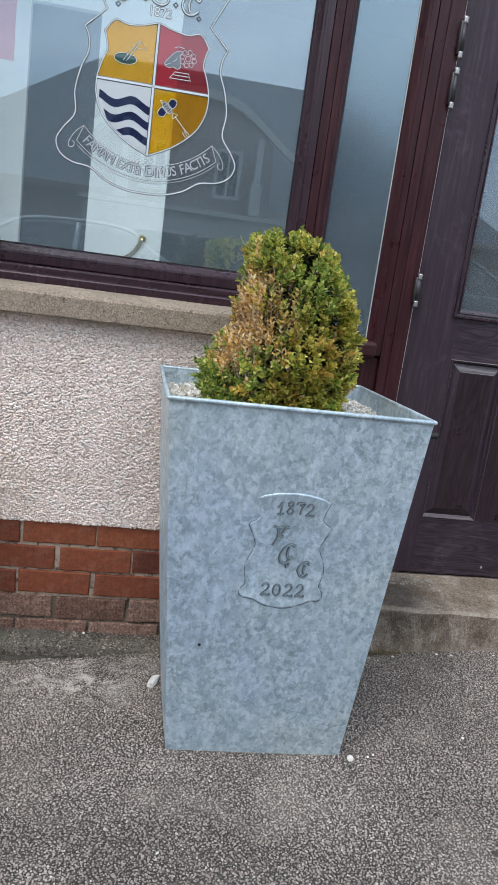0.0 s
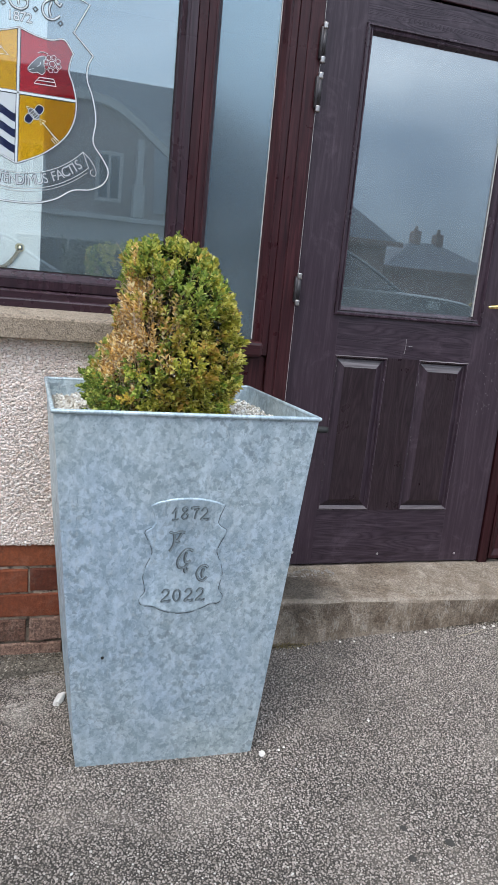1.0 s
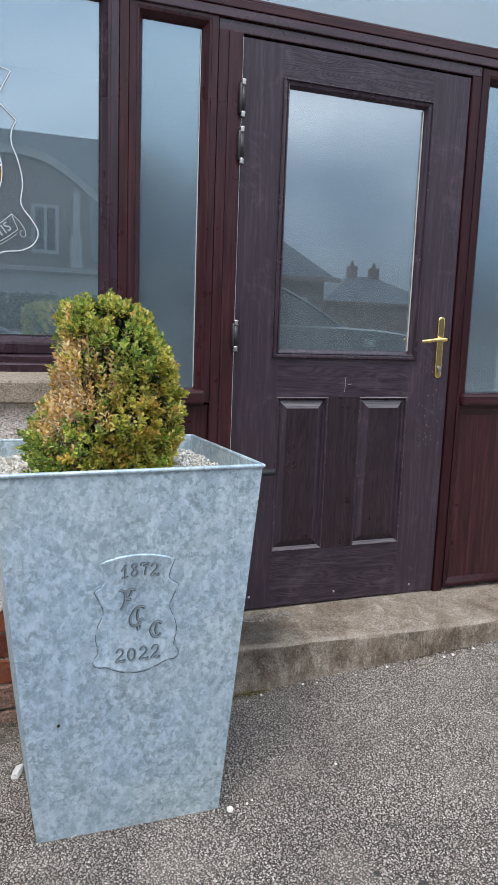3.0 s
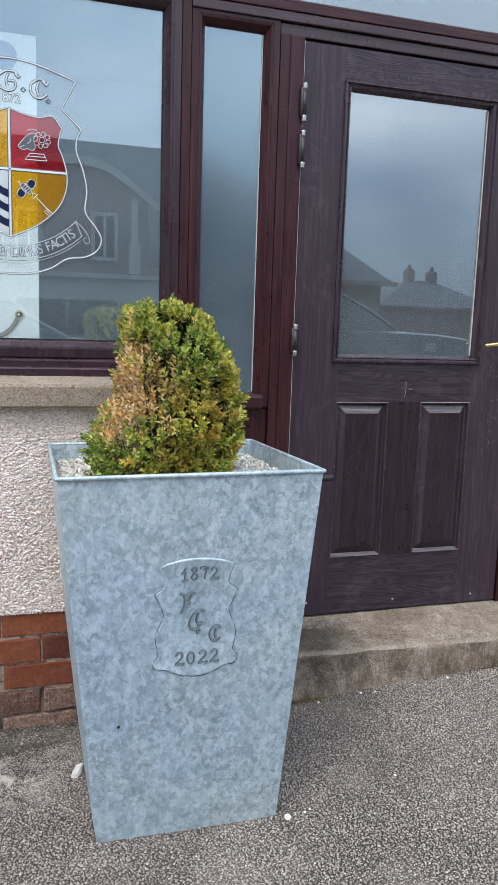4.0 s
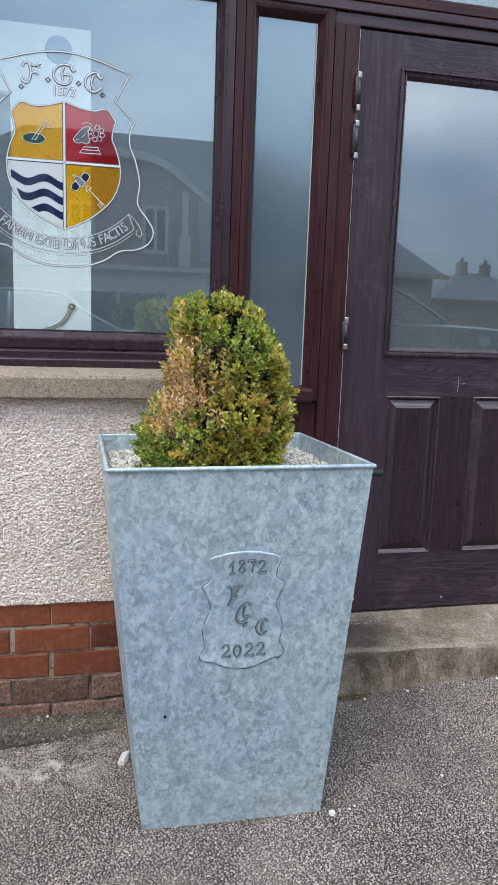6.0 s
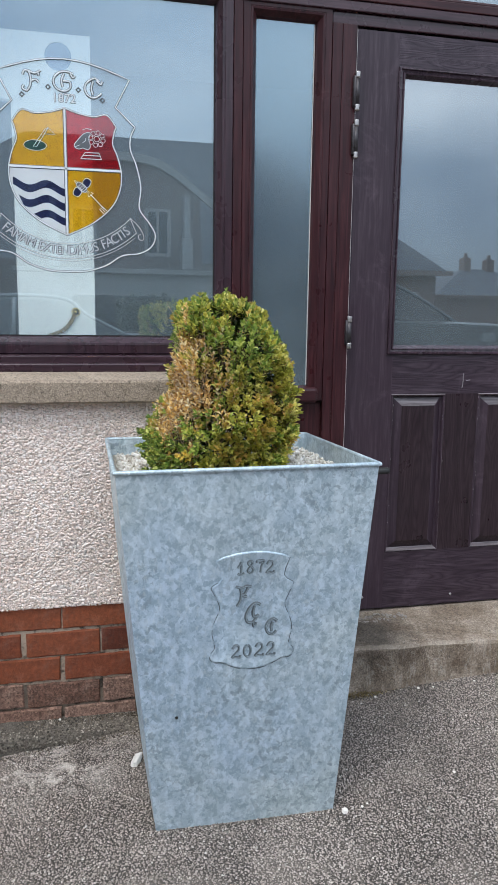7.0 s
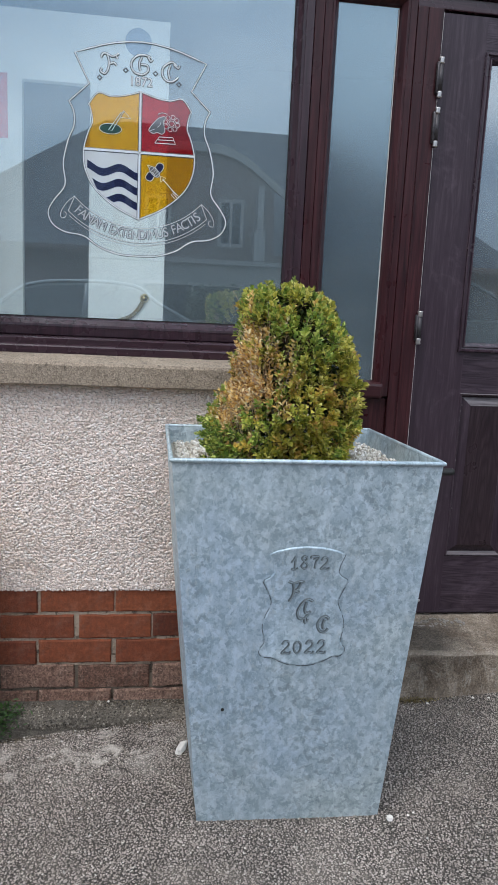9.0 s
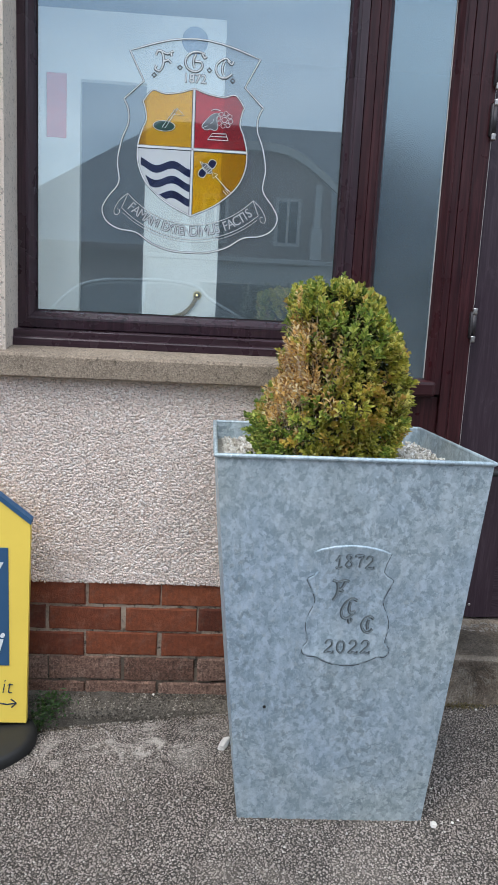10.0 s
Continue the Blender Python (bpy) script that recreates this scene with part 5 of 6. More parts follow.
# ---- crest on the pane ----
crest = thing("window_crest", (0.280, PANE - 0.0006, 1.408), "leaded crest with yellow, red and wavy quarters on the window", "crest")
U = 0.000735                      # metres to a unit of the drawing below, whose middle line is x = 0 and whose z runs down from 0


def cr(x, y):
    return (x * U * 1.03, (912 - y) * U * 0.978)


outline = [(0, 912), (75, 908), (155, 882), (222, 838), (295, 826), (345, 795), (362, 745), (338, 695), (296, 632), (303, 545), (286, 455), (262, 390), (263, 335), (281, 294)]
right = smooth_line([cr(x, y) for x, y in outline], 5)
corner = [cr(203, 218), cr(260, 103)]
arc = [cr(260 - i * 52, 103 - 63 * math.sin(i * math.pi / 10)) for i in range(1, 6)]
half_line = right + corner + arc
full = half_line + [(-x, z) for x, z in half_line[-2:0:-1]]


def crest_ribbon(name, pts, w, closed=False, mat=None, h=0.0016, label=""):
    bm = bmesh.new()
    ribbon(bm, pts, w, 0.0, h, closed)
    return part(name, bm, [mat or LEAD, LEAD_EDGE], crest, label)


crest_ribbon("outline", full, 0.0068, True)
shield_half = [(0, 757), (100, 706), (180, 635), (217, 560), (223, 485), (207, 415), (190, 370), (197, 320), (205, 300), (168, 252), (118, 262), (58, 254), (0, 235)]
sh = smooth_line([cr(x, y) for x, y in shield_half[:9]], 5)[:-1] + smooth_line([cr(x, y) for x, y in shield_half[8:]], 4)
shield = sh + [(-x, z) for x, z in sh[-2:0:-1]]
crest_ribbon("shield_edge", shield, 0.006, True)
MID = cr(0, 480)[1]


def clip(poly, axis, keep):
    """The part of a polygon on one side of a line through the shield's middle."""
    level = 0.0 if axis == 0 else MID
    out = []
    for a, b in zip(poly, poly[1:] + poly[:1]):
        ia, ib = (a[axis] - level) * keep >= 0, (b[axis] - level) * keep >= 0
        if ia:
            out.append(a)
        if ia != ib:
            t = (level - a[axis]) / (b[axis] - a[axis])
            out.append((a[0] + (b[0] - a[0]) * t, a[1] + (b[1] - a[1]) * t))
    return out


def film(name, poly, mat, lift=0.0003, label="", parent=None):
    bm = bmesh.new()
    f = bm.faces.new([bm.verts.new((x, -lift, z)) for x, z in poly])
    f.normal_update()
    bmesh.ops.triangulate(bm, faces=[f])
    bmesh.ops.recalc_face_normals(bm, faces=bm.faces[:])
    ext = bmesh.ops.extrude_face_region(bm, geom=bm.faces[:])
    for v in ext["geom"]:
        if isinstance(v, bmesh.types.BMVert):
            v.co.y += 0.0002
    return part(name, bm, mat, parent or crest, label)


YELLOW, RED = make_film("yellow_film", (0.90, 0.50, 0.010), 0.20), make_film("red_film", (0.62, 0.020, 0.035), 0.20)
WHITE_FILM, NAVY = make_film("white_film", (0.84, 0.86, 0.88), 0.6), make_film("navy_film", (0.008, 0.016, 0.07), 0.95)
DARK_GREEN = make_film("dark_green_film", (0.01, 0.06, 0.04), 0.95)
film("quarter", clip(clip(shield, 0, -1), 1, 1), YELLOW, label="yellow film quarter")
film("quarter", clip(clip(shield, 0, 1), 1, 1), RED, label="red film quarter")
bl = clip(clip(shield, 0, -1), 1, -1)
film("quarter", bl, WHITE_FILM, label="white film quarter")
film("quarter", clip(clip(shield, 0, 1), 1, -1), YELLOW, label="yellow film quarter")
crest_ribbon("cross_bar", [cr(0, 757), cr(0, 235)], 0.012, mat=LEAD)
crest_ribbon("cross_bar", [cr(-222, 480), cr(222, 480)], 0.012, mat=LEAD)


def half_width(y):
    for (x0, y0), (x1, y1) in zip(shield_half, shield_half[1:]):
        if y1 <= y <= y0:
            return x0 + (x1 - x0) * (y - y0) / (y1 - y0)
    return 0.0


for y0 in (536, 597, 658):
    up, lo = [], []
    for i in range(23):
        x = -218 + 212 * i / 22
        u = (x + 222) / 222
        y = y0 + 18 * u + 13.5 * (1 - math.cos(math.tau * u / 0.66))
        for row, e in ((up, -16), (lo, 16)):
            if x > -half_width(y + e) + 4:
                row.append(cr(x, y + e))
    if len(lo) > 2 and len(up) > 2:
        film("wave", up + lo[::-1], NAVY, 0.0007, "navy wavy band")
film("green", [cr(-118 + 42 * math.cos(t * math.tau / 24), 392 + 19 * math.sin(t * math.tau / 24)) for t in range(24)], DARK_GREEN, 0.0008, "dark green oval")
crest_ribbon("green_edge", [cr(-118 + 44 * math.cos(t * math.tau / 24), 392 + 21 * math.sin(t * math.tau / 24)) for t in range(24)], 0.0026, True)
crest_ribbon("flag_pole", [cr(-126, 398), cr(-112, 398), cr(-66, 320), cr(-77, 324)], 0.0030, True)
crest_ribbon("flag", [cr(-68, 316), cr(-38, 345), cr(-78, 344)], 0.0030, True)
SMOKE = make_film("smoke_film", (0.16, 0.17, 0.18), 0.75)
head = smooth_line([cr(x, y) for x, y in ((100, 328), (78, 332), (62, 346), (36, 380), (42, 393), (56, 397), (70, 392), (88, 398), (100, 384), (94, 356))], 3, True)
film("ram_head", head, SMOKE, 0.0007, "smoky grey ram's head")
crest_ribbon("head_line", head, 0.0034, True)
crest_ribbon("head_line", smooth_line([cr(x, y) for x, y in ((70, 318), (88, 312), (108, 316))], 3), 0.0034)
crest_ribbon("head_line", smooth_line([cr(x, y) for x, y in ((68, 372), (80, 362), (82, 350))], 3), 0.0028)
crest_ribbon("head_line", [cr(40, 388), cr(58, 380)], 0.0028)
crest_ribbon("horn_boss", [cr(126 + 12 * math.cos(t * math.tau / 6), 352 + 12 * math.sin(t * math.tau / 6)) for t in range(6)], 0.0030, True)
for t in range(8):
    a = t * math.tau / 8 + 0.2
    crest_ribbon("horn_cell", [cr(126 + r * math.cos(a + d), 352 + r * math.sin(a + d)) for r, d in ((18, -0.30), (31, -0.29), (35, 0.0), (31, 0.29), (18, 0.30))], 0.0028, True)
for x0, x1, y in ((78, 134, 410), (70, 138, 422), (60, 144, 436)):
    crest_ribbon("foot_line", [cr(x0, y), cr(x1, y - 1)], 0.0042)
crest_ribbon("foot_line", [cr(78, 410), cr(60, 436)], 0.0028)
crest_ribbon("foot_line", [cr(134, 410), cr(144, 436)], 0.0028)
crest_ribbon("arrow_shaft", [cr(96, 582), cr(152, 642)], 0.0034)
crest_ribbon("arrow_head", [cr(88, 594), cr(86, 570), cr(108, 576)], 0.0034, True)
crest_ribbon("arrow_tail", [cr(132, 644), cr(146, 632), cr(164, 650), cr(152, 664)], 0.0030, True)
crest_ribbon("arrow_tail", [cr(139, 638), cr(158, 657)], 0.0024)
for cx, cy in ((82, 535), (44, 574)):
    lobe = [cr(cx + 17 * math.cos(t * math.tau / 20) * (1 - 0.18 * math.cos(2 * t * math.tau / 20 - 1.5)), cy + 19 * math.sin(t * math.tau / 20)) for t in range(20)]
    film("lobe", lobe, NAVY, 0.0008, "navy wing")
    crest_ribbon("wing_edge", lobe, 0.0028, True)
body_ = [cr(62 + 26 * math.cos(t * math.tau / 16) * 0.707 - 14 * math.sin(t * math.tau / 16) * 0.707, 554 + 26 * math.cos(t * math.tau / 16) * 0.707 + 14 * math.sin(t * math.tau / 16) * 0.707) for t in range(16)]
film("bee_body", body_, SMOKE, 0.0010, "smoky grey striped body")
crest_ribbon("lozenge", body_, 0.0030, True)
for d in (-12, -2, 8, 17):
    crest_ribbon("body_stripe", [cr(62 + d * 0.707 + 9, 554 + d * 0.707 - 9), cr(62 + d * 0.707 - 9, 554 + d * 0.707 + 9)], 0.0030)
crest_ribbon("feeler", [cr(40, 540), cr(32, 528), cr(44, 530)], 0.0028)

# motto ribbon: two arcs and its folded ends
ARC_R, ARC_C = 398 * U, cr(0, 420)


def on_arc(a, dr):
    return (ARC_C[0] + (ARC_R + dr) * math.sin(a), ARC_C[1] - (ARC_R + dr) * math.cos(a))


for dr, far in ((-0.024, 0.815), (0.0205, 0.752)):
    crest_ribbon("scroll_edge", [on_arc(far * (i / 24 - 1), dr) for i in range(49)], 0.0034)
crest_ribbon("scroll_edge", [on_arc(-0.715 + 1.43 * i / 44, 0.0285) for i in range(45)], 0.0024)
for s in (-1, 1):
    crest_ribbon("scroll_end", [on_arc(s * 0.812, -0.024), on_arc(s * 0.752, 0.0205)], 0.0034)
    crest_ribbon("scroll_curl", smooth_line([on_arc(s * q, dr) for q, dr in ((0.815, -0.024), (0.818, 0.008), (0.790, 0.040), (0.752, 0.050), (0.733, 0.040), (0.752, 0.030), (0.775, 0.033))], 5), 0.0034)
motto = "FAMAM EXTENDIMUS FACTIS"
width_ = {"I": 0.52, "M": 1.28, "N": 1.10, "D": 1.05, "F": 0.84, "E": 0.86, "T": 0.86, "S": 0.86, " ": 0.50}
total = sum(width_.get(ch, 1.0) for ch in motto)
run_ = 0.0
for ch in motto:
    a = -0.715 + 1.43 * (run_ + width_.get(ch, 1.0) / 2) / total
    run_ += width_.get(ch, 1.0)
    if ch == " ":
        continue
    x, z = on_arc(a, -0.003)
    turn_ = pose(0, 0, 0, 90, 0, 0) @ pose(0, 0, 0, 0, 0, math.degrees(a)) @ Matrix.Diagonal((0.86, 1, 1, 1))
    lettering("motto_letter", ch, 0.041, Matrix.Translation((x, -0.0012, z)) @ turn_, MOTTO, crest, 0.0008)
    for d in (0.0019, -0.0015):
        lettering("letter_edge", ch, 0.041, Matrix.Translation((x + d, -0.0004, z - d)) @ turn_, LEAD_EDGE, crest, 0.0006)
strokes = {
    "initial_f": [[(-158, 114), (-150, 97), (-134, 98), (-112, 106), (-88, 93)], [(-134, 100), (-127, 124), (-129, 152), (-142, 175), (-160, 167), (-154, 154)], [(-126, 137), (-108, 130), (-97, 141)], [(-100, 99), (-95, 114)]],
    "initial_g": [[(38, 98), (16, 90), (-12, 93), (-34, 112), (-40, 136), (-26, 160), (4, 168), (26, 152), (24, 130), (-2, 128)], [(2, 98), (-8, 124), (-4, 152)], [(26, 96), (36, 112), (44, 104)]],
    "initial_c": [[(140, 120), (124, 108), (104, 116), (86, 134), (84, 160), (100, 182), (126, 184), (148, 166)], [(116, 120), (108, 148), (114, 174)], [(128, 116), (146, 130), (152, 118)]],
}
for name_, lines in strokes.items():
    bm = bmesh.new()
    for q in lines:
        ribbon(bm, smooth_line([cr(x, y) for x, y in q], 4), 0.0084, 0.0, 0.0010)
    bold = part(name_, bm, LEAD_EDGE, crest, "old-style initial")
    bm = bmesh.new()
    for q in lines:
        ribbon(bm, smooth_line([cr(x, y) for x, y in q], 4), 0.0042, -0.0012, 0.0010)
    part("highlight", bm, LEAD, bold)
for x, y in ((-163, 192), (-61, 155), (57, 158), (152, 193)):
    crest_ribbon("stop", [cr(x - 9, y), cr(x, y - 9), cr(x + 9, y), cr(x, y + 9)], 0.005, True, LEAD_EDGE)
c = cr(0, 197)
lettering("year_edge", "1872", 0.036, Matrix.Translation((c[0], -0.0006, c[1])) @ pose(0, 0, 0, 90, 0, 0), LEAD_EDGE, crest, 0.0006, 1.0, 0.0, "", 0.0012)
lettering("year", "1872", 0.036, Matrix.Translation((c[0], -0.0012, c[1])) @ pose(0, 0, 0, 90, 0, 0), LEAD, crest, 0.0008)

# ---- the room behind the pane ----
INNER = plain("room_paint", (0.185, 0.215, 0.235), 0.8, vary=0.05)
FLOORING = plain("room_carpet", (0.06, 0.055, 0.06), 0.95, vary=0.3)
WHITE = plain("white_gloss", (0.82, 0.82, 0.80), 0.45, vary=0.04)
for name, bx in (("wall_back", (-2.5, 4.5, 3.6, 3.7, 0.1, 3.0)), ("wall_west", (-2.6, -2.5, 0.3, 3.7, 0.1, 3.0)), ("wall_east", (4.5, 4.6, 0.3, 3.7, 0.1, 3.0))):
    bm = bmesh.new()
    box(bm, *bx)
    tagged(obj(name, bm, INNER), "dim painted wall of the room inside", "wall", kind="structure")
bm = bmesh.new()
box(bm, -2.6, 4.6, 0.3, 3.7, 0.0, 0.1)
tagged(obj("floor", bm, FLOORING), "dark carpeted floor of the room inside", "floor", kind="structure")
bm = bmesh.new()
box(bm, -2.6, 4.6, 0.26, 3.7, 3.0, 3.1)
tagged(obj("ceiling", bm, INNER), "painted ceiling of the room inside", "ceiling", kind="structure")
bm = bmesh.new()
box(bm, -0.67, -0.277, 1.50, 1.55, 0.1, 2.54)
box(bm, 0.029, 0.389, 1.50, 1.55, 0.1, 2.54)
box(bm, -0.2768, 0.0288, 1.50, 1.55, 2.243, 2.54)
tagged(obj("wall_partition", bm, WHITE), "white partition with an opening behind the window", "partition", kind="structure")
notice = thing("notice", (-0.385, 1.490, 2.12), "faded pink notice pinned on the white partition", "notice")
bm = bmesh.new()
box(bm, -0.045, 0.045, 0.0, 0.009, -0.14, 0.14, 0.001)
part("sheet", bm, plain("pink_paper", (0.72, 0.16, 0.18), 0.8), notice)
round_sign = thing("round_sign", (0.245, 1.490, 2.440), "small round blue sign on the white partition", "sign")
bm = bmesh.new()
tube(bm, [(0, 0.009, 0), (0, 0.002, 0), (0, 0, 0)], [0.060, 0.060, 0.057], 32)
part("disc", bm, plain("blue_enamel", (0.10, 0.17, 0.30), 0.6, vary=0.2), round_sign)
hook = thing("wall_hook", (0.297, 1.499, 1.288), "small brass knob with a brown strap on the partition", "hook")
bm = bmesh.new()
tube(bm, [(0, 0, 0), (0, -0.02, 0), (0, -0.03, 0), (0, -0.05, 0)], [0.013, 0.011, 0.022, 0.013], 12)
part("knob", bm, BRASS, hook, "", True)
bm = bmesh.new()
tube(bm, smooth_line([(0, -0.03, 0), (-0.025, -0.035, -0.05), (-0.065, -0.03, -0.09), (-0.13, -0.02, -0.115)], 4), 0.010, 8)
part("strap", bm, plain("brown_strap", (0.25, 0.18, 0.09), 0.7), hook, "", True)
# unseen fitting and lamp, added to brighten the white partition
added_strip_light = thing("added_strip_light", (-0.05, 0.75, 3.0), "added white strip light, unseen, that brightens the room inside", "lamp")
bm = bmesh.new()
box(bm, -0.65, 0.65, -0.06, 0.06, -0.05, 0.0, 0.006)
part("casing", bm, WHITE, added_strip_light)
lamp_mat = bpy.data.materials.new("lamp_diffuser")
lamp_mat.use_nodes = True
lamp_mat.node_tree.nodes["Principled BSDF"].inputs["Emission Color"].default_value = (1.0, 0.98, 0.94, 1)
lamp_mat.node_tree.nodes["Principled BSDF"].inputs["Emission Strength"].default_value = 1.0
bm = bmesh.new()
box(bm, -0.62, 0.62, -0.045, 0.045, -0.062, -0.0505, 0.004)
part("diffuser", bm, lamp_mat, added_strip_light)
lamp_data = bpy.data.lights.new("fill_strip_lamp", "AREA")
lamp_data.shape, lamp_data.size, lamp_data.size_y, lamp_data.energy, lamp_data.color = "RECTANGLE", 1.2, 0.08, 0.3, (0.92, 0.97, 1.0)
fill_strip_lamp = new("fill_strip_lamp", lamp_data)
fill_strip_lamp.matrix_world = look((-0.05, 0.75, 2.93), (-0.05, 0.60, 2.0))

# area lamp added inside the pane, stands in for sky light on the partition
day_data = bpy.data.lights.new("window_daylight_fill", "AREA")
day_data.shape, day_data.size, day_data.size_y, day_data.energy, day_data.color = "RECTANGLE", 0.90, 0.70, 7.4, (0.95, 0.99, 1.0)
window_daylight_fill = new("window_daylight_fill", day_data)
window_daylight_fill.matrix_world = look((0.276, 0.285, 1.58), (0.276, 1.5, 1.40))

# ---- pavement sign ----
SIGN_YELLOW = plain("sign_yellow", (0.95, 0.69, 0.115), 0.5, vary=0.05, scale=4)
SIGN_BLUE = plain("sign_blue", (0.030, 0.095, 0.20), 0.5, vary=0.1, scale=5)
SIGN_WHITE = plain("sign_white", (0.80, 0.82, 0.84), 0.5, vary=0.05)
SIGN_INK = plain("sign_ink", (0.02, 0.03, 0.06), 0.5)
sign = thing("pavement_sign", (-0.429, -0.125, ground_z(-0.4, -0.2)), "yellow and blue house-shaped pavement sign on a black rubber base", "sign")
gz0 = ground_z(-0.4, -0.2)
bm = bmesh.new()
prof = [(-0.275, -0.03 - gz0), (0.272, -0.03 - gz0), (0.287, 0.612 - gz0), (0.0, 0.84 - gz0), (-0.287, 0.612 - gz0)]
front_ = [bm.verts.new((x, 0.0, z)) for x, z in prof]
back_ = [bm.verts.new((x, 0.018, z)) for x, z in prof]
bm.faces.new(front_)
bm.faces.new(back_[::-1])
for k in range(5):
    bm.faces.new((front_[k], front_[(k + 1) % 5], back_[(k + 1) % 5], back_[k]))
board = part("board", bm, SIGN_YELLOW, sign)
for s in (-1, 1):
    bm = bmesh.new()
    pts = [(0, 0.84), (s * 0.291, 0.612), (s * 0.289, 0.597), (0, 0.825)]
    f0 = [bm.verts.new((x, -0.003, z - gz0)) for x, z in pts]
    f1 = [bm.verts.new((x, 0.0215, z - gz0 + 0.004)) for x, z in pts]
    bm.faces.new(f0)
    bm.faces.new(f1[::-1])
    for k in range(4):
        bm.faces.new((f0[k], f0[(k + 1) % 4], f1[(k + 1) % 4], f1[k]))
    part("roof_edge", bm, SIGN_BLUE, sign, "blue roof-shaped edge")
bm = bmesh.new()
box(bm, -0.22, 0.223, -0.002, 0.0005, 0.158 - gz0, 0.526 - gz0)
panel = part("panel", bm, SIGN_BLUE, sign, "blue painted panel")
for x0, x1, z0, z1 in ((-0.17, 0.105, 0.345, 0.475), (-0.12, 0.135, 0.30, 0.335), (-0.15, 0.095, 0.19, 0.27)):
    bm = bmesh.new()
    box(bm, x0, x1, -0.0038, -0.0021, z0 - gz0, z1 - gz0)
    part("bar", bm, SIGN_WHITE, panel)
for body, x, z, size, shear, bold in (("Y", 0.167, 0.413, 0.170, 0.10, 0.004), ("s", 0.169, 0.318, 0.060, 0.0, 0.0012), ("oi", 0.164, 0.224, 0.106, 0.30, 0.002)):
    lettering("word", body, size, Matrix.Translation((x, -0.0030, z - gz0)) @ pose(0, 0, 0, 90, 0, 0) @ Matrix.Diagonal((0.60 if body == "Y" else 0.85, 1, 1, 1)), SIGN_WHITE, panel, 0.0006, 1.0, shear, "", bold)
for word_, wx in (("at", -0.030), ("it", 0.034)):
    lettering("caption", word_, 0.070, Matrix.Translation((0.180 + wx, -0.0016, 0.088 - gz0)) @ pose(0, 0, 0, 90, 0, 0) @ Matrix.Diagonal((0.78, 1, 1, 1)), SIGN_INK, sign, 0.0006, 1.1, 0.22, "", -0.0012)
bm = bmesh.new()
arrow = [(0.168, 0.046), (0.19, 0.034), (0.215, 0.030), (0.243, 0.035)]
ribbon(bm, [(x, z - gz0) for x, z in arrow], 0.005, -0.0003, 0.001)
ribbon(bm, [(0.226, 0.048 - gz0), (0.243, 0.035 - gz0), (0.228, 0.020 - gz0)], 0.005, -0.0003, 0.001)
part("arrow", bm, SIGN_INK, sign)
bm = bmesh.new()
prof = [(0.318, 0.0), (0.322, 0.010), (0.321, 0.034), (0.312, 0.042), (0.300, 0.0445), (0.0, 0.048)]
loops = []
for r, z in prof:
    loops.append([bm.verts.new((r * math.cos(k * math.tau / 40) * 0.97, -0.045 + r * math.sin(k * math.tau / 40) * 0.62, z - 0.010 + 0.10 * r * math.cos(k * math.tau / 40))) for k in range(40)] if r else [bm.verts.new((0, -0.045, z - 0.010))])
for a, b in zip(loops, loops[1:]):
    for k in range(40):
        bm.faces.new((a[k], a[(k + 1) % 40], b[(k + 1) % 40], b[k]) if len(b) > 1 else (a[k], a[(k + 1) % 40], b[0]))
part("base", bm, BLACK, sign, "black rubber base", True)

# ---- weeds, stones and litter ----
WEED = make_leaf("weed_leaf", (0.026, 0.060, 0.016), (0.045, 0.098, 0.026), (0.080, 0.14, 0.036))
weed = thing("weed_tuft", (-0.107, -0.085, ground_z(-0.085, -0.09)), "small green weed tuft at the foot of the plinth", "weed")
lv = Leaves()
rw = random.Random(3)
for i in range(520):
    h_ = rw.uniform(0.0, 0.125)
    f = Vector((rw.gauss(-0.030 + 0.45 * h_, 0.028), rw.gauss(0.012, 0.014), h_ * rw.uniform(0.5, 1)))
    d = Vector((rw.uniform(-1, 1), rw.uniform(-1, 0.4), rw.uniform(-0.1, 1))).normalized()
    lv.leaf(f, d, Vector((0.2, -0.3, 1)), rw.uniform(0.010, 0.022), rw.uniform(0.004, 0.009))
lv.make("leaves", WEED, weed, "tiny feathery green leaves")
moss = thing("dry_moss", (1.214, -0.052, ground_z(1.214, -0.05)), "dry yellow moss in the joint of step and pavement", "moss")
lv = Leaves()
for i in range(260):
    f = Vector((rw.gauss(0.02, 0.05), rw.gauss(0, 0.010), rw.uniform(0.0, 0.012)))
    d = Vector((rw.uniform(-1, 1), rw.uniform(-1, 0.2), rw.uniform(0.1, 1))).normalized()
    lv.leaf(f, d, Vector((0.2, -0.3, 1)), rw.uniform(0.006, 0.013), rw.uniform(0.002, 0.004))
lv.make("blades", make_leaf("dry_moss_leaf", (0.13, 0.11, 0.04), (0.22, 0.17, 0.06), (0.30, 0.22, 0.09)), moss, "dry yellow blades")


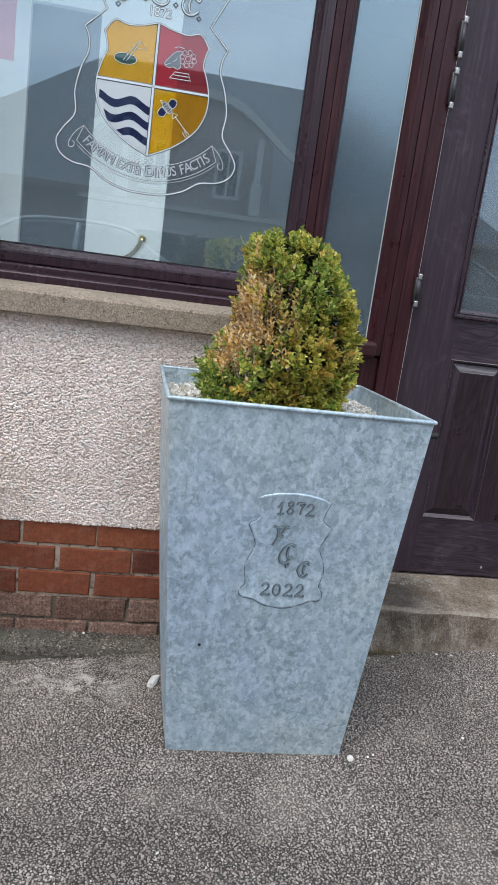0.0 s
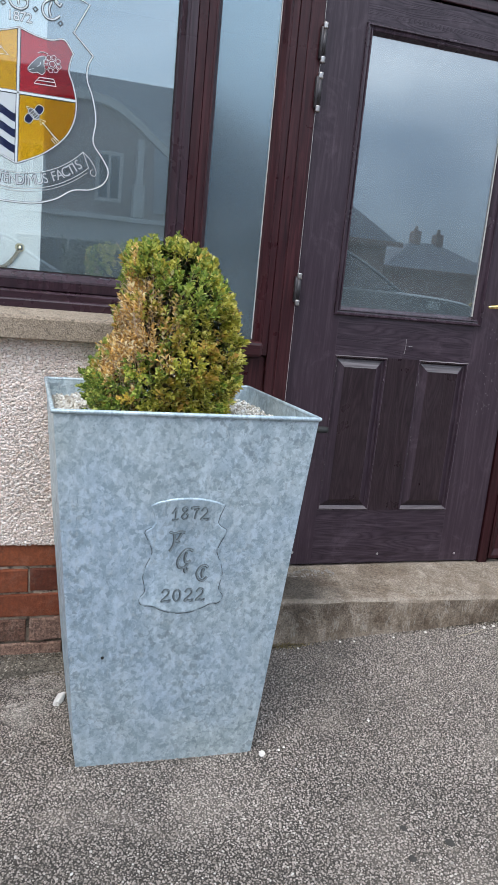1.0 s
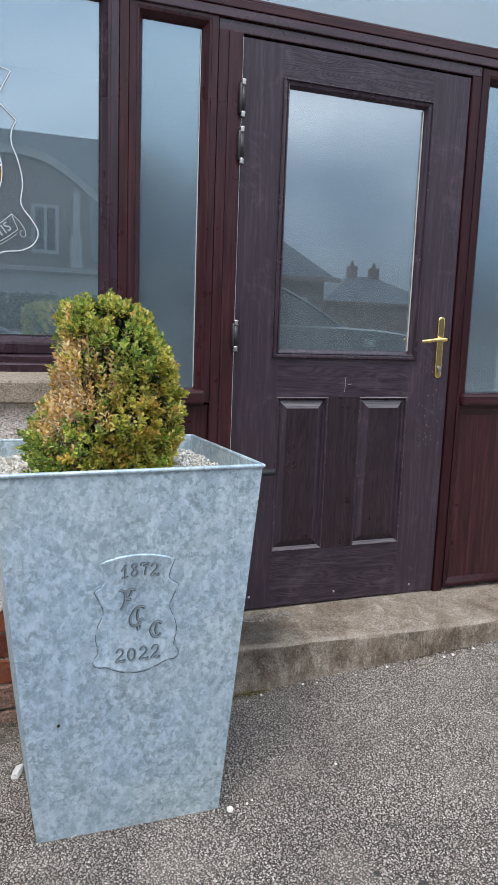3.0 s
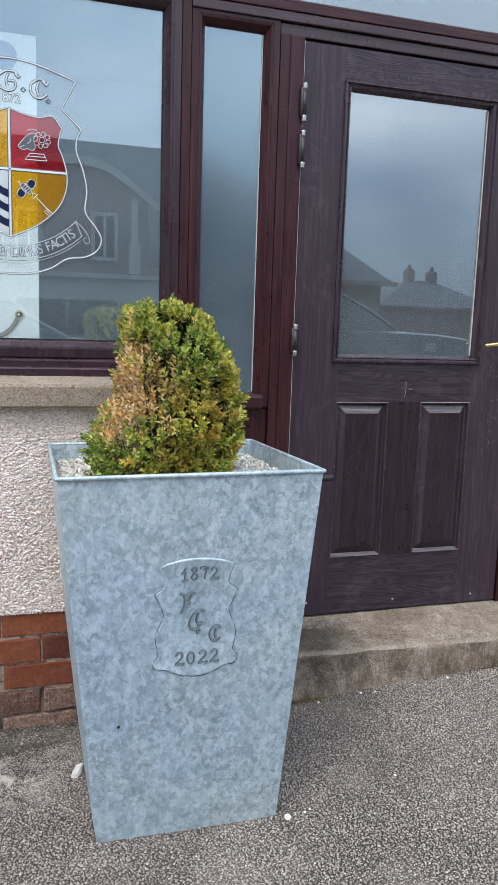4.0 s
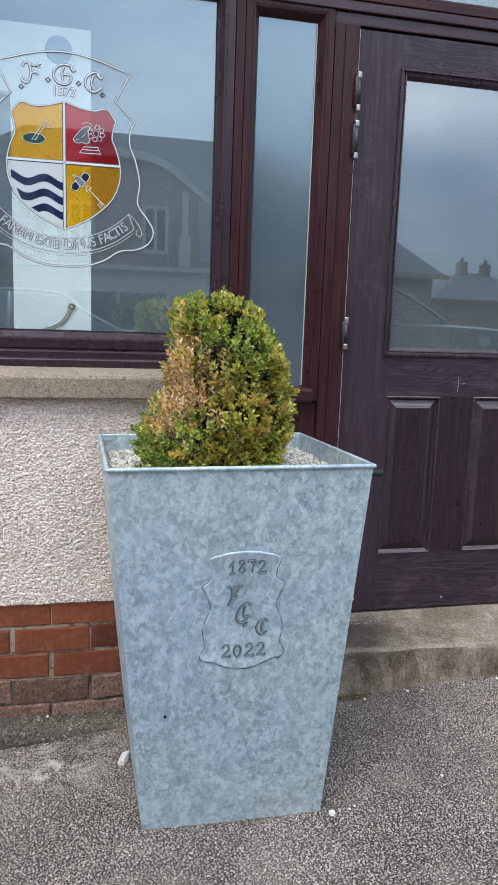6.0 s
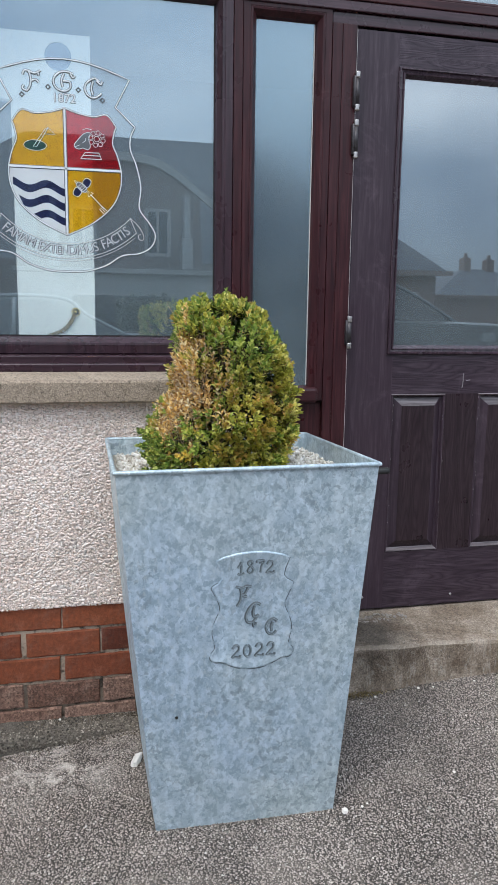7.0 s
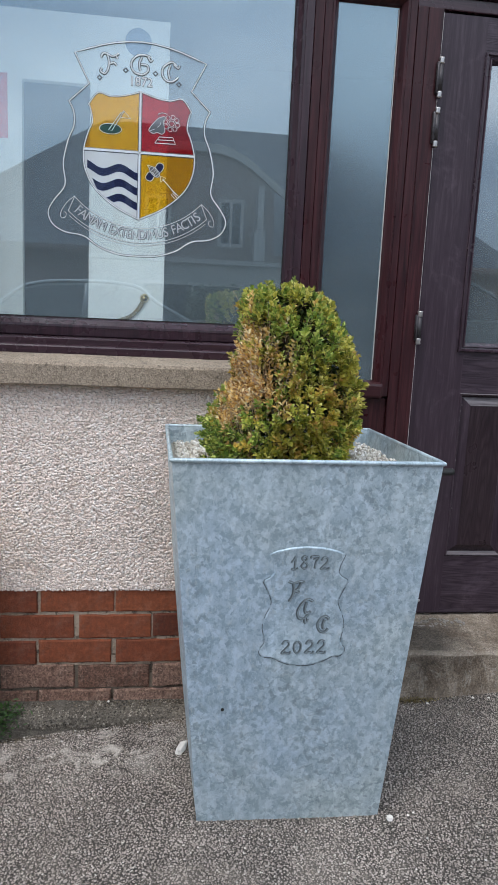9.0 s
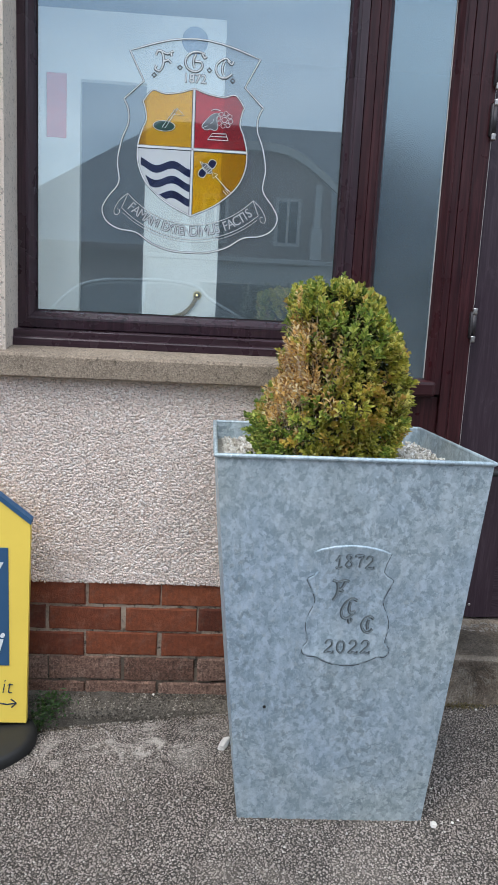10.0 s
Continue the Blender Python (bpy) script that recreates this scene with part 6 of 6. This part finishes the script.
def lone_stone(name, x, y, rx, ry, rz, label, mat, turn=(0, 0, 0)):
    bm = bmesh.new()
    bmesh.ops.create_icosphere(bm, subdivisions=3, radius=1.0)
    for v in bm.verts:
        v.co = Vector([max(-0.70, min(0.66, c)) for c in v.co]) * (1.25 + 0.30 * noise.noise(v.co * 1.7 + Vector((x, y, 0))))
        v.co = Vector((v.co.x * rx, v.co.y * ry, v.co.z * rz))
    ob = tagged(obj(name, bm, mat, False, (x, y, ground_z(x, y) + rz * 0.7)), label, "stone")
    ob.rotation_euler = [radians(c) for c in turn]


lone_stone("stone", 0.4436, -0.258, 0.013, 0.030, 0.009, "flat white stone lying beside the planter", plain("pale_stone", (0.60, 0.58, 0.55), 0.75, vary=0.2, scale=60, bump=0.6), (0, -24, -18))
lone_stone("pebble", 0.9553, -0.6154, 0.008, 0.008, 0.006, "white pebble beside the planter's foot", CHIPS)
rg = random.Random(8)
for x, y, r in ((1.005, -0.610, 0.005), (1.022, -0.602, 0.004), (1.26, -0.075, 0.006), (1.42, -0.07, 0.007), (1.47, -0.08, 0.006), (1.62, -0.09, 0.006), (1.75, -0.085, 0.007), (1.98, -0.11, 0.008), (2.02, -0.11, 0.008), (2.12, -0.10, 0.007), (0.22, -0.02, 0.006), (1.30, -0.55, 0.006)):
    z = 0.012 if (x, y) == (0.22, -0.02) else ground_z(x, y) + r * 0.5
    bm = bmesh.new()
    bmesh.ops.create_icosphere(bm, subdivisions=2, radius=r * 0.72)
    for v in bm.verts:
        v.co *= 1 + 0.3 * noise.noise(v.co * 160 + Vector((x * 9, 0, 0)))
        v.co.z *= 0.7
    tagged(obj("pebble", bm, CHIPS, False, (x, y, z)), "small white marble pebble on the pavement", "stone", "strewn pebbles")
clods = []
for i in range(900):
    x = rg.uniform(-0.7, 0.48)
    y = -0.086 - abs(rg.gauss(0, 0.010))
    clods.append(((x, y, ground_z(x, y) - 0.001), rg.uniform(0.002, 0.0055)))
for i in range(700):
    x = rg.uniform(-0.7, 0.6)
    y = -0.004 - abs(rg.gauss(0, 0.016))
    clods.append(((x, y, 0.004 + 0.12 * min(0.0, y + 0.03)), rg.uniform(0.0016, 0.0042)))
for i in range(1300):
    x = rg.uniform(0.92, 2.7)
    y = -0.0588 - 0.035 * (x - 1.77) - abs(rg.gauss(0, 0.009))
    clods.append(((x, y, ground_z(x, y) - 0.001), rg.uniform(0.002, 0.0055)))
n = Nodes("soil_crumbs", 0.95)
n.color(n.ramp(n.island(), (0.0, (0.025, 0.020, 0.014)), (0.7, (0.075, 0.058, 0.040)), (1.0, (0.17, 0.14, 0.10))))
tagged(stones_ob("soil_crumbs", clods, 14, n.m), "dark soil crumbs along the foot of wall and step", "soil", kind="stuff")
lay_chips()
GUM = plain("old_gum", (0.040, 0.036, 0.032), 0.8, vary=0.4, scale=60, bump=0.6)
for x, y, r in ((1.185, -0.976, 0.009), (1.158, -1.068, 0.010), (1.265, -1.048, 0.011), (1.295, -0.841, 0.006)):
    bm = bmesh.new()
    bmesh.ops.create_icosphere(bm, subdivisions=3, radius=r)
    for v in bm.verts:
        v.co *= 1 + 0.45 * noise.noise(v.co * 90 + Vector((x * 7, y * 7, 0)))
        v.co.z *= 0.28
    tagged(obj("gum_mark", bm, GUM, False, (x, y, ground_z(x, y) + 0.001)), "flat black gum mark trodden into the pavement", "gum mark", "gum marks")
bm = bmesh.new()
tube(bm, [(x, y, ground_z(x, y) + h) for x, y, h in ((1.845, -0.150, 0.004), (1.90, -0.143, 0.006), (1.965, -0.126, 0.005))], [0.0012, 0.0016, 0.0010], 6)
tagged(obj("straw", bm, plain("dry_straw", (0.42, 0.36, 0.27), 0.8), True), "dry grass stalk lying on the pavement by the step", "straw")
spots = []
for i in range(420):
    x, y = rg.uniform(-0.9, 2.6), rg.uniform(-1.25, -0.07)
    spots.append(((x, y, ground_z(x, y) + 0.0030), rg.uniform(0.0026, 0.0046)))
n = Nodes("asphalt_chips", 0.9)
n.color(n.ramp(n.island(), (0.0, (0.05, 0.047, 0.043)), (0.5, (0.19, 0.175, 0.155)), (0.85, (0.34, 0.32, 0.29)), (1.0, (0.55, 0.53, 0.50))))
tagged(stones_ob("loose_grit", spots, 9, n.m), "loose grey and pale stone chips on the pavement", "grit", kind="stuff")

# ---- across the road, as the panes mirror it ----
HOUSE_WALL = plain("house_render", (0.150, 0.118, 0.112), 0.9, vary=0.15, scale=0.8)
SLATE = plain("slate", (0.044, 0.055, 0.074), 0.7, vary=0.25, scale=3)
HOUSE_WHITE = plain("house_white", (0.30, 0.30, 0.295), 0.6, vary=0.05)
GARDEN_WALL = plain("garden_render", (0.24, 0.24, 0.235), 0.85, vary=0.2, scale=1.5)
DARK_PANE = plain("dark_pane", (0.02, 0.024, 0.03), 0.08)
HEDGE = make_leaf("hedge_leaf", (0.012, 0.024, 0.010), (0.024, 0.040, 0.017), (0.036, 0.055, 0.022))


def house(x0, x1, y, eaves, ridge, deep, label, gable=None, hip=(2.2, 2.2), chimneys=()):
    h = thing("house", ((x0 + x1) / 2, y, 0.0), label, "house", "houses across the road")
    hw = (x1 - x0) / 2
    bm = bmesh.new()
    box(bm, -hw, hw, -deep, 0, -0.1, eaves)
    part("wall", bm, HOUSE_WALL, h)
    bm = bmesh.new()
    e = [bm.verts.new(q) for q in ((-hw - 0.3, 0.35, eaves - 0.1), (hw + 0.3, 0.35, eaves - 0.1), (hw + 0.3, -deep - 0.35, eaves - 0.1), (-hw - 0.3, -deep - 0.35, eaves - 0.1))]
    r = [bm.verts.new(q) for q in ((-hw + hip[0], -deep / 2, ridge), (hw - hip[1], -deep / 2, ridge))]
    for f in ((e[0], e[1], r[1], r[0]), (e[1], e[2], r[1]), (e[2], e[3], r[0], r[1]), (e[3], e[0], r[0]), (e[3], e[2], e[1], e[0])):
        bm.faces.new(f)
    roof = part("roof", bm, SLATE, h, "dark slate roof")
    for cx, top in chimneys:
        bm = bmesh.new()
        box(bm, cx - 0.22, cx + 0.22, -deep / 2 - 0.3, -deep / 2 + 0.3, ridge - 1.2, top, 0.02)
        tube(bm, [(cx, -deep / 2, top), (cx, -deep / 2, top + 0.28)], [0.13, 0.10], 10)
        part("chimney", bm, HOUSE_WALL, roof)
    bm = bmesh.new()
    box(bm, -hw - 0.32, hw + 0.32, 0.36, 0.40, eaves - 0.16, eaves - 0.02)
    part("gutter", bm, HOUSE_WALL, h, "dull gutter")
    if gable is not None:
        g = gable
        arch = smooth_line([(-2.50, 3.98), (-1.95, 4.38), (-1.40, 4.80), (-0.80, 5.10), (0.0, 5.18), (0.80, 5.10), (1.40, 4.80), (1.95, 4.38), (2.50, 3.98)], 3)
        bm = bmesh.new()
        base = [(g - 2.15, 0.0), (g + 2.15, 0.0)] + [(g + x, z - 0.06) for x, z in arch[::-1] if abs(x) < 2.15]
        a = [bm.verts.new((x, 0.8, z)) for x, z in base]
        b = [bm.verts.new((x, -3.6, z)) for x, z in base]
        bm.faces.new(a)
        bm.faces.new(b[::-1])
        for k in range(len(base)):
            bm.faces.new((a[k], a[(k + 1) % len(base)], b[(k + 1) % len(base)], b[k]))
        part("bay", bm, HOUSE_WALL, h)
        for s in (-1, 1):
            run = [(g + x, z) for x, z in arch if x * s >= -0.01] + [(g + s * 3.1, 4.0)][:1 if s > 0 else 0]
            bm = bmesh.new()
            q = run + [(x, z - 0.20) for x, z in run[::-1]]
            a = [bm.verts.new((x, 0.95, z)) for x, z in q]
            b = [bm.verts.new((x, 0.84, z)) for x, z in q]
            bm.faces.new(a)
            bm.faces.new(b[::-1])
            for k in range(len(q)):
                bm.faces.new((a[k], a[(k + 1) % len(q)], b[(k + 1) % len(q)], b[k]))
            part("bargeboard", bm, HOUSE_WHITE, h, "white arched bargeboard")
            bm = bmesh.new()
            box(bm, g + s * 1.62 - 0.08, g + s * 1.62 + 0.08, 0.84, 1.00, 3.2, 4.25, 0.02)
            box(bm, g + s * 1.62 - 0.14, g + s * 1.62 + 0.14, 0.82, 1.06, 2.43, 3.2, 0.02)
            part("post", bm, HOUSE_WHITE, h, "white porch post")
        bm = bmesh.new()
        box(bm, g - 2.5, g + 3.5, 0.805, 0.83, -0.1, 2.30)
        part("ground_floor", bm, GARDEN_WALL, h, "pale rendered ground floor")
        bm = bmesh.new()
        box(bm, g - 2.6, g + 3.6, 0.84, 1.02, 2.30, 2.42, 0.02)
        part("band", bm, GARDEN_WALL, h, "pale storey band")
    holes = [(-hw + 1.3, 0.9, 0.75), (hw - 1.3, 0.9, 0.75)] if gable is None else [(-hw + 1.3, 0.9, 0.75), (hw - 1.3, 0.9, 0.75), (gable - 0.9, 2.75, 0.32), (gable + 0.9, 2.75, 0.32), (gable, 0.7, 1.3)]
    for x, z, hx in holes if y > -30 else []:
        yy = 0.90 if gable is not None and abs(x - gable) < 1.1 else 0.06
        bm = bmesh.new()
        ring(bm, x - hx, x + hx, z, z + 1.15, [(0.0, yy - 0.1), (0.0, yy), (0.08, yy), (0.08, yy - 0.05)])
        box(bm, x - 0.03, x + 0.03, yy - 0.05, yy - 0.01, z + 0.08, z + 1.07)
        w = part("window", bm, HOUSE_WHITE, h, "white-framed window")
        bm = bmesh.new()
        box(bm, x - hx + 0.08, x + hx - 0.08, yy - 0.055, yy - 0.05, z + 0.08, z + 1.07)
        part("pane", bm, DARK_PANE, w)
    return h


house(-6.0, 10.3, -17.4, 2.65, 6.6, 8.0, "wide hip-roofed rendered bungalow with a gabled bay across the road", -0.75, (4.9, 4.3))
house(18.6, 25.9, -34.0, 2.6, 4.15, 6.0, "far low bungalow with two chimneys", None, (3.1, 2.6), ((-0.45, 4.75), (1.0, 4.68)))
house(26.4, 34.0, -34.0, 2.6, 5.3, 6.0, "far hip-roofed bungalow beside it", None, (3.2, 3.2))
house(-24.0, -10.5, -20.0, 2.7, 5.2, 7.0, "hip-roofed rendered bungalow down the road", None, (3.5, 3.5), ((1.0, 5.9),))


def garden_wall(x0, x1, y, h_):
    t = thing("garden_wall", ((x0 + x1) / 2, y, 0.0), "low rendered garden wall across the road", "wall", "garden walls")
    bm = bmesh.new()
    box(bm, x0 - (x0 + x1) / 2, x1 - (x0 + x1) / 2, -0.1, 0.1, -0.1, h_, 0.02)
    part("wall", bm, GARDEN_WALL, t)
    bm = bmesh.new()
    box(bm, x0 - (x0 + x1) / 2 - 0.02, x1 - (x0 + x1) / 2 + 0.02, -0.14, 0.14, h_, h_ + 0.07, 0.01)
    part("coping", bm, PLINTH, t)


garden_wall(-10, -0.4, -12.8, 0.9)
garden_wall(0.8, 9.5, -12.8, 0.9)
garden_wall(9.9, 20.0, -12.8, 0.9)
hedge = thing("hedge", (2.6, -13.4, 0.0), "dark clipped garden hedge across the road", "hedge")
lv = Leaves()
rh = random.Random(6)
for i in range(5200):
    f = Vector((rh.uniform(-1.5, 1.5), rh.uniform(-0.4, 0.4), rh.uniform(0.1, 1.5 + 0.2 * math.sin(i))))
    d = Vector((rh.uniform(-1, 1), rh.uniform(-1, 1), rh.uniform(-0.3, 1))).normalized()
    lv.leaf(f, d, Vector((0.1, 0.3, 1)), rh.uniform(0.07, 0.13), rh.uniform(0.05, 0.08))
lv.make("foliage", HEDGE, hedge, "dark green hedge leaves")


def car(x, y, length, paint, label, facing=1, tall=1.0, nose=1.05):
    c = thing("car", (x, y, ground_z(x, y)), label, "car", "parked cars")
    L = length / 2
    lower = [(-L, 0.45), (-L + 0.05, 0.80), (-L + 0.5, 0.93), (L - nose - 0.1, 0.97), (L - 0.35, 0.88), (L, 0.66), (L - 0.02, 0.35), (-L + 0.1, 0.30)]
    upper = [(-L + 0.25, 0.90), (-L + 0.75, 1.36), (-L + 1.5, 1.46), (-L + 2.2, 1.43), (L - nose - 0.55, 1.23), (L - nose, 0.95)]

    def slab(prof, half, taper, name, mat, parent, label_=""):
        bm = bmesh.new()
        prof = [(px, pz * tall) for px, pz in prof]
        rows_ = []
        for s, k in ((-1, 1.0), (-0.86, 0.0), (0.86, 0.0), (1, 1.0)):
            rows_.append([bm.verts.new((facing * px, s * (half - taper * max(0, (pz - 0.9)) * 1.0), pz - (0.03 * k if pz > 0.7 else -0.03 * k))) for px, pz in prof])
        m = len(prof)
        for a, b in zip(rows_, rows_[1:]):
            for i in range(m):
                bm.faces.new((a[i], a[(i + 1) % m], b[(i + 1) % m], b[i]))
        bm.faces.new(rows_[0][::-1])
        bm.faces.new(rows_[-1])
        return part(name, bm, mat, parent, label_)

    slab(smooth_line(lower[:6], 3) + lower[6:], 0.88, 0.0, "body", paint, c)
    arch = smooth_line(upper, 5)
    slab(arch, 0.80, 0.35, "cabin_glass", DARK_PANE, c, "dark car windows")
    mid_ = [q for q in arch if q[1] > 1.34]
    slab([(px, pz + 0.012) for px, pz in mid_] + [(px, pz - 0.03) for px, pz in mid_[::-1]], 0.80, 0.35, "roof", paint, c)
    for s in (-1, 1):
        bm = bmesh.new()
        tube(bm, [(facing * px, s * (0.79 - 0.35 * max(0, pz * tall - 0.9)), pz * tall - 0.01) for px, pz in arch], 0.026, 8)
        part("roof_edge", bm, paint, c, "", True)
        bm = bmesh.new()
        tube(bm, [(facing * (-L + 1.55), s * 0.78, 0.93 * tall), (facing * (-L + 1.58), s * 0.62, 1.42 * tall)], 0.04, 8)
        part("pillar", bm, paint, c, "", True)
    for wx in (-L + 0.85, L - 0.85):
        for s in (-1, 1):
            bm = bmesh.new()
            tube(bm, [(facing * wx, s * 0.68, 0.31), (facing * wx, s * 0.70, 0.31), (facing * wx, s * 0.88, 0.31), (facing * wx, s * 0.90, 0.31)], [0.29, 0.31, 0.31, 0.27], 24)
            w = part("wheel", bm, BLACK, c, "black tyre", True)
            bm = bmesh.new()
            tube(bm, [(facing * wx, s * 0.89, 0.31), (facing * wx, s * 0.91, 0.31)], [0.21, 0.18], 16)
            part("rim", bm, PEWTER, w)
    for y0 in (-0.7, 0.4):
        bm = bmesh.new()
        box(bm, facing * L - 0.06, facing * L + 0.0, y0, y0 + 0.3, 0.58, 0.70, 0.02)
        part("headlight", bm, PEWTER, c)


car(-0.02, -8.3, 4.1, plain("silver_paint", (0.20, 0.215, 0.225), 0.35, 0.5, 0.05), "silver hatchback parked at the kerb", 1, 1.03)
car(4.52, -7.6, 4.85, plain("grey_paint", (0.10, 0.115, 0.125), 0.35, 0.5, 0.05), "tall dark grey car parked across the road", 1, 1.27, 1.5)

# ---- bricks of the wall base ----


def brick_mesh(seed, worn):
    rb = random.Random(seed)
    hl, hh = 0.1124, 0.0389
    bm = bmesh.new()
    xs = [-hl, -hl + 0.004] + [-hl + 2 * hl * i / 9 for i in range(1, 9)] + [hl - 0.004, hl]
    rows_ = []
    for y, z in ((0.05, -hh), (0.005, -hh), (0.0, -hh + 0.004), (0.0, 0.0), (0.0, hh - 0.004), (0.005, hh), (0.05, hh)):
        row = []
        for i, x in enumerate(xs):
            end = i in (0, len(xs) - 1)
            k = 0.0030 if worn else 0.0022
            row.append(bm.verts.new((x + rb.uniform(-k, k) * 0.5, y + (0.004 if end and y < 0.004 else 0.0) + (rb.uniform(-0.2, 1.3) if worn else rb.uniform(-0.4, 0.6)) * k * (1.0 if abs(z) > 0.03 or end else 0.25) * (y < 0.04), z + rb.uniform(-k, k) * (abs(z) > 0.01) * 0.8)))
        rows_.append(row)
    for p, q in zip(rows_, rows_[1:]):
        for i in range(len(xs) - 1):
            bm.faces.new((p[i], p[i + 1], q[i + 1], q[i]))
    for i in (0, -1):
        bm.faces.new([row[i] for row in rows_])
    bmesh.ops.recalc_face_normals(bm, faces=bm.faces[:])
    me = bpy.data.meshes.new("brick")
    bm.to_mesh(me)
    bm.free()
    me.materials.append(BRICK_WORN if worn else BRICK)
    return me


shapes = [brick_mesh(s, False) for s in range(5)]
worn_shapes = [brick_mesh(s + 20, True) for s in range(4)]
rb = random.Random(2)
for k in range(5):
    zc = 0.3844 - 0.0849 * (k + 0.5)
    for i in range(-9, 4):
        x = 0.2338 * (i + 0.5) + (0.1169 if k % 2 else 0.0)
        if x > 0.82:
            continue
        ob = new("brick", rb.choice(worn_shapes if k >= 3 else shapes))
        ob.parent = wall
        ob.location = (x + rb.uniform(-0.004, 0.004), rb.uniform(-0.003, 0.0015), zc + rb.uniform(-0.002, 0.002))
        ob.rotation_euler = (radians(rb.uniform(-1.0, 1.0)), radians(rb.uniform(-0.6, 0.6)), radians(rb.uniform(-0.5, 0.5)))
